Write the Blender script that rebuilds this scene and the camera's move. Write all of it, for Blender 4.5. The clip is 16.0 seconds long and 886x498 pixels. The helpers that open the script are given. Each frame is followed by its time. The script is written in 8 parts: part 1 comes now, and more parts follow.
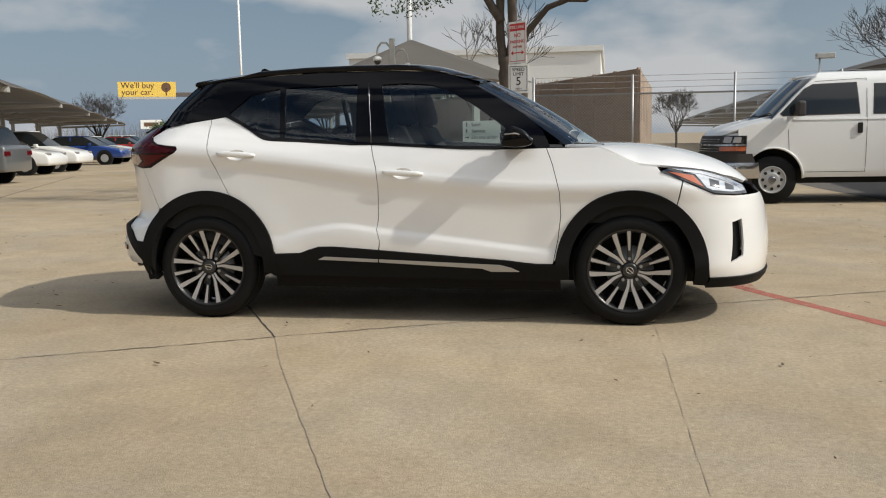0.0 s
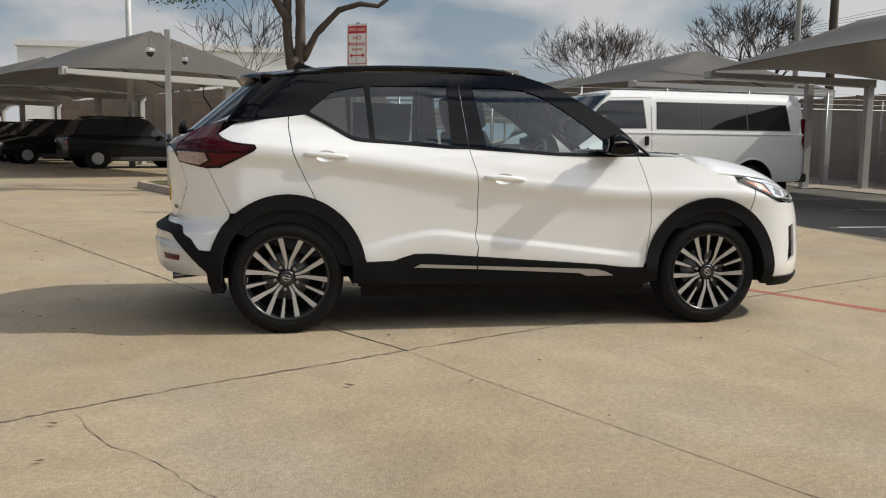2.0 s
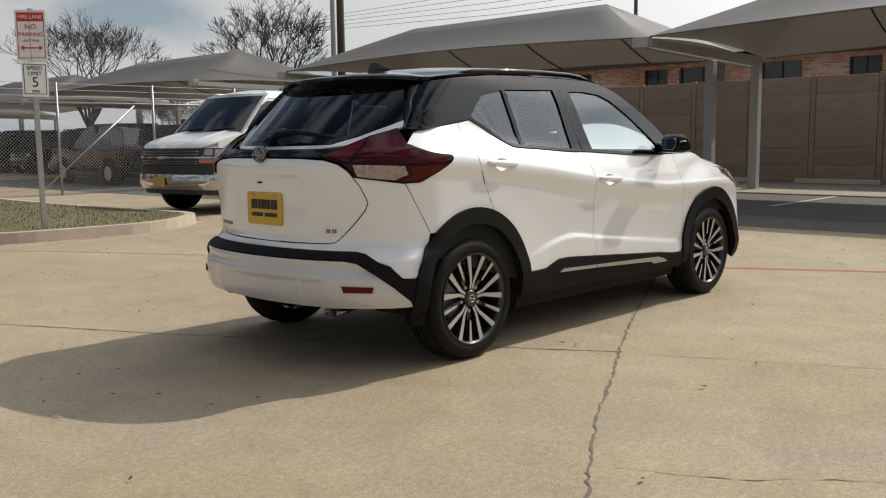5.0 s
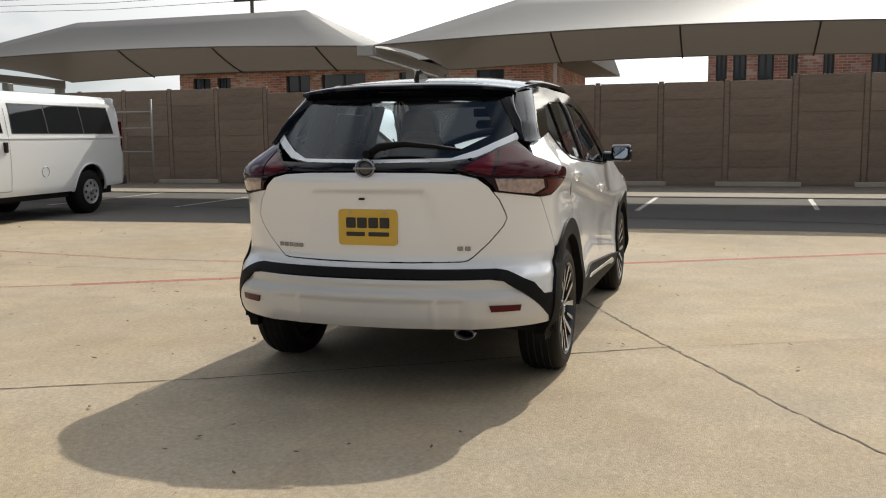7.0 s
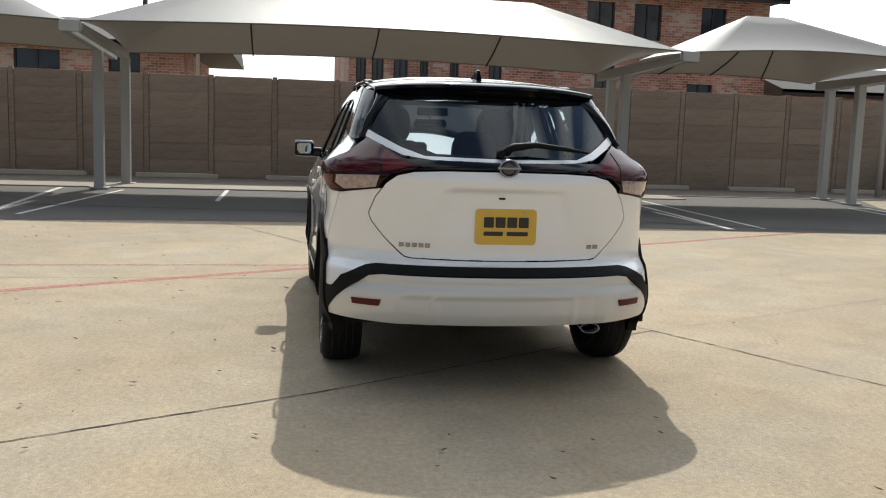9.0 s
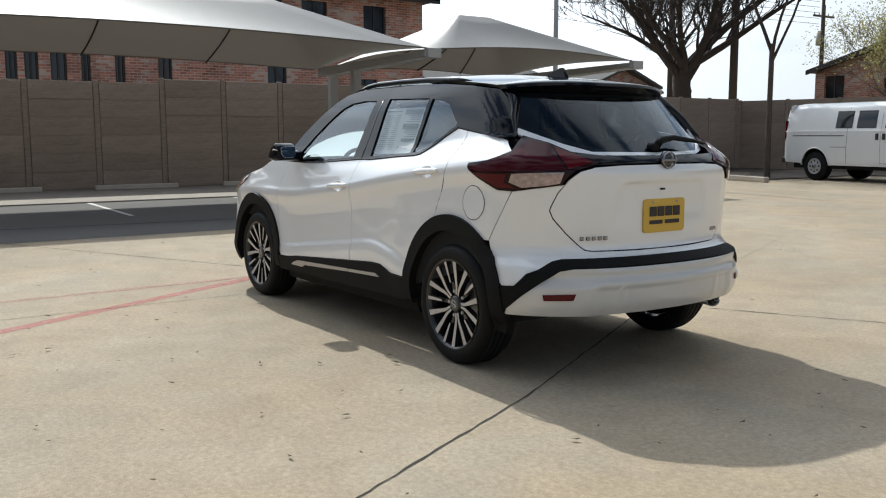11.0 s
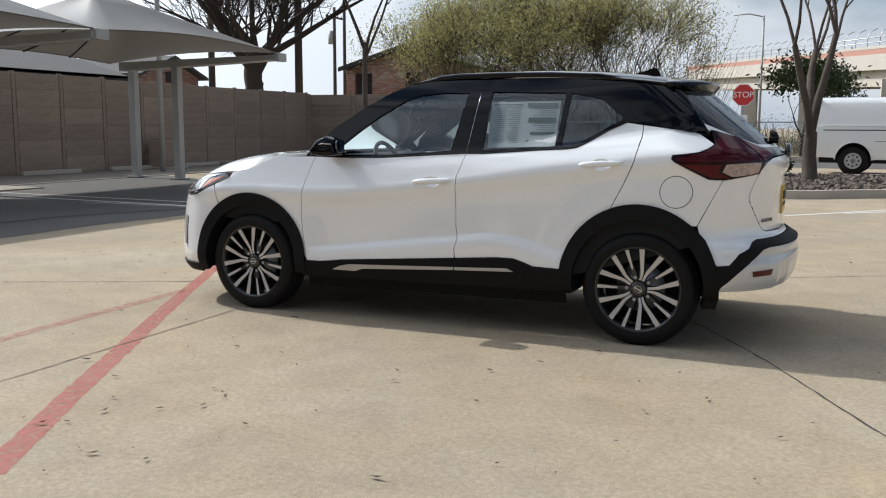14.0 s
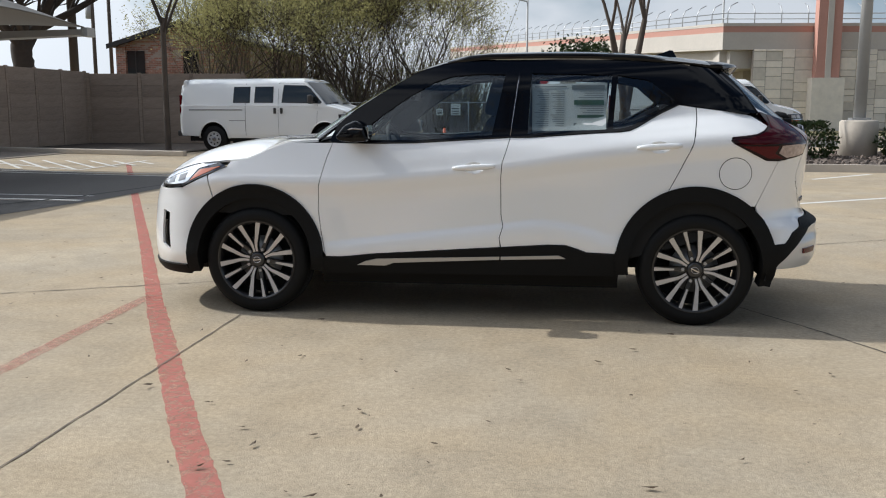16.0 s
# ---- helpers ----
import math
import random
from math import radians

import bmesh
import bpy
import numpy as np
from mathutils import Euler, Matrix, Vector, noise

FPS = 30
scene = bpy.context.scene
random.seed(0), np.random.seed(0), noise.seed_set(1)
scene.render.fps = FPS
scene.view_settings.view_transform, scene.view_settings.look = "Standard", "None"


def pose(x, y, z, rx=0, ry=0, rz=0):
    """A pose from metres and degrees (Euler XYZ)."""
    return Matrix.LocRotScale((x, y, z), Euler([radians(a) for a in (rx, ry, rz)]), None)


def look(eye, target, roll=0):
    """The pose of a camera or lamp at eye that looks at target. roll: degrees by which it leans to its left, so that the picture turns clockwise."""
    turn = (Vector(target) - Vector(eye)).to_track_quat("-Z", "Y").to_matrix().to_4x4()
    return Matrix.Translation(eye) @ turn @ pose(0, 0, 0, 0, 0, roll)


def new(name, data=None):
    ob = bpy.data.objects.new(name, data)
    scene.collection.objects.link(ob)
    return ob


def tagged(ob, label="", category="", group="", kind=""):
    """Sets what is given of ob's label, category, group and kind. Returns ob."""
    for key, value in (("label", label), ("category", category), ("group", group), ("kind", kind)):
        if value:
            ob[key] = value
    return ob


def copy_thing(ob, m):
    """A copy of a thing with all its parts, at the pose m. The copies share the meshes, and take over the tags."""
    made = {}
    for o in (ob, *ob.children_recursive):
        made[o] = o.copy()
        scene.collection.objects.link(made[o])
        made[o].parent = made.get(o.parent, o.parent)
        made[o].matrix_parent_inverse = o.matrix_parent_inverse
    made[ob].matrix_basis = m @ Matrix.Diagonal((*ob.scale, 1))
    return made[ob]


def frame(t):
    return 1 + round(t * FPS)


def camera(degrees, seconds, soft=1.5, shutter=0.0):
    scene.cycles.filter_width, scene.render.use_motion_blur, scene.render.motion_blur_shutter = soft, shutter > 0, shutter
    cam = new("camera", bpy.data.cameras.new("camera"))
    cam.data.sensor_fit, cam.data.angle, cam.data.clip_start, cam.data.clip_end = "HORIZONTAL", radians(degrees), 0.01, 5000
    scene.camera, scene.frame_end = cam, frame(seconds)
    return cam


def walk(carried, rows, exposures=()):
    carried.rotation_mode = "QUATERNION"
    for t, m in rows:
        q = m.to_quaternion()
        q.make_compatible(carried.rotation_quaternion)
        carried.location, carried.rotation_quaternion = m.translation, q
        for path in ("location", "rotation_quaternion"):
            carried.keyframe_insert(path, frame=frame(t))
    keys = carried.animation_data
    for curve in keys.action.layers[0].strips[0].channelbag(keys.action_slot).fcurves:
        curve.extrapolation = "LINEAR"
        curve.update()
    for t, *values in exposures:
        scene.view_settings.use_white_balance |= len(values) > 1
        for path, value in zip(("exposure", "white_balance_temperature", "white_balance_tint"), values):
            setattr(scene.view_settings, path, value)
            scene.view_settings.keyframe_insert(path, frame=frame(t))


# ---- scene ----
cam = camera(52.0, 16.0, 1.1)
PATH = [
    (0, (1.183, -6.191, 1.122), (0.826, -4.239, 0.876), -1.0),
    (0.5, (0.543, -6.257, 1.129), (0.364, -4.279, 0.888), -1.1),
    (1, (-0.11, -6.294, 1.129), (-0.099, -4.308, 0.896), -0.9),
    (1.5, (-0.756, -6.218, 1.131), (-0.583, -4.239, 0.898), -0.8),
    (2, (-1.41, -6.101, 1.139), (-1.033, -4.151, 0.897), 0.8),
    (2.5, (-2.048, -5.873, 1.139), (-1.459, -3.978, 0.887), 1.1),
    (3, (-2.679, -5.62, 1.143), (-1.886, -3.802, 0.887), 1.1),
    (3.2, (-2.937, -5.503, 1.176), (-2.082, -3.712, 0.924), 1.2),
    (5.3, (-5.103, -3.706, 1.178), (-3.579, -2.436, 0.924), -0.7),
    (5.5, (-5.243, -3.505, 1.192), (-3.668, -2.3, 0.931), -0.5),
    (6, (-5.568, -2.899, 1.226), (-3.857, -1.9, 0.96), -0.2),
    (6.5, (-5.873, -2.284, 1.241), (-4.05, -1.5, 0.984), -0.5),
    (7, (-6.091, -1.639, 1.25), (-4.195, -1.053, 1.003), -0.6),
    (7.5, (-6.304, -0.957, 1.258), (-4.353, -0.59, 1.014), 0.5),
    (8, (-6.388, -0.271, 1.25), (-4.408, -0.132, 1.007), 1.2),
    (8.2, (-6.418, -0.002, 1.249), (-4.434, 0.041, 1.004), 1.5),
    (10.3, (-5.721, 2.744, 1.264), (-3.947, 1.857, 1.012), 0.9),
    (10.5, (-5.606, 3.002, 1.232), (-3.868, 2.046, 0.982), 0.7),
    (11, (-5.263, 3.6, 1.227), (-3.622, 2.483, 0.979), -0.1),
    (11.5, (-4.84, 4.125, 1.233), (-3.305, 2.866, 0.99), -0.3),
    (12, (-4.388, 4.602, 1.239), (-2.997, 3.183, 1.014), 0.1),
    (12.5, (-3.873, 5.013, 1.23), (-2.627, 3.466, 0.994), 0.5),
    (13, (-3.351, 5.377, 1.233), (-2.265, 3.716, 0.985), 0.7),
    (13.5, (-2.819, 5.675, 1.233), (-1.881, 3.928, 0.974), 0.5),
    (14, (-2.319, 5.951, 1.234), (-1.53, 4.133, 0.969), 0.2),
    (14.5, (-1.814, 6.093, 1.23), (-1.19, 4.21, 0.975), -0.6),
    (15, (-1.363, 6.189, 1.238), (-0.872, 4.267, 0.98), -0.9),
    (15.5, (-0.971, 6.186, 1.231), (-0.604, 4.241, 0.945), -0.4),
    (16, (-0.609, 6.132, 1.247), (-0.327, 4.176, 0.941), -0.0),
]
walk(cam, [(t, look(eye, target, roll)) for t, eye, target, roll in PATH],
     [(0.0, -0.31, 6500, 7), (2.5, -0.29, 6550, 7), (5.5, -0.28, 6600, 7), (6.5, -0.20, 6600, 7), (8.0, 0.06, 6500, 7), (8.6, 0.06, 6400, 6), (10.3, -0.05, 6000, 5), (11.5, -0.06, 5950, 5),
      (14.5, -0.06, 5950, 7), (16.0, -0.07, 5950, 7)])

# ---- world, sun ----
SUN_DIR = Vector((1.155, -0.21, 1.0)).normalized()      # towards the sun
world = bpy.data.worlds.new("sky")
scene.world = world
world.use_nodes = True
wn, wl = world.node_tree.nodes, world.node_tree.links
wn.clear()
w_out = wn.new("ShaderNodeOutputWorld")
w_bg = wn.new("ShaderNodeBackground")
w_sky = wn.new("ShaderNodeTexSky")
w_sky.sky_type = 'NISHITA'
w_sky.sun_disc = False
w_sky.sun_elevation = math.asin(SUN_DIR.z)
w_sky.sun_rotation = math.atan2(SUN_DIR.x, SUN_DIR.y)
w_sky.air_density, w_sky.dust_density, w_sky.ozone_density = 1.15, 1.0, 1.6
w_co = wn.new("ShaderNodeTexCoord")
w_bg.inputs["Strength"].default_value = 0.068


def w_math(op, a, b=0.0, clamp=False):
    k = wn.new("ShaderNodeMath")
    k.operation, k.use_clamp = op, clamp
    for i, v in enumerate((a, b)):
        if isinstance(v, (int, float)):
            k.inputs[i].default_value = v
        else:
            wl.new(v, k.inputs[i])
    return k.outputs[0]


def w_blend(fac, a, b):
    k = wn.new("ShaderNodeMix")
    k.data_type = 'RGBA'
    for name, v in (("Factor", fac), ("A", a), ("B", b)):
        if isinstance(v, tuple):
            k.inputs[name].default_value = v
        else:
            wl.new(v, k.inputs[name])
    return k.outputs["Result"]


w_sep = wn.new("ShaderNodeSeparateXYZ")
wl.new(w_co.outputs["Generated"], w_sep.inputs[0])
# haze: pale towards the horizon, whiter on the sun's side
w_low = w_math('POWER', w_math('SUBTRACT', 1.0, w_math('ABSOLUTE', w_sep.outputs["Z"])), 4.6)
w_side = w_math('ADD', w_math('ADD', w_math('MULTIPLY', w_sep.outputs["X"], 0.62), w_math('MULTIPLY', w_sep.outputs["Y"], -0.30)), 0.36, True)
w_haze = w_blend(w_side, (4.7, 6.2, 8.6, 1), (11.0, 11.2, 11.6, 1))
w_base = w_blend(w_math('MULTIPLY', w_low, 0.85), w_sky.outputs["Color"], w_haze)
# heaped white clouds
w_vec = wn.new("ShaderNodeCombineXYZ")
wl.new(w_math('ADD', w_sep.outputs["X"], 7.9), w_vec.inputs["X"])
wl.new(w_sep.outputs["Y"], w_vec.inputs["Y"])
wl.new(w_math('MULTIPLY', w_sep.outputs["Z"], 2.3), w_vec.inputs["Z"])
w_cl = wn.new("ShaderNodeTexNoise")
w_cl.inputs["Scale"].default_value, w_cl.inputs["Detail"].default_value, w_cl.inputs["Roughness"].default_value = 4.3, 8.0, 0.44
wl.new(w_vec.outputs[0], w_cl.inputs["Vector"])
w_ramp = wn.new("ShaderNodeValToRGB")
w_ramp.color_ramp.elements[0].position, w_ramp.color_ramp.elements[0].color = 0.470, (0.0, 0.0, 0.0, 1)
w_ramp.color_ramp.elements[1].position, w_ramp.color_ramp.elements[1].color = 0.590, (0.92, 0.92, 0.92, 1)
wl.new(w_math('ADD', w_cl.outputs["Fac"], w_math('MULTIPLY', w_side, 0.11)), w_ramp.inputs["Fac"])
w_dot = w_math('ADD', w_math('ADD', w_math('MULTIPLY', w_sep.outputs["X"], SUN_DIR.x), w_math('MULTIPLY', w_sep.outputs["Y"], SUN_DIR.y)), w_math('MULTIPLY', w_sep.outputs["Z"], SUN_DIR.z), True)
w_glow = w_math('ADD', 1.0, w_math('MULTIPLY', w_math('POWER', w_dot, 4.0), 2.6))
w_cloud = w_blend(w_side, (9.6, 9.6, 9.9, 1), (11.6, 11.6, 11.8, 1))
w_gain = wn.new("ShaderNodeVectorMath")
w_gain.operation = 'SCALE'
wl.new(w_blend(w_ramp.outputs["Color"], w_base, w_cloud), w_gain.inputs[0])
wl.new(w_glow, w_gain.inputs["Scale"])
wl.new(w_gain.outputs[0], w_bg.inputs["Color"])
wl.new(w_bg.outputs["Background"], w_out.inputs["Surface"])
sun_data = bpy.data.lights.new("sun", 'SUN')
sun_data.energy, sun_data.angle, sun_data.color = 3.9, radians(0.6), (1.0, 0.94, 0.85)
sun_lamp = new("sun", sun_data)
sun_lamp.matrix_world = look(SUN_DIR * 50, (0, 0, 0))

# ---- materials ----
def material(name, color, rough=0.5, metal=0.0, spec=0.5, vary=0.0, scale=8.0, bump=0.0, bump_scale=40.0, coat=0.0,
             stain=0.0, stain_scale=0.6, random_value=0.0, stretch=(1, 1, 1), transmission=0.0):
    """A node material: grain and stains vary its colour, fine noise its relief."""
    m = bpy.data.materials.new(name)
    m.use_nodes = True
    n, l = m.node_tree.nodes, m.node_tree.links
    b = n["Principled BSDF"]
    b.inputs["Roughness"].default_value = rough
    b.inputs["Metallic"].default_value = metal
    b.inputs["Specular IOR Level"].default_value = spec
    b.inputs["Coat Weight"].default_value = coat
    b.inputs["Coat Roughness"].default_value = 0.03
    b.inputs["Transmission Weight"].default_value = transmission
    b.inputs["Base Color"].default_value = (*color, 1)
    if not (vary or stain or bump or random_value):
        return m
    co = n.new("ShaderNodeTexCoord")
    mp = n.new("ShaderNodeMapping")
    mp.inputs["Scale"].default_value = stretch
    l.new(co.outputs["Object"], mp.inputs["Vector"])
    value = n.new("ShaderNodeMath")
    value.operation = 'ADD'
    value.inputs[0].default_value = 1.0
    value.inputs[1].default_value = 0.0
    last = value.outputs[0]

    def add(source, amount, middle=0.5):
        nonlocal last
        k = n.new("ShaderNodeMath")
        k.operation = 'MULTIPLY_ADD'
        k.inputs[1].default_value = 2 * amount
        k.inputs[2].default_value = -2 * amount * middle
        l.new(source, k.inputs[0])
        s = n.new("ShaderNodeMath")
        s.operation = 'ADD'
        l.new(last, s.inputs[0])
        l.new(k.outputs[0], s.inputs[1])
        last = s.outputs[0]
    for amount, sc, det in ((vary, scale, 6.0), (stain, stain_scale, 4.0)):
        if amount:
            t = n.new("ShaderNodeTexNoise")
            t.inputs["Scale"].default_value = sc
            t.inputs["Detail"].default_value = det
            t.inputs["Roughness"].default_value = 0.6
            l.new(mp.outputs["Vector"], t.inputs["Vector"])
            add(t.outputs["Fac"], amount)
    if random_value:
        o = n.new("ShaderNodeObjectInfo")
        add(o.outputs["Random"], random_value)
    hsv = n.new("ShaderNodeHueSaturation")
    hsv.inputs["Color"].default_value = (*color, 1)
    l.new(last, hsv.inputs["Value"])
    l.new(hsv.outputs["Color"], b.inputs["Base Color"])
    if bump:
        t = n.new("ShaderNodeTexNoise")
        t.inputs["Scale"].default_value = bump_scale
        t.inputs["Detail"].default_value = 5.0
        l.new(mp.outputs["Vector"], t.inputs["Vector"])
        bp = n.new("ShaderNodeBump")
        bp.inputs["Strength"].default_value = bump
        bp.inputs["Distance"].default_value = 0.01
        l.new(t.outputs["Fac"], bp.inputs["Height"])
        l.new(bp.outputs["Normal"], b.inputs["Normal"])
    return m


def glass(name, color, alpha_mix, rough=0.0):
    """Thin tinted window glass: a mix of see-through tint and mirror by Fresnel."""
    m = bpy.data.materials.new(name)
    m.use_nodes = True
    n, l = m.node_tree.nodes, m.node_tree.links
    n.remove(n["Principled BSDF"])
    tr, gl, mx, fr = n.new("ShaderNodeBsdfTransparent"), n.new("ShaderNodeBsdfGlossy"), n.new("ShaderNodeMixShader"), n.new("ShaderNodeFresnel")
    tr.inputs["Color"].default_value = (*color, 1)
    gl.inputs["Roughness"].default_value = rough
    gl.inputs["Color"].default_value = (0.9, 0.95, 1.0, 1)
    fr.inputs["IOR"].default_value = alpha_mix
    l.new(fr.outputs["Fac"], mx.inputs["Fac"])
    l.new(tr.outputs[0], mx.inputs[1])
    l.new(gl.outputs[0], mx.inputs[2])
    l.new(mx.outputs[0], n["Material Output"].inputs["Surface"])
    return m


def concrete_material():
    """Tan broomed concrete: speckle, mottling, broad damp stains and pale scuffs."""
    m = material("tan_concrete", (0.4, 0.335, 0.265), 0.88, spec=0.3)
    n, l = m.node_tree.nodes, m.node_tree.links
    b = n["Principled BSDF"]
    co = n.new("ShaderNodeTexCoord")

    def noise(scale, detail, rough=0.6, stretch=(1, 1, 1), warp=0.0):
        mp = n.new("ShaderNodeMapping")
        mp.inputs["Scale"].default_value = stretch
        l.new(co.outputs["Object"], mp.inputs["Vector"])
        t = n.new("ShaderNodeTexNoise")
        t.inputs["Scale"].default_value, t.inputs["Detail"].default_value, t.inputs["Roughness"].default_value, t.inputs["Distortion"].default_value = scale, detail, rough, warp
        l.new(mp.outputs["Vector"], t.inputs["Vector"])
        return t.outputs["Fac"]

    def remap(v, a, b_, c, d):
        k = n.new("ShaderNodeMapRange")
        for name, x in (("From Min", a), ("From Max", b_), ("To Min", c), ("To Max", d)):
            k.inputs[name].default_value = x
        l.new(v, k.inputs["Value"])
        return k.outputs[0]

    def times(a, c):
        k = n.new("ShaderNodeMath")
        k.operation = 'MULTIPLY'
        l.new(a, k.inputs[0])
        l.new(c, k.inputs[1])
        return k.outputs[0]
    value = remap(noise(0.35, 5), 0.3, 0.7, 0.84, 1.12)
    value = times(value, remap(noise(2.6, 8, 0.68, warp=0.6), 0.3, 0.7, 0.87, 1.10))
    value = times(value, remap(noise(38, 4, 0.75), 0.3, 0.72, 0.76, 1.18))
    value = times(value, remap(noise(170, 2, 0.8), 0.3, 0.75, 0.78, 1.18))
    value = times(value, remap(noise(9, 6, 0.7, (1, 0.25, 1)), 0.60, 0.78, 1.0, 0.80))
    tint = n.new("ShaderNodeMix")
    tint.data_type = 'RGBA'
    tint.inputs["A"].default_value, tint.inputs["B"].default_value = (0.432, 0.338, 0.222, 1), (0.398, 0.332, 0.243, 1)
    l.new(remap(noise(0.8, 6, warp=0.4), 0.35, 0.65, 0.0, 1.0), tint.inputs["Factor"])
    hsv = n.new("ShaderNodeHueSaturation")
    l.new(tint.outputs["Result"], hsv.inputs["Color"])
    l.new(value, hsv.inputs["Value"])
    l.new(hsv.outputs["Color"], b.inputs["Base Color"])
    bp = n.new("ShaderNodeBump")
    bp.inputs["Strength"].default_value, bp.inputs["Distance"].default_value = 0.5, 0.008
    l.new(noise(110, 5, 0.7), bp.inputs["Height"])
    l.new(bp.outputs["Normal"], b.inputs["Normal"])
    return m


CONCRETE = concrete_material()


def worn_paint(name, color, cover):
    """Thin line paint, rubbed away in patches so that the slab shows through."""
    m = material(name, color, 0.8, vary=0.3, scale=20, stain=0.2, stain_scale=3)
    n, l = m.node_tree.nodes, m.node_tree.links
    b = n["Principled BSDF"]
    co = n.new("ShaderNodeTexCoord")
    t = n.new("ShaderNodeTexNoise")
    t.inputs["Scale"].default_value, t.inputs["Detail"].default_value, t.inputs["Roughness"].default_value = 16.0, 8.0, 0.75
    l.new(co.outputs["Object"], t.inputs["Vector"])
    k = n.new("ShaderNodeMapRange")
    k.inputs["From Min"].default_value, k.inputs["From Max"].default_value = 0.34, 0.56
    k.inputs["To Min"].default_value, k.inputs["To Max"].default_value = cover - 0.45, cover
    l.new(t.outputs["Fac"], k.inputs["Value"])
    l.new(k.outputs[0], b.inputs["Alpha"])
    return m


ASPHALT = material("asphalt", (0.112, 0.102, 0.090), 0.9, vary=0.14, scale=60, stain=0.2, stain_scale=0.5, bump=0.5, bump_scale=150)
HAIRLINE = material("hairline_crack", (0.31, 0.255, 0.195), 0.95, vary=0.3, scale=20)
JOINT = material("joint_dirt", (0.05, 0.043, 0.036), 0.95, vary=0.3, scale=20)
CRACK_FILL = material("crack_grit", (0.16, 0.13, 0.10), 0.95, vary=0.35, scale=25)
DARK_CONCRETE = material("dark_concrete", (0.205, 0.172, 0.138), 0.92, vary=0.22, scale=5, stain=0.3, stain_scale=0.9, bump=0.5, bump_scale=60)
SUNLIT_STRIP = material("sunlit_band_concrete", (0.33, 0.285, 0.23), 0.9, vary=0.18, scale=6, stain=0.25, stain_scale=0.8, bump=0.4, bump_scale=60)
KERB = material("kerb_concrete", (0.47, 0.41, 0.34), 0.85, vary=0.12, scale=10, stain=0.15, bump=0.3)
KERB_RED = material("faded_red_kerb", (0.46, 0.38, 0.305), 0.85, vary=0.2, scale=8, stain=0.3, stain_scale=1.4, bump=0.3)
RED_PAINT = worn_paint("red_line_paint", (0.46, 0.14, 0.11), 0.68)
WORN_RED = worn_paint("worn_red_paint", (0.45, 0.125, 0.095), 0.74)
FADED_RED = worn_paint("faded_red_paint", (0.44, 0.16, 0.12), 0.44)
WHITE_LINE = material("worn_white_paint", (0.62, 0.6, 0.56), 0.75, vary=0.22, scale=25)
YELLOW_LINE = material("yellow_line_paint", (0.55, 0.38, 0.08), 0.75, vary=0.2, scale=20)
FENCE_WALL = material("precast_fence_concrete", (0.345, 0.262, 0.198), 0.9, vary=0.34, scale=6, stain=0.30, stain_scale=1.1, bump=1.6, bump_scale=11, random_value=0.12, stretch=(1, 1, 6))
FABRIC = material("taupe_shade_fabric", (0.115, 0.105, 0.092), 0.5, spec=0.5, vary=0.07, scale=3, bump=0.1, bump_scale=300)
def translucent(m, color, share):
    """Part of the light that falls on the cloth comes out on its other side."""
    n, l = m.node_tree.nodes, m.node_tree.links
    tr, mx = n.new("ShaderNodeBsdfTranslucent"), n.new("ShaderNodeMixShader")
    tr.inputs["Color"].default_value = (*color, 1)
    mx.inputs["Fac"].default_value = share
    l.new(n["Principled BSDF"].outputs[0], mx.inputs[1])
    l.new(tr.outputs[0], mx.inputs[2])
    l.new(mx.outputs[0], n["Material Output"].inputs["Surface"])


translucent(FABRIC, (0.25, 0.21, 0.165), 0.14)
HEM = material("fabric_hem", (0.16, 0.145, 0.125), 0.9)
SEAM = material("dark_fabric_seam", (0.03, 0.028, 0.025), 0.9)
STEEL_PAINT = material("grey_painted_steel", (0.42, 0.41, 0.39), 0.5, vary=0.08, scale=5, stain=0.1)
GALV = material("galvanised_steel", (0.42, 0.42, 0.42), 0.45, 0.75, vary=0.15, scale=12)
MORTAR = material("pale_mortar", (0.42, 0.36, 0.31), 0.95, vary=0.1, scale=10)
ROOF_SHINGLE = material("grey_shingle", (0.10, 0.095, 0.09), 0.9, vary=0.25, scale=12, bump=0.4, bump_scale=30)
DARK_TRIM = material("dark_brown_trim", (0.035, 0.03, 0.028), 0.6, vary=0.1)
DARK_GLASS = material("dark_window_glass", (0.015, 0.018, 0.02), 0.05, spec=0.6)
WHITE_WALL = material("white_stucco", (0.72, 0.72, 0.70), 0.8, vary=0.05, stain=0.06)
BARK = material("grey_brown_bark", (0.088, 0.068, 0.053), 0.95, vary=0.5, stain=0.35, stain_scale=5, scale=9, bump=1.0, bump_scale=22, stretch=(1, 1, 0.35))
TWIG = material("dark_twig", (0.075, 0.058, 0.045), 0.95, vary=0.2)
LEAF = material("spring_leaf", (0.30, 0.275, 0.12), 0.6, vary=0.35, scale=1.2, random_value=0.15)
translucent(LEAF, (0.40, 0.37, 0.15), 0.42)
LEAF_DARK = material("dark_leaf", (0.05, 0.075, 0.022), 0.55, vary=0.35, scale=2)
DRY_LEAF = material("dry_brown_leaf", (0.085, 0.055, 0.03), 0.8, vary=0.4, scale=9)
GRASS = material("dry_green_grass", (0.138, 0.120, 0.052), 0.9, vary=0.5, scale=9, stain=0.4, stain_scale=1.0)
SOIL = material("mulch_soil", (0.07, 0.052, 0.038), 0.95, vary=0.4, scale=12, bump=0.8, bump_scale=30)
ROCK = material("river_rock", (0.19, 0.145, 0.115), 0.8, vary=0.3, scale=5, random_value=0.3)
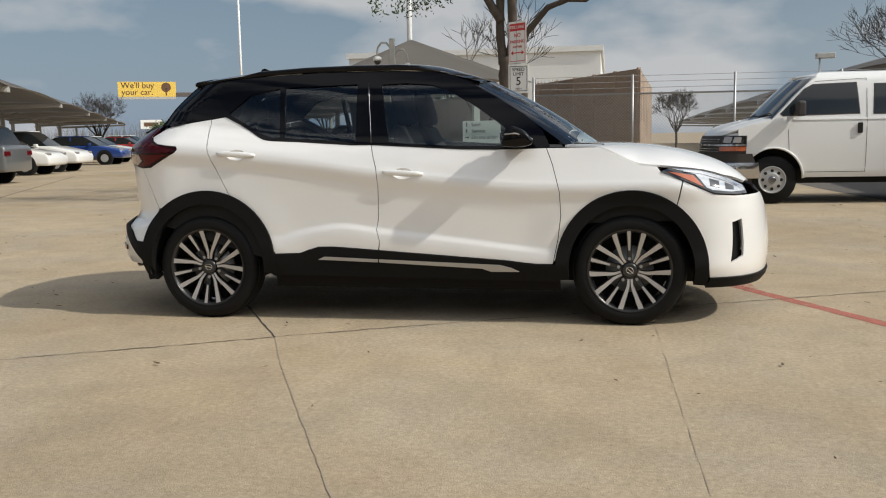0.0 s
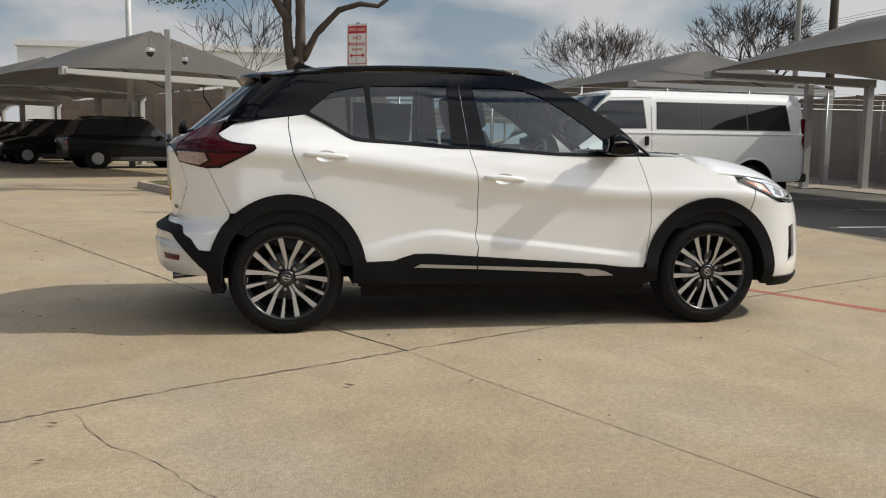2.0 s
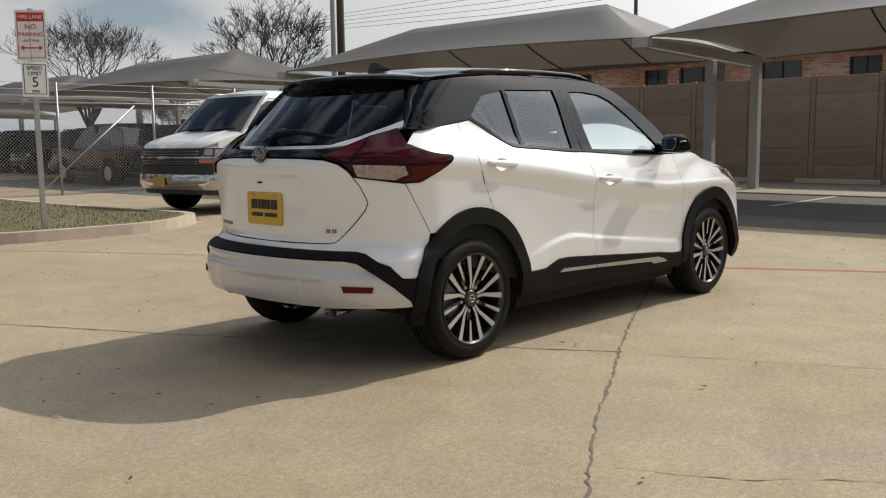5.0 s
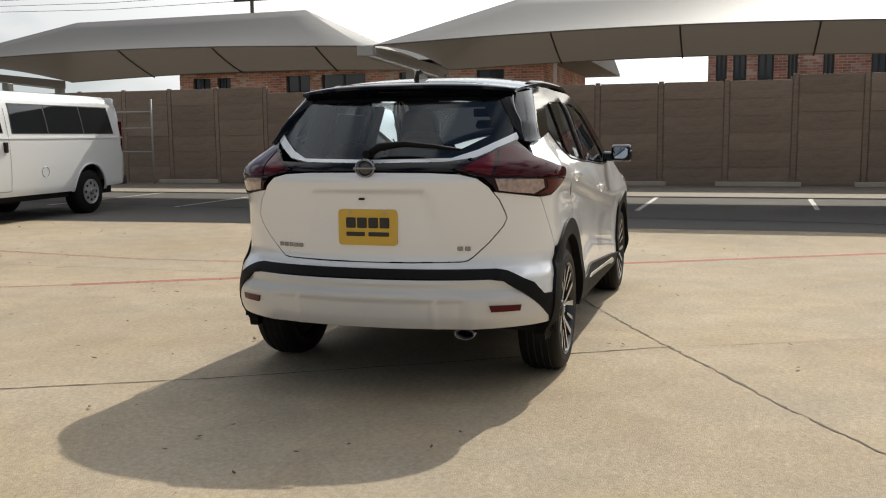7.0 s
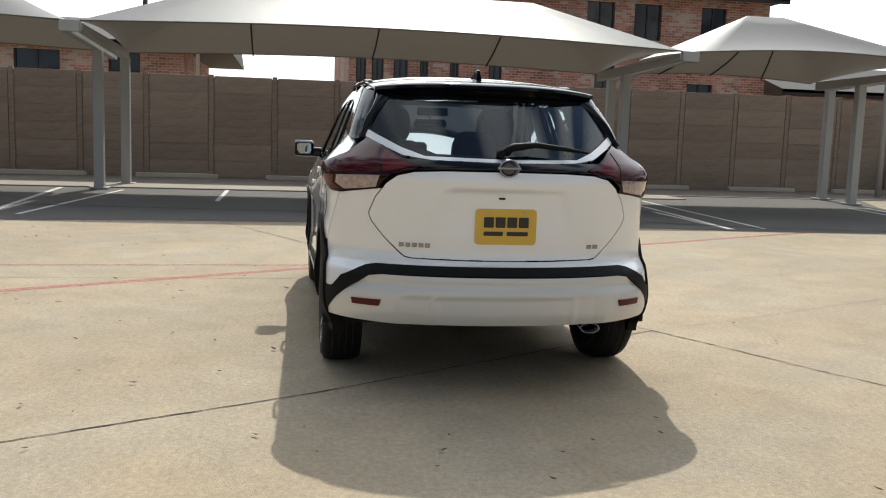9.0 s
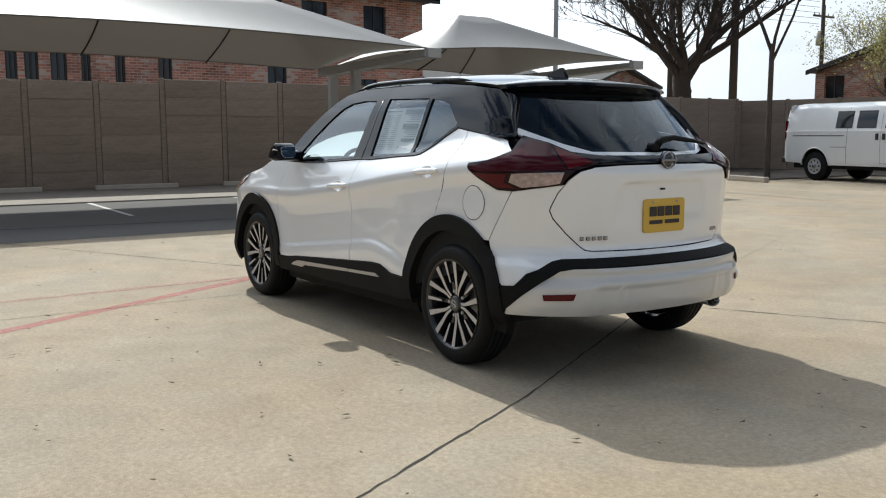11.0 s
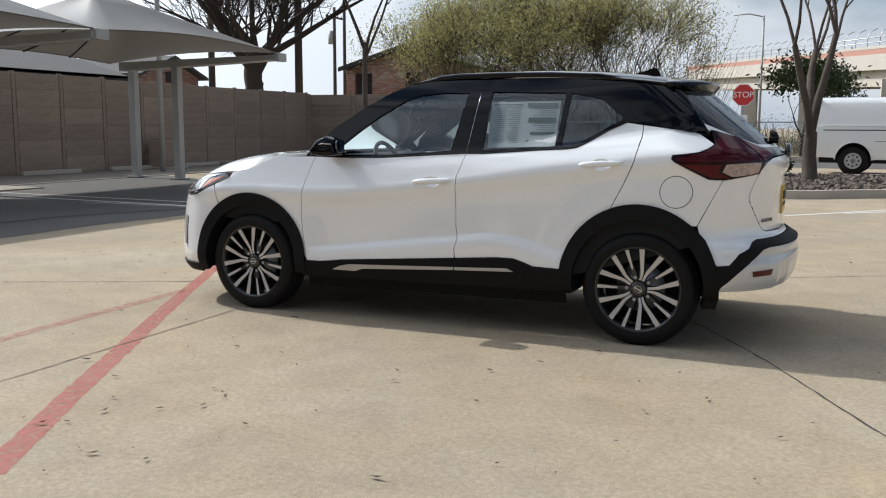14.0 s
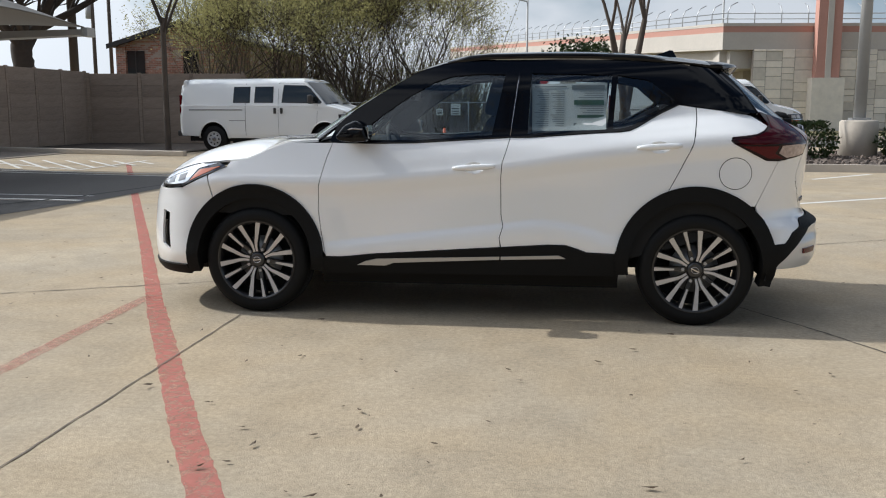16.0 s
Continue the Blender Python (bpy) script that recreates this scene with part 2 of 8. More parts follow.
SIGN_WHITE = material("white_sign_face", (0.78, 0.78, 0.76), 0.45, vary=0.03)
SIGN_RED = material("red_sign_face", (0.52, 0.03, 0.03), 0.45)
SIGN_BLACK = material("black_sign_print", (0.02, 0.02, 0.02), 0.5)
SIGN_YELLOW = material("yellow_sign_face", (0.75, 0.52, 0.10), 0.45)


# ---- mesh helpers ----
def mesh_of(name, bm, mat, smooth=False):
    me = bpy.data.meshes.new(name)
    bm.normal_update()
    bm.to_mesh(me)
    bm.free()
    for m in (mat if isinstance(mat, (list, tuple)) else [mat]):
        me.materials.append(m)
    if smooth:
        me.polygons.foreach_set("use_smooth", [True] * len(me.polygons))
    return me


def part(name, bm, mat, parent=None, label="", smooth=False):
    ob = new(name, mesh_of(name, bm, mat, smooth))
    ob.parent = parent
    if label:
        tagged(ob, label)
    return ob


def thing(name, label, category, at=(0, 0, 0), rz=0.0, group="", kind=""):
    ob = new(name)
    ob.empty_display_size = 0.1
    ob.matrix_basis = pose(*at, 0, 0, rz)
    return tagged(ob, label, category, group, kind)


def add_box(bm, x0, x1, y0, y1, z0, z1, bevel=0.0, m=None):
    r = bmesh.ops.create_cube(bm, size=1.0)
    vs = r["verts"]
    for v in vs:
        v.co = Vector(((x0 + x1) / 2 + v.co.x * (x1 - x0), (y0 + y1) / 2 + v.co.y * (y1 - y0), (z0 + z1) / 2 + v.co.z * (z1 - z0)))
    if bevel:
        es = list({e for v in vs for e in v.link_edges})
        r2 = bmesh.ops.bevel(bm, geom=es, offset=bevel, segments=2, affect='EDGES', profile=0.5)
        vs = r2["verts"]
    if m is not None:
        bmesh.ops.transform(bm, matrix=m, verts=list({v for v in vs if v.is_valid}))
    return vs


def box(x0, x1, y0, y1, z0, z1, bevel=0.0, m=None):
    bm = bmesh.new()
    add_box(bm, x0, x1, y0, y1, z0, z1, bevel, m)
    return bm


def add_tube(bm, pts, radii, sides=8, cap=True, mat=0):
    """A tube along pts with a radius at each."""
    pts = [Vector(p) for p in pts]
    if not isinstance(radii, (list, tuple)):
        radii = [radii] * len(pts)
    rings = []
    ref = Vector((0, 0, 1))
    for i, p in enumerate(pts):
        d = (pts[min(i + 1, len(pts) - 1)] - pts[max(i - 1, 0)]).normalized()
        if rings:
            a = a - d * a.dot(d)
        else:
            a = d.cross(ref)
            if a.length < 0.3:
                a = d.cross(Vector((1, 0, 0)))
        if a.length < 1e-4:
            a = d.orthogonal()
        a.normalize()
        b = d.cross(a).normalized()
        rings.append([bm.verts.new(p + radii[i] * (math.cos(2 * math.pi * k / sides) * a + math.sin(2 * math.pi * k / sides) * b)) for k in range(sides)])
    for r0, r1 in zip(rings, rings[1:]):
        for k in range(sides):
            f = bm.faces.new((r0[k], r0[(k + 1) % sides], r1[(k + 1) % sides], r1[k]))
            f.smooth = sides > 4
            f.material_index = mat
    if cap and sides > 2:
        bm.faces.new(rings[0][::-1]).material_index = mat
        bm.faces.new(rings[-1]).material_index = mat
    return rings


def tube(pts, radii, sides=8, cap=True):
    bm = bmesh.new()
    add_tube(bm, pts, radii, sides, cap)
    bmesh.ops.recalc_face_normals(bm, faces=bm.faces[:])
    return bm


def add_prism(bm, outline, axis, a, b):
    """An outline of 2D points pushed from a to b along an axis; the 2D points are the other two axes in order."""
    def place(p, v):
        return {"x": (v, p[0], p[1]), "y": (p[0], v, p[1]), "z": (p[0], p[1], v)}[axis]
    lo = [bm.verts.new(place(p, a)) for p in outline]
    hi = [bm.verts.new(place(p, b)) for p in outline]
    n = len(outline)
    fs = [bm.faces.new(lo), bm.faces.new(hi[::-1])]
    for i in range(n):
        fs.append(bm.faces.new((lo[i], hi[i], hi[(i + 1) % n], lo[(i + 1) % n])))
    bmesh.ops.recalc_face_normals(bm, faces=fs)
    return lo + hi


def prism(outline, axis, a, b, bevel=0.0, segments=2):
    bm = bmesh.new()
    add_prism(bm, outline, axis, a, b)
    if bevel:
        bmesh.ops.bevel(bm, geom=bm.edges[:], offset=bevel, segments=segments, affect='EDGES', profile=0.5, clamp_overlap=True)
    return bm


def writing(name, text, size, mat, parent, m, depth=0.002, align='CENTER'):
    """Raised lettering in the built-in font; m places its own plane (x along the line, y up)."""
    cu = bpy.data.curves.new(name, 'FONT')
    cu.body, cu.size, cu.align_x, cu.align_y, cu.extrude = text, size, align, 'CENTER', depth
    tmp = bpy.data.objects.new(name, cu)
    me = bpy.data.meshes.new_from_object(tmp)
    bpy.data.objects.remove(tmp)
    me.materials.clear()
    me.materials.append(mat)
    ob = new(name, me)
    ob.parent = parent
    ob.matrix_basis = m
    return ob

# ---- ground ----
def plate(bm, pts, z=0.0):
    return bm.faces.new([bm.verts.new((x, y, z)) for x, y in pts])


bm = bmesh.new()
xs = sorted({*np.linspace(-40, 40, 41).tolist(), -2500.0, -900.0, -300.0, -120.0, 120.0, 300.0, 900.0, 2500.0})
grid = [[bm.verts.new((x, y, 0)) for y in xs] for x in xs]
for i in range(len(xs) - 1):
    for j in range(len(xs) - 1):
        bm.faces.new((grid[i][j], grid[i + 1][j], grid[i + 1][j + 1], grid[i][j + 1]))
ground = part("ground", bm, CONCRETE)
tagged(ground, "tan concrete paving of the car lot, stained and dusty", "ground", kind="structure")


def strip_of(bm, pts, width, z, jitter=0.0, step=0.12, seed=1, mat=0):
    """A ribbon along a line of plan points, its edges wandering by jitter."""
    rnd = random.Random(seed)
    line = []
    for (x0, y0), (x1, y1) in zip(pts, pts[1:]):
        n = max(1, int(math.hypot(x1 - x0, y1 - y0) / step))
        line += [(x0 + (x1 - x0) * k / n, y0 + (y1 - y0) * k / n) for k in range(n)]
    line.append(pts[-1])
    prev = None
    for i, (x, y) in enumerate(line):
        a, b = line[max(i - 1, 0)], line[min(i + 1, len(line) - 1)]
        d = Vector((b[0] - a[0], b[1] - a[1])).normalized()
        off = rnd.uniform(-jitter, jitter)
        w = width / 2 + rnd.uniform(-0.45, 0.45) * jitter
        c = Vector((x - d.y * off, y + d.x * off))
        cur = [bm.verts.new((c.x - d.y * s * w, c.y + d.x * s * w, z)) for s in (-1, 1)]
        if prev:
            bm.faces.new((prev[0], cur[0], cur[1], prev[1])).material_index = mat
        prev = cur


def ground_line(name, pts, width, z, mat, label, jitter=0.0, seed=1, step=0.12, category="ground marking"):
    bm = bmesh.new()
    strip_of(bm, pts, width, z, jitter, seed=seed, step=step)
    bmesh.ops.recalc_face_normals(bm, faces=bm.faces[:])
    for f in bm.faces:
        if f.normal.z < 0:
            f.normal_flip()
    return tagged(part(name, bm, mat), label, category, kind="structure")


ground_line("slab_joint", [(-13.0, 22.5), (-7.5, 11.6), (-3.6, 4.1), (-2.0, 0.87), (-1.07, -0.71), (-0.68, -1.37)], 0.009, 0.0030, JOINT, "dark dirt-filled joint between concrete slabs", 0.004, 3, 0.06)
ground_line("slab_joint", [(-0.68, -1.37), (-0.43, -1.96), (-0.08, -2.70), (0.33, -3.56), (3.0, -9.2)], 0.0055, 0.0030, HAIRLINE, "thin dusty joint between concrete slabs", 0.003, 4, 0.06)
ground_line("slab_joint", [(-9.5, -6.4), (-2.61, -2.45), (-1.7, -1.89), (-1.13, -1.6), (-0.44, -1.22), (0.32, -0.84), (0.62, -0.7), (2.5, 0.2), (9.0, 3.3)], 0.012, 0.0030, CRACK_FILL, "gritty crumbling joint crossing the concrete", 0.009, 5, 0.04)
ground_line("slab_joint", [(1.5, -12.0), (1.5, -3.4), (1.46, -1.03), (1.39, 0.94)], 0.0022, 0.0030, HAIRLINE, "thin dark joint between concrete slabs", 0.003, 6, 0.07)
ground_line("slab_joint", [(1.39, 0.94), (1.36, 3.4), (1.3, 9.0)], 0.009, 0.0034, CRACK_FILL, "thin dark joint between concrete slabs", 0.004, 16, 0.07)
ground_line("crack", [(-2.19, -2.29), (-2.06, -2.56), (-1.98, -2.72), (-1.79, -2.91), (-1.67, -3.13), (-1.3, -3.7)], 0.005, 0.0030, HAIRLINE, "thin crooked crack in the concrete", 0.012, 7, 0.05)
ground_line("crack", [(-3.46, -5.24), (-4.10, -4.66), (-9.0, -0.5)], 0.010, 0.0030, JOINT, "dark joint between concrete slabs", 0.006, 8)
ground_line("slab_joint", [(-6.0, 9.5), (-11.4, 10.9), (-16.5, 21.8)], 0.03, 0.0030, JOINT, "dark joint between concrete slabs", 0.006, 18)
ground_line("red_line", [(9.3, -13.1), (3.17, -1.45), (2.0, 0.81)], 0.105, 0.0020, WORN_RED, "worn red fire-lane line painted on the concrete", 0.004, 11, 0.05)
ground_line("red_line", [(2.0, 0.81), (0.85, 2.95), (0.4, 3.75)], 0.118, 0.0016, RED_PAINT, "red fire-lane line painted on the concrete", 0.004, 11, 0.05)
ground_line("red_line", [(0.4, 3.75), (-0.6, 5.7), (-1.2, 6.6)], 0.07, 0.0024, FADED_RED, "faded red line painted on the concrete", 0.004, 19)
ground_line("red_line", [(2.19, 0.5), (2.1, 2.3), (2.0, 4.2), (2.3, 6.7)], 0.095, 0.0026, FADED_RED, "thin faded red line painted on the concrete", 0.005, 12)
ground_line("red_line", [(-0.46, 6.5), (0.9, 7.0), (2.4, 7.85), (2.9, 8.8)], 0.06, 0.0024, FADED_RED, "faded red line along the planter kerb", 0.005, 13)
ground_line("yellow_line", [(-16.5, 21.8), (-12.0, 22.6), (-4.0, 24.0)], 0.12, 0.006, YELLOW_LINE, "yellow line painted on the concrete", 0.004, 14, 0.3)

# asphalt lane and parking bays under the canopies
bm = bmesh.new()
edge = [(4.6, 26.0), (5.2, 12.0), (5.75, 6.2), (6.1, 2.5), (6.2, -3.0), (5.85, -5.6), (5.8, -8.0), (6.6, -9.7), (8.3, -10.15), (9.6, -10.75), (11.2, -11.4), (14.9, -13.2), (14.9, 26.0)]
plate(bm, edge[::-1], 0.004)
bmesh.ops.recalc_face_normals(bm, faces=bm.faces[:])
for f in bm.faces:
    if f.normal.z < 0:
        f.normal_flip()
tagged(part("asphalt_lane", bm, ASPHALT), "dark grey asphalt lane and parking bays", "road", kind="structure")
ground_line("sealed_crack", [(9.6, 14.0), (8.58, 7.75), (7.93, 2.9), (7.4, -3.3), (6.36, -5.85), (5.9, -9.0)], 0.07, 0.008, SEAM, "black sealed crack along the asphalt", 0.02, 15, 0.2)
for k, (a, b, w) in enumerate([((6.22, 5.0), (12.1, 5.3), 0.1), ((6.62, 4.6), (11.7, 4.1), 0.08), ((12.3, -5.8), (6.04, -5.4), 0.1), ((12.3, -6.3), (6.2, -6.0), 0.08), ((12.2, -0.4), (9.0, -0.3), 0.08),
                             ((12.2, -3.2), (9.6, -3.1), 0.08), ((12.2, 2.2), (9.4, 2.2), 0.08), ((12.2, 8.0), (8.4, 8.0), 0.08), ((12.2, 10.8), (8.4, 10.8), 0.08), ((10.7, -10.4), (6.8, -9.8), 0.09), ((10.9, -10.9), (6.9, -10.2), 0.09)]):
    ground_line("bay_line", [a, b], w, 0.0075, WHITE_LINE, "worn white parking bay line on asphalt", 0.004, 20 + k, 0.15)
for k in range(7):
    f = 1.0 if k < 3 else 0.86 - 0.16 * (k - 3)
    ground_line("hatch_line", [(13.3 - 0.6 * k, -14.3), (13.3 - 0.6 * k - 2.45 * f, -14.3 + 2.85 * f)], 0.085, 0.0075, WHITE_LINE, "white hatched no-parking stripe on concrete", 0.004, 40 + k, 0.15)
ground_line("hatch_border", [(12.6, -13.15), (9.35, -11.15)], 0.085, 0.0085, WHITE_LINE, "white border line of the hatched area", 0.004, 51, 0.15)
ground_line("hatch_border", [(9.4, -11.2), (9.6, -14.6)], 0.085, 0.0085, WHITE_LINE, "white border line of the hatched area", 0.004, 52, 0.15)
for k, (a, b) in enumerate([((-2.43, -8.63), (-4.6, -10.6)), ((-3.04, -6.02), (-5.2, -7.5)), ((-1.65, -7.86), (-3.2, -9.7)), ((-4.8, -10.75), (-6.2, -12.2))]):
    ground_line("bay_line", [a, b], 0.1, 0.003, WHITE_LINE, "white parking bay line on concrete", 0.003, 60 + k, 0.2)
# concrete apron with its low kerb strip in front of the fence
# strip coloured paler to show the sunlit band between canopy and fence shadows
bm = box(12.2, 13.4, -7.5, 26.0, -0.1, 0.03, 0.01)
tagged(part("apron_strip", bm, SUNLIT_STRIP), "concrete strip along the bays, coloured paler for the sunlit band", "pavement", kind="structure")
bm = box(13.4, 16.6, -24.5, 30.0, -0.1, 0.018)
tagged(part("apron", bm, DARK_CONCRETE), "dark mottled concrete apron along the precast fence", "pavement", kind="structure")

# ---- precast fence ----
def fence_run(name, label, start, end, tops, bay=1.5, rows=6):
    """Posts and stacked planks from start to end; tops(s) is the height at a distance s."""
    a, b = Vector(start), Vector(end)
    d = (b - a)
    n = max(1, round(d.length / bay))
    bay = d.length / n
    ang = math.degrees(math.atan2(d.y, d.x))
    root = new(name)
    tagged(root, label, "wall", kind="structure")
    meshes = {}
    for i in range(n + 1):
        h = max(tops(max(i - 0.5, 0) * bay), tops(min(i + 0.5, n) * bay)) + 0.03
        key = ("post", round(h, 2))
        if key not in meshes:
            pb_ = box(-0.058, 0.058, -0.045, 0.045, 0, h, 0.012)
            add_box(pb_, -0.12, 0.12, -0.012, 0.012, 0, h - 0.06)
            meshes[key] = mesh_of("post", pb_, FENCE_WALL)
        ob = new("post", meshes[key])
        ob.parent = root
        ob.matrix_basis = pose((a + d * (i / n)).x, (a + d * (i / n)).y, 0, 0, 0, ang)
        if i < n:
            top = tops((i + 0.5) * bay)
            h = (top - 0.02) / rows
            key = ("plank", round(h, 3))
            if key not in meshes:
                meshes[key] = mesh_of("plank", box(-bay / 2 + 0.074, bay / 2 - 0.074, -0.035, 0.035, 0.0, h, 0.009), FENCE_WALL)
            for r in range(rows):
                ob = new("plank", meshes[key])
                ob.parent = root
                c = a + d * ((i + 0.5) / n)
                k = 0.007 * math.sin(12.9 * i + 7.7 * r)
                ob.matrix_basis = pose(c.x + k * d.normalized().y, c.y - k * d.normalized().x, 0.02 + r * h, 0.35 * math.sin(5.1 * i + 3.3 * r), 0, ang)
    return root


FX = 16.55
fence_run("wall_east", "brown precast concrete plank fence with posts", (FX, 27.0), (FX, -24.3), lambda s: 2.62 if s < 16.2 else (2.46 if s < 30 else (2.56 if s < 40 else 2.52)))
fence_run("wall_south", "brown precast concrete plank fence with posts", (FX - 0.07, -24.4), (11.1, -25.3), lambda s: 2.46, 1.8)

# ---- wheel stops ----
def wheel_stop(y0, y1, x=16.1):
    bm = bmesh.new()
    add_prism(bm, [(x - 0.085, 0.018), (x + 0.085, 0.018), (x + 0.055, 0.125), (x - 0.055, 0.125)], "y", y0, y1)
    bmesh.ops.bevel(bm, geom=bm.edges[:], offset=0.012, segments=1, affect='EDGES')
    tagged(part("wheel_stop", bm, KERB), "pale concrete wheel stop on the apron", "wheel stop", "wheel stops along the fence")


for k in range(-1, 10):
    wheel_stop(10.55 - 3.0 * k - 1.88, 10.55 - 3.0 * k)

ub = thing("utility_box", "brown steel utility box against the precast fence", "utility box", (15.85, -15.5, 0.018))
part("cabinet", box(-0.28, 0.28, -0.48, 0.48, 0.05, 0.82, 0.02), FENCE_WALL, ub)
part("plinth", box(-0.33, 0.33, -0.53, 0.53, 0.0, 0.05, 0.01), KERB, ub)
for y0, y1 in ((-0.46, -0.01), (0.01, 0.46)):
    ud = part("door", box(-0.292, -0.278, y0, y1, 0.09, 0.78, 0.006), FENCE_WALL, ub)
    part("handle", box(-0.31, -0.29, y1 - 0.08 if y0 < 0 else y0 + 0.05, y1 - 0.05 if y0 < 0 else y0 + 0.08, 0.40, 0.52, 0.006), STEEL_PAINT, ud)

# ---- shade canopies ----
def canopy(y0, y1, xf, xb, zf, zb, ridge_z, seams=3):
    """A hipped fabric canopy: front edge at xf, back edge at xb, ridge along y."""
    root = thing("shade_canopy", "taupe fabric hip-roof shade canopy on grey steel frame", "canopy", group="shade canopies")
    xm, inset = (xf + xb) / 2, 2.15
    def sag(u, v):
        return -0.10 * math.sin(math.pi * u) * math.sin(math.pi * v)
    bm = bmesh.new()
    P = {"fa": Vector((xf, y0, zf)), "fb": Vector((xf, y1, zf)), "ba": Vector((xb, y0, zb)), "bb": Vector((xb, y1, zb)), "ra": Vector((xm, y0 + inset, ridge_z)), "rb": Vector((xm, y1 - inset, ridge_z))}
    def patch(a, b, c, d, nu, nv):
        rows = []
        for i in range(nu + 1):
            u = i / nu
            row = []
            for j in range(nv + 1):
                v = j / nv
                p = a.lerp(b, u).lerp(d.lerp(c, u), v)
                scall = 0.12 * math.sin(math.pi * u) * (1 - v) ** 2
                row.append(bm.verts.new(p + Vector((0, 0, sag(u, v) + scall))))
            rows.append(row)
        for i in range(nu):
            for j in range(nv):
                f = bm.faces.new((rows[i][j], rows[i + 1][j], rows[i + 1][j + 1], rows[i][j + 1]))
                f.smooth = True
    patch(P["fa"], P["fb"], P["rb"], P["ra"], 14, 6)
    patch(P["bb"], P["ba"], P["ra"], P["rb"], 14, 6)
    for a, b, r in ((P["ba"], P["fa"], P["ra"]), (P["fb"], P["bb"], P["rb"])):
        patch(a, b, r, r, 8, 6)
    bmesh.ops.remove_doubles(bm, verts=bm.verts[:], dist=0.001)
    bmesh.ops.recalc_face_normals(bm, faces=bm.faces[:])
    part("fabric", bm, FABRIC, root)
    # webbing sewn along the panel joints, under the back slope
    for k in range(seams):
        u = (k + 1) / (seams + 1)
        y = y0 + (y1 - y0) * u
        ry = min(max(y, y0 + inset), y1 - inset)
        for xe, ze in ((xb, zb),):
            pts = []
            for j in range(7):
                v = j / 6
                pts.append((xe + (xm - xe) * v, y + (ry - y) * v, ze + (ridge_z - ze) * v + sag(u, v) + 0.12 * math.sin(math.pi * u) * (1 - v) ** 2 - 0.03))
            part("seam", tube(pts, 0.017, 5), SEAM, root)
    part("hem", tube([(xf, y0 + (y1 - y0) * k / 14, zf + 0.12 * math.sin(math.pi * k / 14)) for k in range(15)], 0.013, 5), HEM, root)
    part("hem", tube([(xb, y0 + (y1 - y0) * k / 14, zb + 0.12 * math.sin(math.pi * k / 14)) for k in range(15)], 0.013, 5), HEM, root)
    return root


def canopy_frame(y, xf, xb, zf, zp):
    root = thing("canopy_frame", "grey painted steel twin posts with cantilever arms", "steel frame", group="canopy frames")
    for x, dy in ((xb - 1.5, 0.12), (xb, -0.12)):
        part("post", box(x - 0.09, x + 0.09, y + dy - 0.09, y + dy + 0.09, 0, zp, 0.015), STEEL_PAINT, root)
        part("base_plate", box(x - 0.17, x + 0.17, y + dy - 0.17, y + dy + 0.17, 0.018, 0.045, 0.004), STEEL_PAINT, root)
    for dy in (0.12, -0.12):
        bm = bmesh.new()
        add_prism(bm, [(xf, zf - 0.13), (xf, zf - 0.02), (xb + 0.15, zp + 0.14), (xb + 0.15, zp - 0.06)], "y", y + dy - 0.06, y + dy + 0.06)
        part("arm", bm, STEEL_PAINT, root)
    part("tip_plate", box(xf - 0.08, xf + 0.06, y - 0.15, y + 0.15, zf - 0.16, zf + 0.02, 0.01), STEEL_PAINT, root)
    return root


CY = [14.6, 4.43, -5.95, -11.3]
for a, b in zip(CY, CY[1:]):
    canopy(b + 0.12, a - 0.12, 9.1, 13.8, 2.84, 2.72, 3.86)
for y in CY:
    canopy_frame(y, 9.1, 13.35, 2.82, 2.6)

# ---- car: surface functions ----
import functools
from mathutils.geometry import delaunay_2d_cdt


def curve(*pts):
    """A smooth monotone curve through (a, b) points, as a function."""
    xs = [p[0] for p in pts]
    ys = [p[1] for p in pts]
    n = len(xs)
    h = [xs[i + 1] - xs[i] for i in range(n - 1)]
    d = [(ys[i + 1] - ys[i]) / h[i] for i in range(n - 1)]
    m = [d[0]] + [0.0 if d[i - 1] * d[i] <= 0 else 2 * d[i - 1] * d[i] / (d[i - 1] + d[i]) for i in range(1, n - 1)] + [d[-1]]

    def f(x):
        if x <= xs[0]:
            return ys[0]
        if x >= xs[-1]:
            return ys[-1]
        i = max(k for k in range(n - 1) if xs[k] <= x)
        t = (x - xs[i]) / h[i]
        return ((2 * t ** 3 - 3 * t ** 2 + 1) * ys[i] + (t ** 3 - 2 * t ** 2 + t) * h[i] * m[i]
                + (-2 * t ** 3 + 3 * t ** 2) * ys[i + 1] + (t ** 3 - t ** 2) * h[i] * m[i + 1])
    return f


rear_x = curve((0.28, -2.02), (0.34, -2.09), (0.40, -2.115), (0.50, -2.122), (0.57, -2.110), (0.605, -2.062), (0.63, -2.026), (0.68, -2.012), (0.78, -2.022),
               (0.95, -2.036), (1.04, -2.040), (1.08, -2.026), (1.11, -1.998), (1.14, -1.962), (1.30, -1.785), (1.46, -1.60), (1.55, -1.5))
front_x = curve((0.20, 2.12), (0.28, 2.17), (0.45, 2.185), (0.62, 2.17), (0.74, 2.14), (0.80, 2.095), (0.86, 2.03), (0.92, 1.955), (1.0, 1.80), (1.05, 1.40))
crease_z = curve((-1.75, 1.07), (-1.47, 1.058), (-1.03, 1.018), (-0.62, 0.971), (-0.22, 0.915), (0.25, 0.863), (0.8, 0.82), (1.4, 0.82), (2.1, 0.80))
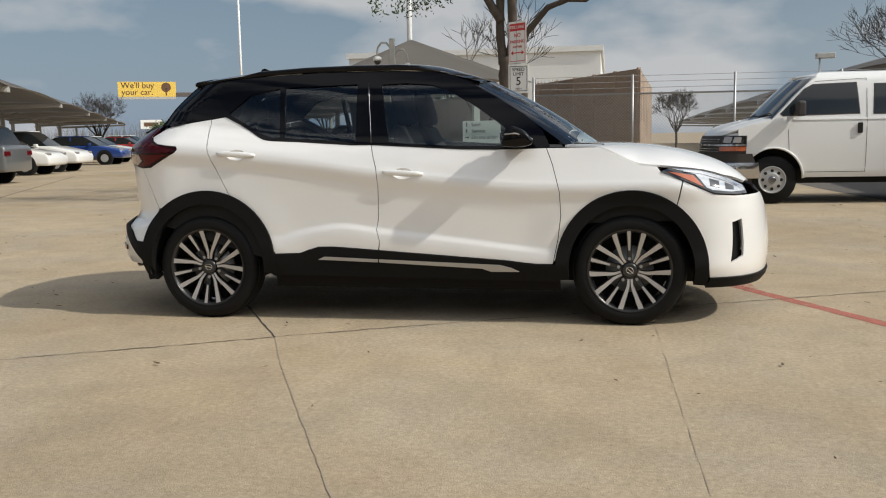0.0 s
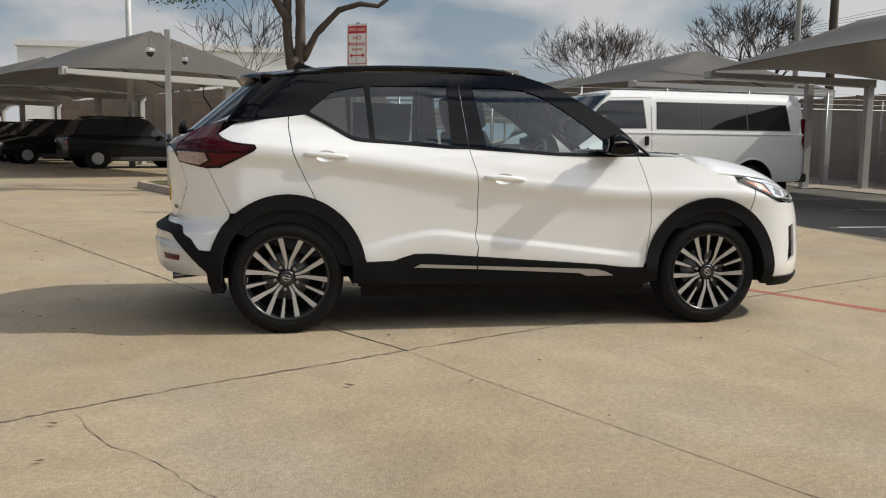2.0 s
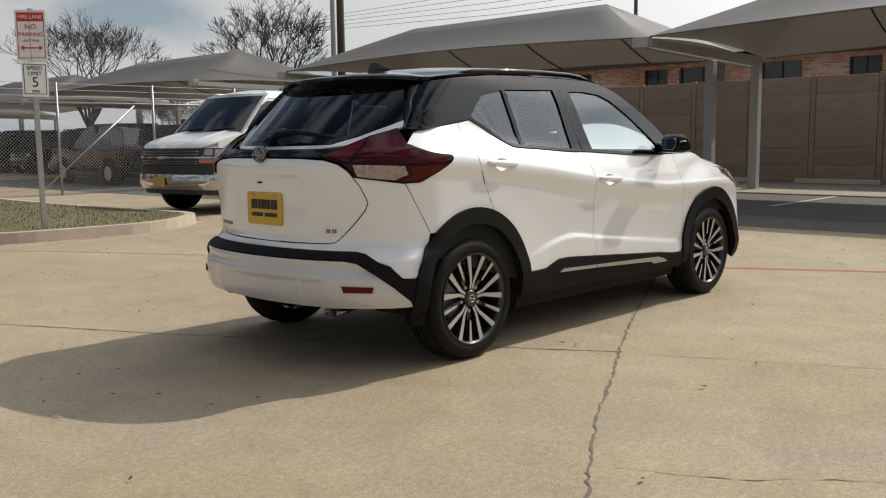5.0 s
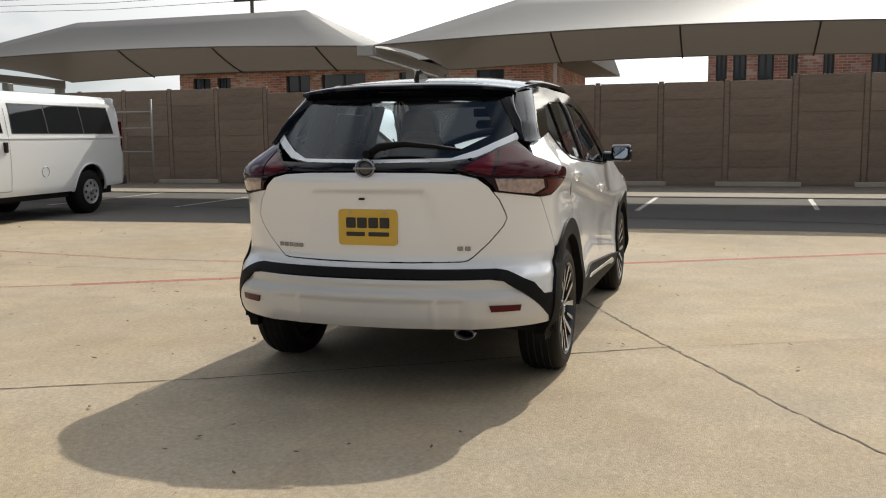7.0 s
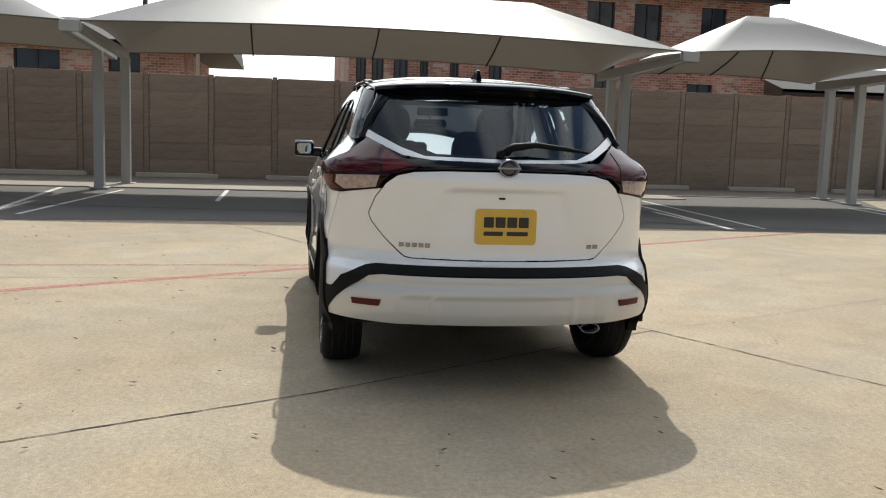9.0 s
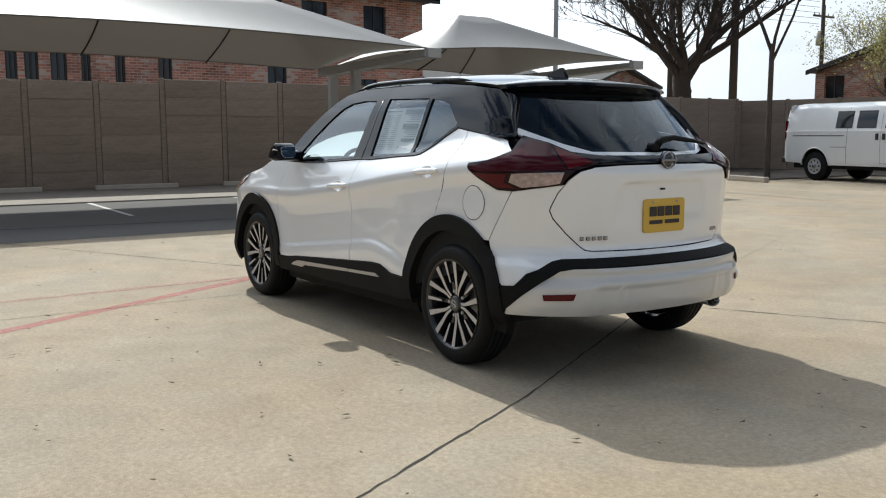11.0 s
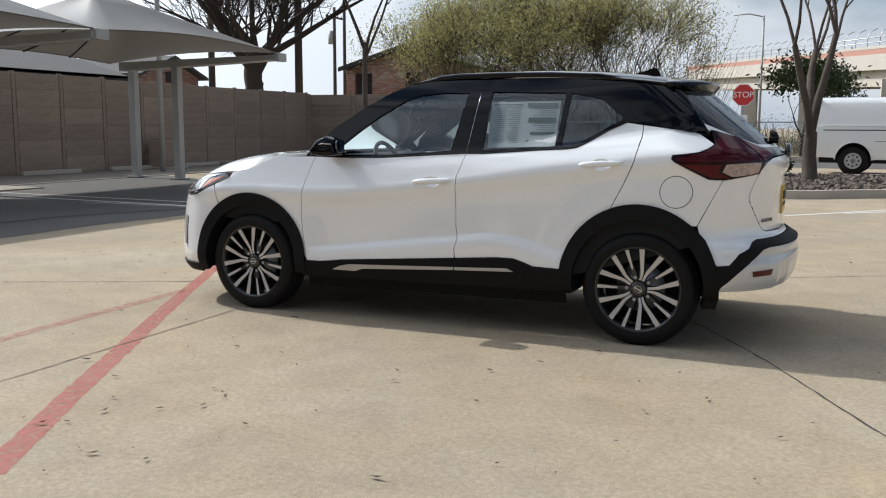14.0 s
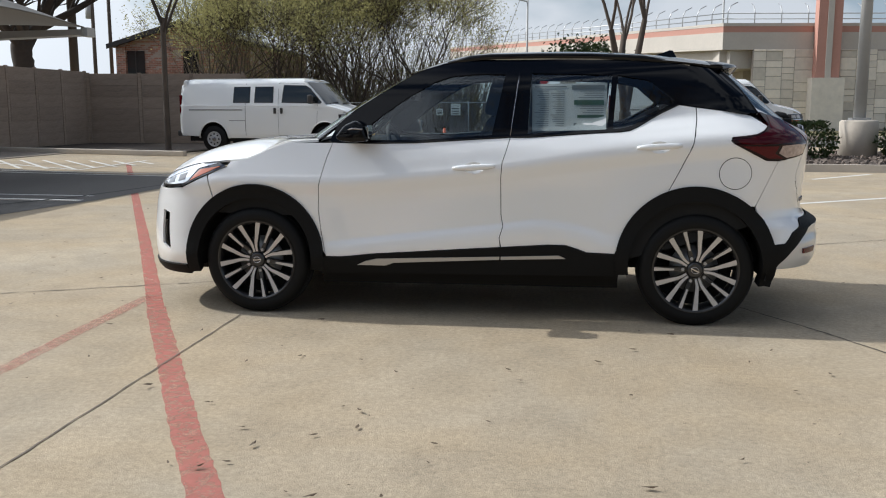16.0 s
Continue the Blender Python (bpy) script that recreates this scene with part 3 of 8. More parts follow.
ledge_z = curve((-0.80, 0.50), (-0.70, 0.532), (-0.43, 0.576), (-0.19, 0.548), (0.31, 0.489), (0.83, 0.429), (1.0, 0.42))
upper_y = curve((1.00, 0.835), (1.05, 0.812), (1.10, 0.79), (1.20, 0.752), (1.30, 0.716), (1.40, 0.679), (1.47, 0.650), (1.52, 0.618), (1.56, 0.55))
REAR_R, REAR_P, FRONT_R, FRONT_P = 0.50, 2.2, 0.56, 2.45


def width_curve(x):
    """The section of the body's side at a station: half width by height, with shoulder crease and door ledge."""
    zc, zl = crease_z(x), ledge_z(x)
    k = 1.0 - min(1.0, max(0.0, (abs(x - 0.03) - 0.62) / 0.30))
    k = k * k * (3 - 2 * k)
    top = max(zc + 0.17, 1.10)
    pts = [(0.18, 0.790), (0.27, 0.846), (zl - 0.06, 0.864 + 0.003 * k), (zl - 0.008, 0.859 + 0.004 * k), (zl + 0.035, 0.854 - 0.004 * k), ((zl + zc) / 2 + 0.02, 0.850 - 0.003 * k),
           (zc - 0.10, 0.852), (zc - 0.012, 0.8685), (zc + 0.014, 0.8655), (zc + 0.035, 0.8585), (zc + 0.10, 0.5 * (0.845 + upper_y(zc + 0.11))), (top, upper_y(top))]
    pts += [(z, upper_y(z)) for z in (top + 0.06, top + 0.12, top + 0.20, top + 0.28, 1.62) if z > top + 0.03 and z <= 1.62]
    pts = sorted(set(pts))
    return curve(*[p for i, p in enumerate(pts) if i == 0 or p[0] - pts[i - 1][0] > 0.004])


section_at = functools.lru_cache(maxsize=None)(width_curve)


def half_width(x, z):
    y = section_at(round(x, 4))(z)
    for cx in (-1.30, 1.315):
        r = math.hypot(x - cx, z - 0.36)
        if r < 0.66:
            s = min(1.0, (0.66 - r) / 0.20)
            y += 0.007 * s * s * (3 - 2 * s) * (1 if z > 0.36 else max(0, 1 - (0.36 - z) / 0.1))
    return y


def corner(d, R, p):
    if d >= R:
        return 1.0
    d = max(d, 0.0)
    return (1 - (1 - d / R) ** p) ** (1 / p)


def side_y(x, z):
    R = REAR_R if z < 1.12 else REAR_R - 0.16 * min(1, (z - 1.12) / 0.2)
    return half_width(x, z) * corner(x - rear_x(z), R, REAR_P) * (corner(front_x(z) - x, FRONT_R, FRONT_P) if x > 1.2 else 1.0)


def side_map(s):
    return lambda a, z: Vector((a, s * side_y(a, z), z))


def rear_point(u, z):
    """Round the tail: u = 0 on the centre line, +-1 where the corner ends; the side goes on straight past that."""
    s, a = (1 if u >= 0 else -1), abs(u)
    if a <= 1:
        th = a * math.pi / 2
        x = rear_x(z) + REAR_R * (1 - math.cos(th) ** (2 / REAR_P))
        k = math.sin(th) ** (2 / REAR_P)
    else:
        x, k = rear_x(z) + REAR_R + (a - 1), 1.0
    return Vector((x, s * half_width(x, z) * k, z))


def rear_u(z, x=None, y=None):
    """The tail coordinate of a point known by its station (side) or its breadth (back)."""
    if x is not None:
        d = x - rear_x(z)
        if d >= REAR_R:
            return 1 + d - REAR_R
        return math.acos(max(0.0, 1 - max(d, 0) / REAR_R) ** (REAR_P / 2)) / (math.pi / 2)
    w = half_width(rear_x(z) + 0.3, z)
    return math.copysign(math.asin(min(1.0, abs(y) / w) ** (REAR_P / 2)) / (math.pi / 2), y)


def front_point(u, z):
    s, a = (1 if u >= 0 else -1), abs(u)
    if a <= 1:
        th = a * math.pi / 2
        x = front_x(z) - FRONT_R * (1 - math.cos(th) ** (2 / FRONT_P))
        k = math.sin(th) ** (2 / FRONT_P)
    else:
        x, k = front_x(z) - FRONT_R - (a - 1), 1.0
    return Vector((x, s * half_width(x, z) * k, z))


def front_u(z, x=None, y=None):
    if x is not None:
        d = front_x(z) - x
        if d >= FRONT_R:
            return 1 + d - FRONT_R
        return math.acos(max(0.0, 1 - max(d, 0) / FRONT_R) ** (FRONT_P / 2)) / (math.pi / 2)
    w = half_width(front_x(z) - 0.3, z)
    return math.copysign(math.asin(min(1.0, abs(y) / w) ** (FRONT_P / 2)) / (math.pi / 2), y)


roof_z = curve((-1.66, 1.496), (-1.45, 1.530), (-1.2, 1.564), (-0.9, 1.590), (-0.5, 1.602), (-0.1, 1.599), (0.1, 1.578), (0.25, 1.538), (0.42, 1.480))


def roof_map(x, y):
    return Vector((x, y, roof_z(x) - 0.050 * (abs(y) / 0.62) ** 2.8))


hood_top = curve((0.95, 1.075), (1.1, 1.072), (1.25, 1.068), (1.42, 1.055), (1.60, 1.028), (1.75, 0.990), (1.90, 0.930), (2.0, 0.862), (2.06, 0.80))
hood_edge = curve((0.80, 1.055), (1.12, 1.048), (1.24, 1.0), (1.36, 0.945), (1.50, 0.930), (1.70, 0.905), (1.88, 0.852), (1.98, 0.80), (2.06, 0.76))


def hood_map(x, v):
    """v: -1 to 1 across the bonnet."""
    ze = hood_edge(x)
    ye = side_y(min(x, front_x(ze) - 0.03), ze)
    return Vector((x, v * ye, hood_top(x) - (hood_top(x) - ze) * abs(v) ** 4.0))


def inside(poly, a, b):
    hit = False
    j = len(poly) - 1
    for i in range(len(poly)):
        if (poly[i][1] > b) != (poly[j][1] > b) and a < (poly[j][0] - poly[i][0]) * (b - poly[i][1]) / (poly[j][1] - poly[i][1]) + poly[i][0]:
            hit = not hit
        j = i
    return hit


def dense(poly, step):
    out = []
    for (a0, b0), (a1, b1) in zip(poly, poly[1:] + poly[:1]):
        n = max(1, int(math.hypot(a1 - a0, b1 - b0) / step))
        out += [(a0 + (a1 - a0) * k / n, b0 + (b1 - b0) * k / n) for k in range(n)]
    return out


def shrink(poly, g):
    """The outline moved inwards by g."""
    area = sum(p[0] * q[1] - q[0] * p[1] for p, q in zip(poly, poly[1:] + poly[:1]))
    sg = 1 if area > 0 else -1
    out, n = [], len(poly)
    for i in range(n):
        p, a, b = Vector(poly[i]), Vector(poly[i - 1]), Vector(poly[(i + 1) % n])
        d0, d1 = (p - a).normalized(), (b - p).normalized()
        n0, n1 = Vector((-d0.y, d0.x)) * sg, Vector((-d1.y, d1.x)) * sg
        m = (n0 + n1)
        m = m.normalized() if m.length > 1e-6 else n0
        out.append(tuple(p + m * g / max(0.45, m.dot(n0))))
    return out


def skin(name, outline, fn, mat, parent, label="", off=0.0, lip=0.014, step=0.025, gap=0.0022, holes=(), out_dir=None, bulge=0.0, rise=None):
    """A panel: the outline and a net of inner points laid on the surface fn(a, b), with turned-in edges."""
    outline = shrink(outline, gap) if gap else list(outline)
    loops = [dense(outline, step)] + [dense(list(h), step) for h in holes]
    pts, edges = [], []
    for lp in loops:
        k = len(pts)
        pts += lp
        edges += [(k + i, k + (i + 1) % len(lp)) for i in range(len(lp))]
    rim = np.array(pts)
    a0, b0 = rim.min(0)
    a1, b1 = rim.max(0)
    rise = rise or step
    na, nb = int((a1 - a0) / step) + 1, int((b1 - b0) / rise) + 1
    for i in range(na + 1):
        for j in range(nb + 1):
            a, b = a0 + (a1 - a0) * (i + 0.31) / (na + 0.6), b0 + (b1 - b0) * (j + 0.37) / (nb + 0.7)
            if inside(loops[0], a, b) and not any(inside(h, a, b) for h in loops[1:]) and np.min(np.abs(rim - (a, b)).sum(1)) > rise * 0.6:
                pts.append((a, b))
    vs, _, fs, ov, _, _ = delaunay_2d_cdt([Vector(p) for p in pts], edges, [], 0, 1e-7)
    fs = [f for f in fs if (lambda c: inside(loops[0], *c) and not any(inside(h, *c) for h in loops[1:]))((sum(vs[i].x for i in f) / len(f), sum(vs[i].y for i in f) / len(f)))]
    eps = 0.006
    co, no = [], []
    for v in vs:
        p = fn(v.x, v.y)
        da = fn(v.x + eps, v.y) - fn(v.x - eps, v.y)
        db = fn(v.x, v.y + eps) - fn(v.x, v.y - eps)
        n = da.cross(db)
        n = n.normalized() if n.length > 1e-12 else Vector((0, 0, 1))
        ref = out_dir(p) if out_dir else Vector((p.x * 0.3, p.y, 0.25))
        if n.dot(ref) < 0:
            n = -n
        if bulge:
            dist = min(1.0, float(np.min(np.hypot(*(rim - (v.x, v.y)).T))) / bulge[1])
            p = p + n * bulge[0] * (1 - (1 - dist) ** 2)
        co.append(p + n * off)
        no.append(n)
    count = {}
    for f in fs:
        for i in range(len(f)):
            e = (f[i], f[(i + 1) % len(f)])
            count[tuple(sorted(e))] = count.get(tuple(sorted(e)), 0) + 1
    faces, loops_n = [], []
    for f in fs:
        nf = (co[f[1]] - co[f[0]]).cross(co[f[2]] - co[f[0]])
        f = list(f) if nf.dot(no[f[0]]) >= 0 else list(f)[::-1]
        faces.append(f)
        loops_n += [no[i] for i in f]
    allco = list(co)
    if lip:
        low, top = {}, {}
        for f in list(faces):
            for i in range(len(f)):
                p, q = f[i], f[(i + 1) % len(f)]
                if count[tuple(sorted((p, q)))] == 1:
                    for k in (p, q):
                        if k not in low:
                            low[k] = len(allco)
                            allco.append(co[k] - no[k] * lip)
                            top[k] = len(allco)
                            allco.append(co[k])
                    quad = [top[q], top[p], low[p], low[q]]
                    faces.append(quad)
                    fn_ = (co[q] - co[p]).cross(no[p])
                    fn_ = fn_.normalized() if fn_.length > 1e-9 else no[p]
                    loops_n += [fn_] * 4
    me = bpy.data.meshes.new(name)
    me.from_pydata([c.to_tuple() for c in allco], [], faces)
    me.materials.append(mat)
    me.polygons.foreach_set("use_smooth", [True] * len(me.polygons))
    if not bulge:
        me.normals_split_custom_set([n.to_tuple() for n in loops_n])
    ob = new(name, me)
    ob.parent = parent
    if label:
        tagged(ob, label)
    return ob


def arc(cx, cz, rx, rz, a0, a1, n=24):
    """Points on an ellipse from angle a0 to a1 in degrees (0 forwards, 90 up)."""
    return [(cx + rx * math.cos(radians(a0 + (a1 - a0) * k / n)), cz + rz * math.sin(radians(a0 + (a1 - a0) * k / n))) for k in range(n + 1)]


# ---- car: materials ----
PAINT = material("pearl_white_paint", (0.90, 0.89, 0.875), 0.32, 0.12, 0.5, coat=1.0)
PAINT.node_tree.nodes["Principled BSDF"].inputs["Coat IOR"].default_value = 1.75
BLACK_PAINT = material("gloss_black_paint", (0.002, 0.002, 0.003), 0.05, 0.0, 0.28)
CLADDING = material("black_textured_plastic", (0.009, 0.0088, 0.0085), 0.6, spec=0.12, vary=0.08, scale=30, bump=0.15, bump_scale=500)
DARK_INNER = material("dark_inner_shell", (0.008, 0.008, 0.008), 0.9)
TYRE_RUBBER = material("tyre_rubber", (0.006, 0.006, 0.006), 0.6, spec=0.2, vary=0.15, scale=20, bump=0.1, bump_scale=200)
RIM_DARK = material("black_rim_paint", (0.012, 0.012, 0.013), 0.3, coat=0.5)
RIM_CUT = material("machined_aluminium", (0.54, 0.53, 0.525), 0.34, 0.6)
CHROME = material("chrome", (0.55, 0.55, 0.57), 0.12, 1.0)
DARK_CHROME = material("dark_chrome", (0.27, 0.27, 0.29), 0.18, 1.0)
SILVER_TRIM = material("satin_silver_trim", (0.46, 0.45, 0.44), 0.35, 0.6)
BUMPER_SILVER = material("pale_silver_bumper", (0.66, 0.645, 0.62), 0.3, 0.15, coat=0.7)
LAMP_RED = material("red_lamp_lens", (0.090, 0.003, 0.006), 0.08, spec=0.25)
LAMP_MAROON = material("maroon_lamp_lens", (0.052, 0.002, 0.005), 0.06, spec=0.22, vary=0.3, scale=25)
TAIL_CLEAR = material("smoky_clear_lens", (0.36, 0.28, 0.27), 0.10, 0.35, coat=1.0, vary=0.8, scale=45)
LAMP_DEEP = material("smoked_red_lens", (0.016, 0.0015, 0.003), 0.08, spec=0.25)
LAMP_CLEAR = material("clear_lamp_lens", (0.44, 0.40, 0.38), 0.12, 0.4, coat=1.0)
HEAD_LENS = material("clear_head_lamp_lens", (0.46, 0.48, 0.51), 0.08, 0.5, coat=1.0, vary=0.45, scale=45)
LAMP_ORANGE = material("orange_reflector", (0.48, 0.12, 0.045), 0.15, coat=1.0)
LAMP_DARK = material("dark_lamp_housing", (0.02, 0.02, 0.024), 0.08, 0.2, coat=1.0)
PLATE_YELLOW = material("gold_dealer_plate", (0.66, 0.43, 0.07), 0.3, 0.3, vary=0.06, scale=6)
SEAT_CLOTH = material("charcoal_seat_cloth", (0.035, 0.035, 0.038), 0.85, vary=0.1, scale=20)
HEADLINER = material("grey_headliner", (0.22, 0.21, 0.2), 0.9)
PAPER = material("white_paper_label", (0.75, 0.76, 0.75), 0.6)
PAPER_GREEN = material("green_paper_band", (0.10, 0.20, 0.15), 0.6)
PAPER_GREY = material("grey_print", (0.30, 0.32, 0.33), 0.6)
SIDE_GLASS = glass("clear_side_glass", (0.74, 0.82, 0.81), 1.80)
TINT_GLASS = glass("tinted_privacy_glass", (0.70, 0.76, 0.77), 1.76)
REAR_GLASS = glass("tinted_rear_glass", (0.54, 0.59, 0.61), 1.42)
MIRROR_GLASS = material("mirror_glass", (0.30, 0.34, 0.39), 0.02, 1.0)

# ---- car: body panels ----
car = thing("car", "pearl white compact crossover car with gloss black roof, on concrete", "car")
R_ARCH = (-1.30, 0.36, 0.445, 0.447)
F_ARCH = (1.315, 0.345, 0.432, 0.448)
F_GAP = [(0.868, 0.372), (0.895, 0.512), (0.911, 0.649), (0.904, 0.785), (0.880, 0.88), (0.859, 0.955), (0.825, 1.045)]
B_GAP = [(-0.190, 0.436), (-0.182, 0.495), (-0.202, 0.564), (-0.190, 0.632), (-0.187, 0.836), (-0.195, 0.937), (-0.215, 1.0), (-0.236, 1.079)]
R_GAP = [(-1.140, 0.778), (-1.203, 0.902), (-1.25, 1.0), (-1.271, 1.055), (-1.292, 1.189), (-1.290, 1.253)]
SILL_TOP = [(-0.850, 0.416), (-0.690, 0.420), (-0.635, 0.440), (-0.570, 0.460), (-0.468, 0.461), (-0.163, 0.439), (0.313, 0.404), (0.60, 0.383), (0.70, 0.370), (0.773, 0.364), (0.868, 0.364)]
BELT_R = [(-1.290, 1.253), (-1.196, 1.267), (-1.10, 1.222), (-1.031, 1.182), (-0.96, 1.139), (-0.92, 1.121), (-0.864, 1.113), (-0.695, 1.104), (-0.356, 1.080), (-0.236, 1.079)]
BELT_F = [(-0.236, 1.079), (-0.017, 1.066), (0.323, 1.045), (0.527, 1.041), (0.70, 1.042), (0.825, 1.045)]


def arch_points(A, x0, x1):
    """Points on an arch's upper outer edge from station x0 to x1."""
    cx, cz, rx, rz = A
    a0 = math.degrees(math.acos(max(-1, min(1, (x0 - cx) / rx))))
    a1 = math.degrees(math.acos(max(-1, min(1, (x1 - cx) / rx))))
    return arc(cx, cz, rx, rz, a0, a1, 16)


def sill_between(x0, x1):
    f = lambda x: float(np.interp(x, [p[0] for p in SILL_TOP], [p[1] for p in SILL_TOP]))
    return [(x0, f(x0))] + [p for p in SILL_TOP if x0 < p[0] < x1] + [(x1, f(x1))]


FENDER = F_GAP + [(1.12, 1.043), (1.24, 0.995), (1.36, 0.941), (1.46, 0.930), (1.478, 0.903), (1.60, 0.848), (1.58, 0.752)] + arch_points(F_ARCH, 1.57, 0.90)[:-1] + [(0.885, 0.40)]
F_DOOR = sill_between(-0.188, 0.866) + F_GAP[1:] + BELT_F[::-1][1:] + B_GAP[::-1][1:-1]
R_DOOR = [(-0.850, 0.416)] + sill_between(-0.850, -0.192)[1:] + B_GAP[1:] + BELT_R[::-1][1:] + R_GAP[::-1][1:-1] + arch_points(R_ARCH, -1.14, -0.862)


def along(points, step=0.03):
    """An open line of points, filled in."""
    out = []
    for (a0, b0), (a1, b1) in zip(points, points[1:]):
        n = max(1, int(math.hypot(a1 - a0, b1 - b0) / step))
        out += [(a0 + (a1 - a0) * k / n, b0 + (b1 - b0) * k / n) for k in range(n)]
    return out + [points[-1]]


def fmt_u(points):
    """Side (x, z) points as tail coordinates."""
    return [(rear_u(z, x=x), z) for x, z in along(points)]


def fmt_f(points):
    """Side (x, z) points as nose coordinates."""
    return [(front_u(z, x=x), z) for x, z in along(points)]


QUARTER = fmt_u(R_GAP + [(-1.553, 1.219), (-1.60, 1.205), (-1.688, 1.147), (-1.661, 1.124), (-1.615, 1.104), (-1.55, 1.094), (-1.482, 1.088), (-1.474, 1.068), (-1.490, 1.052), (-1.58, 1.005), (-1.673, 0.958), (-1.745, 0.955), (-1.69, 0.84), (-1.621, 0.698)]
                + arch_points(R_ARCH, -1.613, -1.14)[1:])


def rear_map(s):
    return lambda u, z: rear_point(s * u, z)


def tail_out(p):
    return Vector((p.x, p.y, 0.2))


for s, side in ((-1, "right"), (1, "left")):
    m = side_map(s)
    skin("front_fender", FENDER, m, PAINT, car, rise=0.013)
    cup = lambda dx, dz: [(dx + 0.062 * math.cos(q), dz - 0.004 + 0.034 * math.sin(q)) for q in [2 * math.pi * j / 24 for j in range(24)]]
    fd = skin("front_door", F_DOOR, m, PAINT, car, holes=(cup(-0.03, 0.908),), rise=0.012)
    rd = skin("rear_door", R_DOOR, m, PAINT, car, holes=(cup(-1.083, 1.033),), rise=0.012)
    skin("quarter_panel", QUARTER, rear_map(s), PAINT, car, out_dir=tail_out, rise=0.015)
    # cladding: wheel arch rings, sill, silver strip
    for A, lo, hi in ((R_ARCH, -8, 196), (F_ARCH, -12, 188)):
        cx, cz, rx, rz = A
        ring = arc(cx, cz, rx + 0.004, rz + 0.004, lo, hi, 40) + arc(cx + (0.0 if cx > 0 else 0.0), cz - 0.01, rx - 0.072, rz - 0.072, hi, lo, 40)
        fn = m if cx > 0 else (lambda a, z, s=s: Vector((a, s * max(side_y(a, z), 0.80), z)))
        skin("arch_cladding", ring, fn, CLADDING, car, off=0.016, lip=0.05, gap=0, step=0.03)
    sill = [(-0.875, 0.285), (0.905, 0.262)] + [(0.905, 0.36)] + SILL_TOP[::-1] + [(-0.872, 0.414)]
    sp = skin("sill_cladding", sill, m, CLADDING, car, off=0.012, lip=0.03, gap=0.001)
    skin("trim_strip", [(-0.571, 0.384), (-0.530, 0.402), (-0.193, 0.388), (-0.193, 0.370)], m, SILVER_TRIM, sp, "satin silver strip", off=0.018, lip=0.006, gap=0)
    skin("trim_strip", [(-0.185, 0.370), (-0.185, 0.388), (0.550, 0.360), (0.618, 0.344), (0.669, 0.321), (0.499, 0.320), (0.448, 0.338)], m, SILVER_TRIM, sp, "satin silver strip", off=0.018, lip=0.006, gap=0)
    skin("sill_underside", [(-0.875, 0.20), (0.905, 0.19), (0.905, 0.27), (-0.875, 0.29)], lambda a, z, s=s: Vector((a, s * (0.80 - (0.28 - z) * 0.3), z)), CLADDING, car, gap=0)
    # inner shell behind the gaps
    skin("inner_side", [(-1.70, 0.62), (-0.86, 0.36), (0.88, 0.33), (0.92, 0.60), (1.72, 0.62), (1.76, 0.84), (1.36, 0.90), (1.12, 1.02), (0.83, 1.02), (-0.86, 1.09), (-1.19, 1.24), (-1.60, 1.18)],
         m, DARK_INNER, car, off=-0.03, lip=0, gap=0, step=0.08)
    # greenhouse frame and glass
    G_F = [(-0.195, 1.445), (-0.045, 1.450), (0.125, 1.436), (0.227, 1.402), (0.396, 1.302), (0.532, 1.206), (0.640, 1.118), (0.70, 1.062), (0.50, 1.060), (0.30, 1.062), (-0.128, 1.092)]
    G_R = [(-0.818, 1.441), (-0.350, 1.452), (-0.336, 1.100), (-0.60, 1.115), (-0.792, 1.128)]
    G_Q = [(-0.850, 1.438), (-1.0, 1.412), (-1.045, 1.398), (-1.17, 1.292), (-1.165, 1.279), (-1.045, 1.213), (-0.935, 1.150), (-0.88, 1.134), (-0.824, 1.130)]
    FRAME = ([(0.845, 1.056), (0.80, 1.150), (0.698, 1.240), (0.521, 1.352), (0.346, 1.452), (0.24, 1.494), (0.10, 1.518), (-0.1, 1.530), (-0.5, 1.532), (-0.9, 1.520), (-1.2, 1.497), (-1.40, 1.470)]
             + [(-1.50, 1.40), (-1.60, 1.28), (-1.635, 1.220), (-1.553, 1.222)] + [(x, z + 0.004) for x, z in BELT_R] + [(x, z + 0.004) for x, z in BELT_F[1:]])
    skin("window_frame", FRAME, m, BLACK_PAINT, car, gap=0.0, off=0.001, lip=0.02, holes=(G_F, G_R, G_Q), step=0.03)
    for nm, g, mt in (("front_window", G_F, SIDE_GLASS), ("rear_window", G_R, TINT_GLASS), ("quarter_window", G_Q, TINT_GLASS)):
        gl = skin(nm, g, m, mt, car, gap=-0.004, off=-0.007, lip=0, step=0.06)
        gl.visible_shadow = False
    # thin metal line stands in for the reflection along the door gap
    part("door_seam", tube([side_map(s)(-0.279 + 0.043 * k / 5, 1.455 - 0.366 * k / 5) + Vector((0, s * 0.002, 0)) for k in range(6)], 0.0024, 5), DARK_CHROME, car)
    part("window_seal", tube([side_map(s)(x, z + 0.002) + Vector((0, s * 0.002, 0)) for x, z in BELT_R[1:] + BELT_F[1:-1]], 0.004, 5), CLADDING, car)
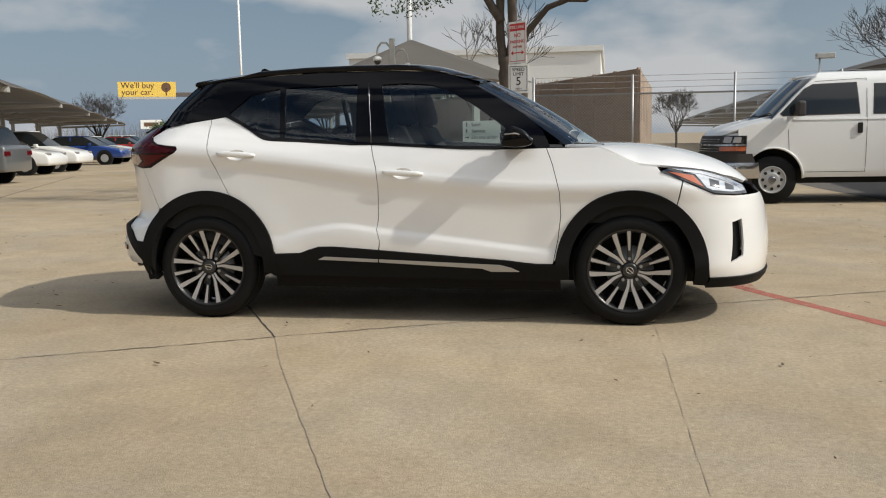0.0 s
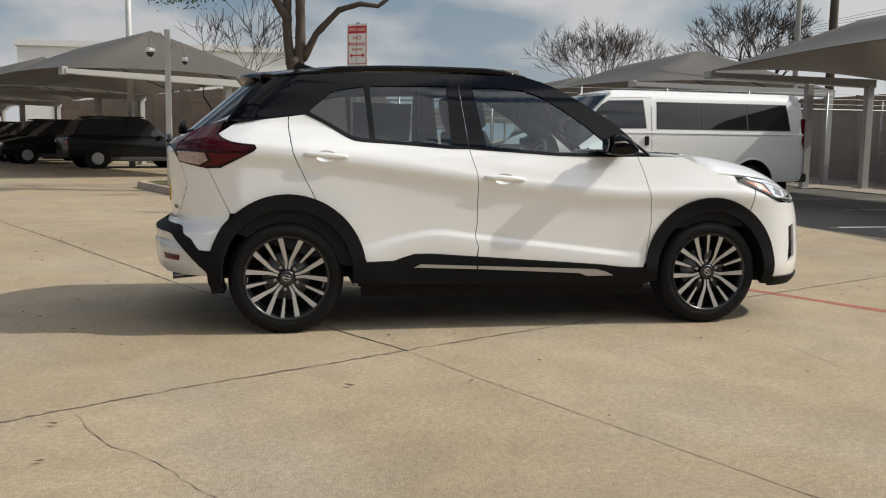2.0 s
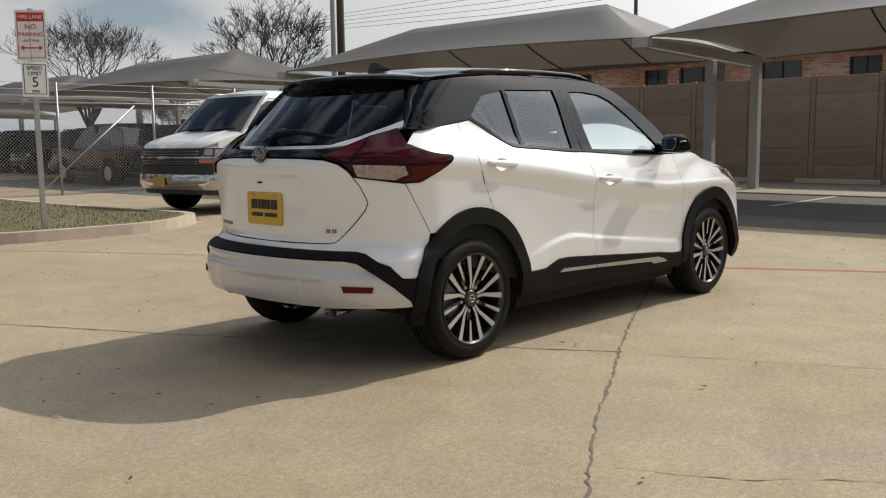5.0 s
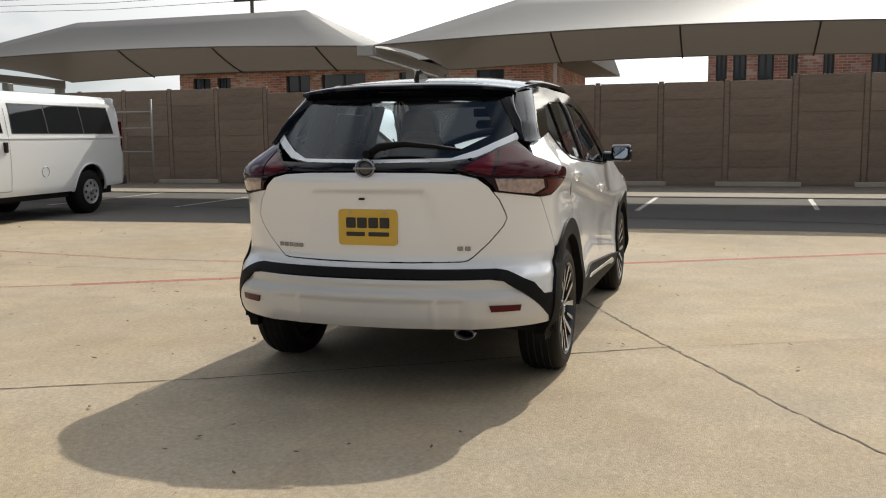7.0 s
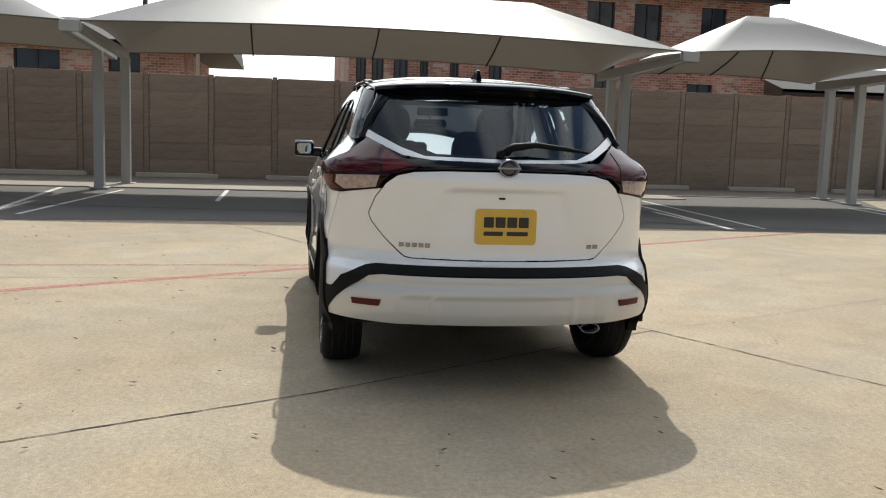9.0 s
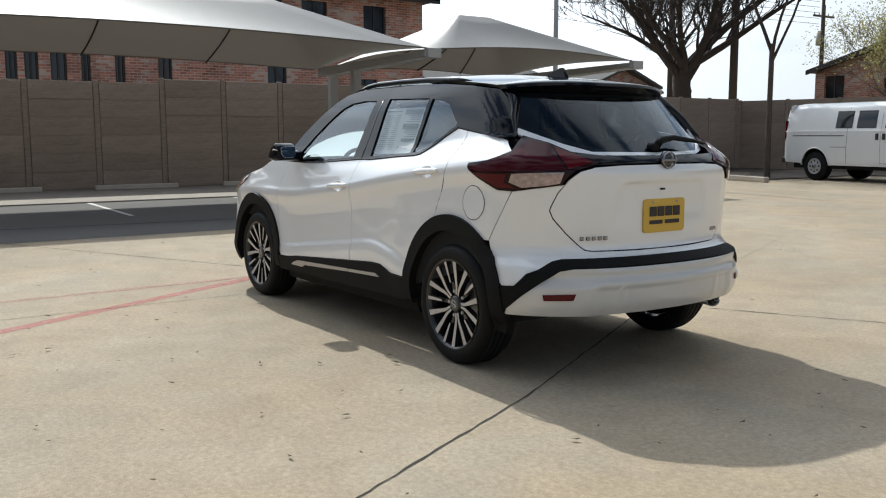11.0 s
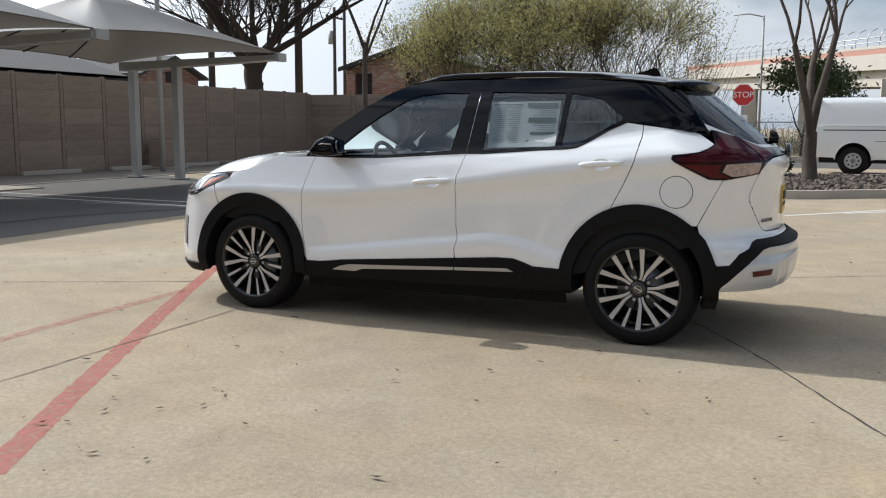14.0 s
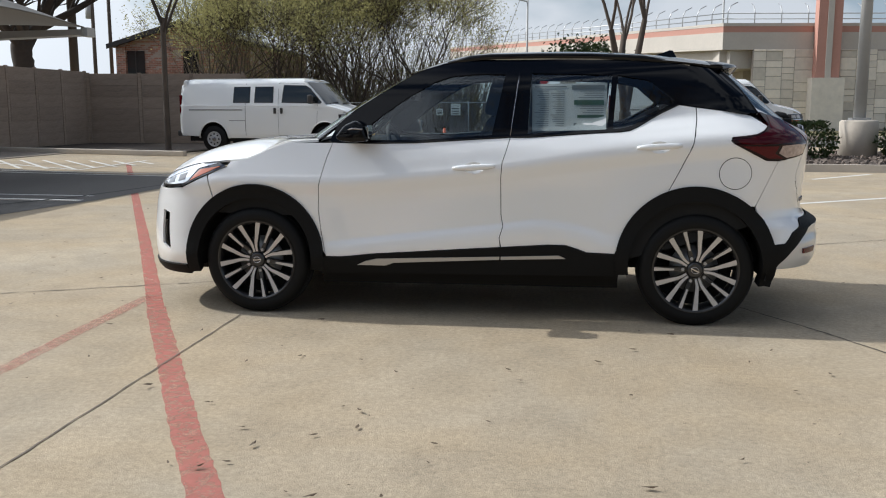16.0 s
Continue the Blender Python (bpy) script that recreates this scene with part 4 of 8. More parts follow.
    # door handles
    for dx, dz, door in ((-1.083, 1.033, rd), (-0.03, 0.908, fd)):
        base = m(dx, dz)
        bm = bmesh.new()
        pts = [(-0.125, 0.008), (-0.105, 0.020), (0.0, 0.036), (0.09, 0.034), (0.125, 0.020)]
        rings = []
        for k in range(13):
            t = k / 12
            a = -0.125 + 0.25 * t
            o = 0.003 + 0.011 * math.sin(math.pi * min(1, max(0, t))) ** 0.45
            hh = 0.007 + 0.011 * math.sin(math.pi * t) ** 0.5
            c = Vector((dx + a, base.y + s * o, dz - a * 0.055))
            rings.append([bm.verts.new(c + Vector((0, s * 0.008 * math.cos(q), hh * math.sin(q)))) for q in [2 * math.pi * j / 8 for j in range(8)]])
        for r0, r1 in zip(rings, rings[1:]):
            for j in range(8):
                bm.faces.new((r0[j], r0[(j + 1) % 8], r1[(j + 1) % 8], r1[j])).smooth = True
        bm.faces.new(rings[0]), bm.faces.new(rings[-1])
        bmesh.ops.recalc_face_normals(bm, faces=bm.faces[:])
        part("handle", bm, PAINT, door)
        skin("handle_cup", cup(dx, dz),
             lambda a, z, dx=dx, dz=dz, m=m, s=s: m(a, z) + Vector((0, -s * 0.028 * max(0.0, 1 - ((a - dx) / 0.062) ** 2 - ((z - dz + 0.004) / 0.034) ** 2), 0)), PAINT, door, "scooped grip recess", off=0.0, lip=0, gap=0, step=0.009)
    # mirror
    mr = part("wing_mirror", prism([(0.575, 1.060), (0.60, 1.155), (0.645, 1.178), (0.71, 1.150), (0.765, 1.085), (0.745, 1.062), (0.66, 1.052)], "y", s * 0.855, s * 0.995, 0.022, 3), BLACK_PAINT, car, "gloss black wing mirror", True)
    part("mirror_arm", prism([(0.600, 1.056), (0.612, 1.110), (0.65, 1.128), (0.705, 1.112), (0.745, 1.076), (0.70, 1.050)], "y", s * 0.79, s * 0.875, 0.015, 2), BLACK_PAINT, mr)
    part("mirror_face", prism([(s * y, z) for y, z in ((0.880, 1.078), (0.872, 1.100), (0.874, 1.146), (0.884, 1.154), (0.965, 1.152), (0.980, 1.142), (0.978, 1.105), (0.962, 1.080), (0.94, 1.074))], "x", 0.569, 0.577, 0.003, 1), MIRROR_GLASS, mr, "mirror glass")
    part("indicator", tube([(0.60, s * 0.993, 1.128), (0.66, s * 0.995, 1.132), (0.72, s * 0.985, 1.118), (0.755, s * 0.95, 1.098)], 0.005, 6), LAMP_CLEAR, mr)
    # tail lamp: smoked body, red and clear lenses
    lamp = fmt_u([(-1.474, 1.070), (-1.482, 1.086), (-1.55, 1.092), (-1.615, 1.102), (-1.661, 1.122), (-1.688, 1.145)])
    lamp += [(rear_u(1.223, y=0.645), 1.223), (rear_u(1.185, y=0.575), 1.185), (rear_u(1.124, y=0.488), 1.124), (rear_u(1.090, y=0.42), 1.090), (rear_u(1.077, y=0.45), 1.077), (rear_u(1.050, y=0.56), 1.050), (rear_u(1.018, y=0.595), 1.018), (rear_u(0.984, y=0.613), 0.984)]
    lamp += fmt_u([(-1.85, 0.972), (-1.745, 0.957), (-1.673, 0.960), (-1.58, 1.007), (-1.490, 1.053)])
    tl = skin("tail_lamp", lamp, rear_map(s), LAMP_DEEP, car, "smoked red wrap-around tail lamp", off=0.008, lip=0.02, gap=0.001, step=0.022, out_dir=tail_out)
    skin("red_lens", [(rear_u(z, x=x), z) for x, z in ((-1.50, 1.070), (-1.62, 1.094), (-1.70, 1.13))] + [(rear_u(1.203, y=0.640), 1.203), (rear_u(1.178, y=0.588), 1.178), (rear_u(1.056, y=0.600), 1.056)] + [(rear_u(z, x=x), z) for x, z in ((-1.82, 1.054), (-1.62, 1.046), (-1.53, 1.050))],
         rear_map(s), LAMP_MAROON, tl, "deep red lens", off=0.011, lip=0.004, gap=0.001, step=0.022, out_dir=tail_out)
    skin("red_lens", [(rear_u(1.168, y=0.578), 1.168), (rear_u(1.120, y=0.503), 1.120), (rear_u(1.090, y=0.455), 1.090), (rear_u(1.058, y=0.588), 1.058)], rear_map(s), LAMP_RED, tl, "dark red inner lens", off=0.011, lip=0.004, gap=0.001, step=0.022, out_dir=tail_out)
    skin("clear_lens", [(rear_u(1.048, y=0.606), 1.048), (rear_u(0.992, y=0.622), 0.992)] + [(rear_u(z, x=x), z) for x, z in ((-1.86, 0.981), (-1.785, 0.971), (-1.735, 1.0), (-1.755, 1.042), (-1.84, 1.046))], rear_map(s), TAIL_CLEAR, tl, "clear reversing lens", off=0.011, lip=0.004, gap=0.001, step=0.022, out_dir=tail_out)
    skin("red_lens", [(rear_u(z, x=x), z) for x, z in ((-1.765, 0.968), (-1.68, 0.970), (-1.575, 1.022), (-1.53, 1.040), (-1.735, 1.040), (-1.715, 1.0))], rear_map(s), LAMP_RED, tl, "red side lens", off=0.011, lip=0.004, gap=0.001, step=0.022, out_dir=tail_out)
    # head lamp
    hl_pts = [(1.474, 0.899), (1.532, 0.921), (1.705, 0.900), (1.86, 0.853), (1.955, 0.806), (1.972, 0.762), (1.90, 0.762), (1.777, 0.772), (1.672, 0.819)]
    hm = lambda u, z, s=s: front_point(s * u, z)
    hl = skin("head_lamp", fmt_f(hl_pts + hl_pts[:1])[:-1], hm, LAMP_DARK, car, "swept-back head lamp with orange marker", off=0.008, lip=0.02, gap=0.001, step=0.025, out_dir=tail_out)
    skin("marker_lens", [(front_u(z, x=x), z) for x, z in ((1.515, 0.897), (1.655, 0.872), (1.715, 0.808), (1.668, 0.829))], hm, LAMP_ORANGE, hl, "orange marker lens", off=0.011, lip=0.004, gap=0, step=0.025, out_dir=tail_out)
    skin("lamp_lens", [(front_u(z, x=x), z) for x, z in ((1.535, 0.914), (1.70, 0.894), (1.85, 0.850), (1.945, 0.806), (1.958, 0.776), (1.87, 0.776), (1.765, 0.79), (1.728, 0.805), (1.668, 0.876))], hm, HEAD_LENS, hl, "clear lamp lens", off=0.011, lip=0.004, gap=0, step=0.025, out_dir=tail_out)
    for pts in (((1.745, 0.850), (1.80, 0.834), (1.802, 0.800), (1.75, 0.812)), ((1.835, 0.826), (1.885, 0.806), (1.885, 0.785), (1.838, 0.793))):
        skin("projector", [(front_u(z, x=x), z) for x, z in pts], hm, LAMP_DARK, hl, "dark projector lens", off=0.0135, lip=0.003, gap=0, step=0.03, out_dir=tail_out)
    skin("light_strip", [(front_u(z, x=x), z) for x, z in ((1.60, 0.9), (1.70, 0.884), (1.84, 0.840), (1.925, 0.800), (1.925, 0.793), (1.84, 0.832), (1.70, 0.877), (1.60, 0.893))], hm, CHROME, hl, "bright light strip", off=0.0135, lip=0.003, gap=0, step=0.03, out_dir=tail_out)

# bonnet, roof, windscreen
skin("bonnet", [(0.93, -0.93), (1.12, -0.985), (1.24, -0.99), (1.36, -0.99), (1.6, -0.99), (1.85, -0.98), (1.98, -0.90), (2.035, -0.60), (2.05, 0.0), (2.035, 0.60), (1.98, 0.90), (1.85, 0.98), (1.6, 0.99), (1.36, 0.99), (1.24, 0.99), (1.12, 0.985), (0.93, 0.93)],
     hood_map, PAINT, car, step=0.05, out_dir=lambda p: Vector((0.2, 0, 1)))
skin("roof_panel", [(-1.45, -0.60), (-1.2, -0.615), (0.0, -0.615), (0.24, -0.60), (0.40, -0.52), (0.44, 0.0), (0.40, 0.52), (0.24, 0.60), (0.0, 0.615), (-1.2, 0.615), (-1.45, 0.60)], roof_map, BLACK_PAINT, car, step=0.05, gap=0, out_dir=lambda p: Vector((0, 0, 1)))
skin("headliner", [(-1.45, -0.56), (0.36, -0.56), (0.36, 0.56), (-1.45, 0.56)], lambda x, y: roof_map(x, y) - Vector((0, 0, 0.045)), HEADLINER, car, step=0.12, gap=0, lip=0, out_dir=lambda p: Vector((0, 0, 1)))


def screen_map(u, v):
    """Windscreen: v 0 at the cowl, 1 at the roof."""
    return Vector((1.13 - 0.71 * v - (0.17 - 0.07 * v) * u * u, u * (0.715 - 0.155 * v), 1.062 + 0.42 * v - 0.02 * u * u + 0.05 * math.sin(math.pi * v) * 0.5))


ws = skin("windscreen", [(-0.97, 0.0), (0.97, 0.0), (0.97, 1.0), (-0.97, 1.0)], screen_map, SIDE_GLASS, car, step=0.12, gap=0, lip=0, out_dir=lambda p: Vector((1, 0, 1)))
ws.visible_shadow = False
for s in (-1, 1):
    skin("a_pillar", [(s * 0.90, 0.0), (s * 1.03, 0.0), (s * 1.05, 0.5), (s * 1.06, 1.02), (s * 0.90, 1.02)], screen_map, BLACK_PAINT, car, off=0.004, step=0.06, gap=0, out_dir=lambda p: Vector((1, 0, 1)))
    # roof rails
    rail = [(-1.12, s * 0.585, roof_map(-1.12, 0.585).z - 0.010)] + [(x, s * 0.590, roof_map(x, 0.59).z - 0.002) for x in (-1.0, -0.7, -0.4, -0.1, 0.02)] + [(0.16, s * 0.585, roof_map(0.16, 0.585).z - 0.006)]
    part("roof_rail", tube(rail, [0.012, 0.016, 0.016, 0.016, 0.016, 0.016, 0.010], 8), BLACK_PAINT, car, "black roof rail")
part("cowl", prism([(0.98, 1.03), (1.16, 1.045), (1.16, 1.062), (0.98, 1.07)], "y", -0.66, 0.66, 0.006), CLADDING, car)

# tailgate, glass and spoiler
def gate_u(pts):
    return [(rear_u(z, y=y), z) for y, z in pts]


def tail_map(u, z):
    p = rear_point(u, z)
    # recess for the plate
    half = 0.335 + 0.32 * max(0.0, 0.97 - z)
    if abs(p.y) < half and 0.70 < z < 1.0:
        k = min(1.0, (half - abs(p.y)) / 0.075) * min(1.0, (z - 0.70) / 0.18, (1.0 - z) / 0.03)
        p.x += 0.015 * k * k * (3 - 2 * k)
    return p


half_gate = [(0.0, 1.080), (0.30, 1.078), (0.45, 1.070), (0.53, 1.050), (0.583, 1.008), (0.625, 0.945), (0.650, 0.88), (0.655, 0.858), (0.640, 0.82), (0.58, 0.745), (0.505, 0.672), (0.485, 0.658), (0.455, 0.652), (0.0, 0.647)]
gate = skin("tailgate", gate_u(half_gate + [(-y, z) for y, z in half_gate[::-1][1:-1]]), tail_map, PAINT, car, step=0.022, out_dir=tail_out, gap=0.0015)
skin("gate_garnish", gate_u([(0.0, 1.120), (0.36, 1.124), (0.50, 1.128), (0.41, 1.090), (0.445, 1.078), (0.30, 1.083), (0.0, 1.086), (-0.30, 1.083), (-0.445, 1.078), (-0.41, 1.090), (-0.50, 1.128), (-0.36, 1.124)]), rear_point, BLACK_PAINT, gate, "gloss black garnish", off=0.004, step=0.03, gap=0.001, out_dir=tail_out)


def rear_pane(u, v):
    """Back window plane: u = y, v = height."""
    t = (v - 1.12) / 0.34
    x = -1.968 + 0.405 * t
    return Vector((x + 0.275 * (abs(u) / 0.70) ** 2.3 * (1 - 0.25 * t), u, v))


half_trim = [(0.0, 1.119), (0.36, 1.123), (0.49, 1.142), (0.60, 1.195), (0.655, 1.228), (0.652, 1.252), (0.64, 1.262), (0.60, 1.238), (0.49, 1.178), (0.385, 1.140), (0.0, 1.134)]
skin("gate_trim", half_trim + [(-y, z) for y, z in half_trim[1:-1][::-1]], rear_pane, PAINT, gate, "white lip below the back window", off=0.006, step=0.03, gap=0, out_dir=lambda p: Vector((-1, 0, 1)))
half_glass = [(0.0, 1.135), (0.385, 1.141), (0.49, 1.180), (0.635, 1.262), (0.60, 1.33), (0.545, 1.41), (0.515, 1.452), (0.0, 1.460)]
rg = skin("rear_window", half_glass + [(-y, z) for y, z in half_glass[1:-1][::-1]], rear_pane, REAR_GLASS, gate, "tinted back window", off=0.0, step=0.06, gap=0.002, lip=0, out_dir=lambda p: Vector((-1, 0, 1)))
rg.visible_shadow = False
inner = [(y * 0.86, 1.155 + (z - 1.135) * 0.87) for y, z in half_glass]
skin("glass_border", half_glass + [(-y, z) for y, z in half_glass[1:-1][::-1]], rear_pane, DARK_INNER, gate, off=-0.006, step=0.05, gap=0, lip=0,
     holes=([(y, z) for y, z in inner + [(-a, b) for a, b in inner[1:-1][::-1]]],), out_dir=lambda p: Vector((-1, 0, 1)))
for s in (-1, 1):
    inner_edge = [rear_pane(s * y, z) for y, z in ((0.512, 1.464), (0.530, 1.435), (0.565, 1.385), (0.60, 1.33), (0.637, 1.262), (0.655, 1.232))]
    outer_edge = [side_map(s)(x, z) for x, z in ((-1.40, 1.478), (-1.45, 1.440), (-1.52, 1.375), (-1.565, 1.32), (-1.610, 1.255), (-1.640, 1.216))]
    lines = [[curve(*[(k, p[c]) for k, p in enumerate(edge)]) for c in range(3)] for edge in (inner_edge, outer_edge)]
    bm = bmesh.new()
    rows = []
    for i in range(26):
        p, q = (Vector([f(i / 5) for f in ln]) for ln in lines)
        rows.append([bm.verts.new(p.lerp(q, k / 12) + Vector((-0.6, s * 0.8, 0)) * 0.022 * math.sin(math.pi * k / 12)) for k in range(13)])
    for r0, r1 in zip(rows, rows[1:]):
        for a, b, d, e in zip(r0, r0[1:], r1[1:], r1):
            bm.faces.new((a, b, d, e)).smooth = True
    bmesh.ops.recalc_face_normals(bm, faces=bm.faces[:])
    part("d_pillar", bm, BLACK_PAINT, car, "gloss black rear pillar")


sp_edge = lambda y: -1.600 + 0.14 * (abs(y) / 0.57) ** 2.4
ys = [-0.60 + 1.20 * k / 24 for k in range(25)]
bm = bmesh.new()
rows = []
for y in ys:
    e = sp_edge(y)
    zt = roof_map(-1.43, y).z
    ze = roof_map(max(e, -1.66), y).z
    f = 1 - 0.9 * (abs(y) / 0.60) ** 5
    rows.append([bm.verts.new(v) for v in ((-1.38, y, roof_map(-1.38, y).z + 0.002), ((e - 1.43) / 2, y, (zt + ze) / 2 + 0.007), (e, y, ze + 0.002), (e - 0.006, y, ze - 0.012), (e + 0.045, y, ze - 0.014 - 0.060 * f), (-1.40, y, zt - 0.012 - 0.09 * f))])
for r0, r1 in zip(rows, rows[1:]):
    for k in range(6):
        f = bm.faces.new((r0[k], r0[(k + 1) % 6], r1[(k + 1) % 6], r1[k]))
        f.smooth = k in (0, 1)
bm.faces.new(rows[0]), bm.faces.new(rows[-1])
bmesh.ops.recalc_face_normals(bm, faces=bm.faces[:])
spo = part("spoiler", bm, BLACK_PAINT, gate, "gloss black roof spoiler")
part("stop_lamp", box(-1.592, -1.578, -0.09, 0.09, 1.476, 1.484), LAMP_DEEP, spo)
# shark fin
bm = bmesh.new()
prof = [(-1.255, 0.0), (-1.235, 0.035), (-1.222, 0.056), (-1.202, 0.058), (-1.152, 0.034), (-1.09, 0.010), (-1.05, 0.0)]
add_prism(bm, [(x, roof_map(x, 0).z + z - 0.004) for x, z in prof], "y", -0.015, 0.015)
for v in bm.verts:
    h = v.co.z - roof_map(v.co.x, 0).z
    v.co.y *= 1.0 - 0.8 * max(0, h) / 0.08
part("antenna_fin", bm, BLACK_PAINT, car, "black shark-fin antenna")
# wiper
wip = part("rear_wiper", tube([(-1.957, 0.0, 1.172), (-1.942, -0.04, 1.200), (-1.922, -0.16, 1.214), (-1.910, -0.32, 1.198), (-1.893, -0.44, 1.182)], [0.020, 0.020, 0.015, 0.011, 0.007], 8), CLADDING, gate, "black rear wiper")
part("wiper_pivot", tube([(-1.92, 0.02, 1.165), (-1.972, 0.02, 1.165)], 0.02, 12), CLADDING, wip)
# emblem: ring and bar as plain shapes
bm = bmesh.new()
add_tube(bm, [(-2.044, 0.047 * math.cos(q), 1.100 + 0.039 * math.sin(q)) for q in [2 * math.pi * k / 24 for k in range(25)]], 0.0045, 6, False)
em = part("emblem", bm, DARK_CHROME, gate, "plain chrome ring emblem")
part("emblem_bar", box(-2.049, -2.040, -0.058, 0.058, 1.094, 1.106, 0.003), DARK_CHROME, em)
part("emblem_back", tube([(-2.015, 0, 1.10), (-2.036, 0, 1.10), (-2.042, 0, 1.10)], [0.046, 0.046, 0.02], 24), LAMP_DARK, em)
# plate, its holder, and raised bars for its writing
pl_out = [(a + 0.018 * math.cos(radians(q)), b + 0.018 * math.sin(radians(q))) for a, b, q0 in ((0.134, 0.884, 0), (-0.134, 0.884, 90), (-0.134, 0.746, 180), (0.134, 0.746, 270)) for q in range(q0, q0 + 91, 30)]
bm = bmesh.new()
pf = [[bm.verts.new((x, y, z)) for y, z in pl_out] for x in (-2.020, -2.000)]
bm.faces.new(pf[0]), bm.faces.new(pf[1])
for k in range(len(pl_out)):
    bm.faces.new((pf[0][k], pf[0][(k + 1) % len(pl_out)], pf[1][(k + 1) % len(pl_out)], pf[1][k]))
bmesh.ops.recalc_face_normals(bm, faces=bm.faces[:])
pl = part("dealer_plate", bm, PLATE_YELLOW, gate, "gold dealer plate with dark print bars")
# the dealer's two words as plain bars: one bar a letter above, two short lines below
for k in range(4):
    yb = -0.112 + 0.058 * k
    part("print_bar", box(-2.0235, -2.020, yb, yb + 0.048, 0.812, 0.862, 0.004), DARK_TRIM, pl)
for ya, yb in ((-0.11, -0.005), (0.015, 0.11)):
    part("print_bar", box(-2.0235, -2.020, ya, yb, 0.772, 0.792, 0.003), DARK_TRIM, pl)
for y in (-0.09, 0.09):
    part("screw", tube([(-2.018, y, 0.886), (-2.025, y, 0.886)], 0.006, 8), GALV, pl)
part("camera_lens", box(-2.032, -2.005, 0.01, 0.04, 0.948, 0.957, 0.003), DARK_INNER, gate)
for y0, y1, n in ((0.515, 0.36, 5), (-0.43, -0.50, 2)):
    for k in range(n):
        a, b = y0 + (y1 - y0) * (k + 0.1) / n, y0 + (y1 - y0) * (k + 0.85) / n
        xx = rear_point(rear_u(0.715, y=(a + b) / 2), 0.715).x
        part("badge_bar", box(xx - 0.006, xx + 0.004, min(a, b), max(a, b), 0.705, 0.725, 0.002), DARK_CHROME, gate)

# rear bumper: white upper, black band, silver lower
up_low = fmt_u([(-1.745, 0.952), (-1.69, 0.838), (-1.625, 0.700)]) + fmt_u(arch_points(R_ARCH, -1.63, -1.722)[1:])
up_low += [(rear_u(0.486, x=-1.74), 0.486), (rear_u(0.49, x=-1.80), 0.49), (rear_u(0.55, x=-1.845), 0.55), (rear_u(0.607, x=-1.90), 0.607), (rear_u(0.616, y=0.62), 0.616), (rear_u(0.618, y=0.25), 0.618)]
up_top = [(rear_u(0.6445, y=0.20), 0.6445)] + gate_u([(0.457, 0.6495), (0.488, 0.6555), (0.5075, 0.670), (0.583, 0.7435), (0.643, 0.819), (0.658, 0.858), (0.653, 0.881), (0.628, 0.946), (0.60, 0.985)])
flip = lambda pts: [(-u, z) for u, z in pts[::-1]]
skin("rear_bumper", up_low + flip(up_low) + flip(up_top) + up_top, rear_point, PAINT, car, step=0.026, gap=0.001, out_dir=tail_out)
band = [(rear_u(0.486, x=-1.735), 0.486), (rear_u(0.487, x=-1.80), 0.487), (rear_u(0.55, x=-1.847), 0.55), (rear_u(0.605, x=-1.90), 0.605), (rear_u(0.614, y=0.62), 0.614), (rear_u(0.614, y=0.3), 0.614)]
edge_l = [(rear_u(0.574, y=0.60), 0.574), (rear_u(0.565, y=0.66), 0.565), (rear_u(0.51, x=-1.905), 0.51), (rear_u(0.44, x=-1.835), 0.44), (rear_u(0.375, x=-1.765), 0.375), (rear_u(0.345, x=-1.745), 0.345)]
band2 = [(rear_u(0.578, y=0.3), 0.578)] + edge_l + [(rear_u(0.325, x=-1.72), 0.325), (rear_u(0.335, x=-1.69), 0.335)]
skin("bumper_band", band + flip(band) + flip(band2) + band2, rear_point, CLADDING, car, "black plastic bumper band", off=0.008, step=0.03, gap=0, out_dir=tail_out)


def bumper_low(u, z):
    p = rear_point(u, z)
    y = abs(p.y)
    p.x += 0.02 * max(0.0, 1 - abs(z - 0.53) / 0.045)
    if y < 0.52 and z < 0.50:
        p.x += 0.012 * min(1, (0.52 - y) / 0.06) * min(1, (0.50 - z) / 0.03)
    for yc in (0.35, -0.35):
        if abs(p.y - yc) < 0.02 and z < 0.47:
            p.x -= 0.007 * (1 - abs(p.y - yc) / 0.02)
    return p


lowb = edge_l + [(rear_u(0.342, y=0.68), 0.342), (rear_u(0.338, y=0.50), 0.338), (rear_u(0.340, y=0.30), 0.340), (rear_u(0.340, y=0.01), 0.340)]
lb = skin("lower_bumper", lowb + [(-u, z) for u, z in lowb[::-1]], bumper_low, BUMPER_SILVER, car, "pale silver lower bumper", off=0.004, step=0.02, gap=0.0, lip=0.04, out_dir=tail_out)
for s in (-1, 1):
    rf = [(rear_u(0.455, y=0.60), 0.455), (rear_u(0.452, y=0.735), 0.452), (rear_u(0.424, y=0.73), 0.424), (rear_u(0.424, y=0.61), 0.424)]
    skin("reflector", rf, rear_map(s), LAMP_RED, lb, "red reflector", off=0.012, lip=0.01, gap=0, step=0.03, out_dir=tail_out)
part("rear_valance", prism([(-2.00, 0.350), (-1.95, 0.338), (-1.70, 0.325), (-1.70, 0.37), (-2.00, 0.37)], "y", -0.40, 0.40), CLADDING, car, "black underbody valance")
bm = bmesh.new()
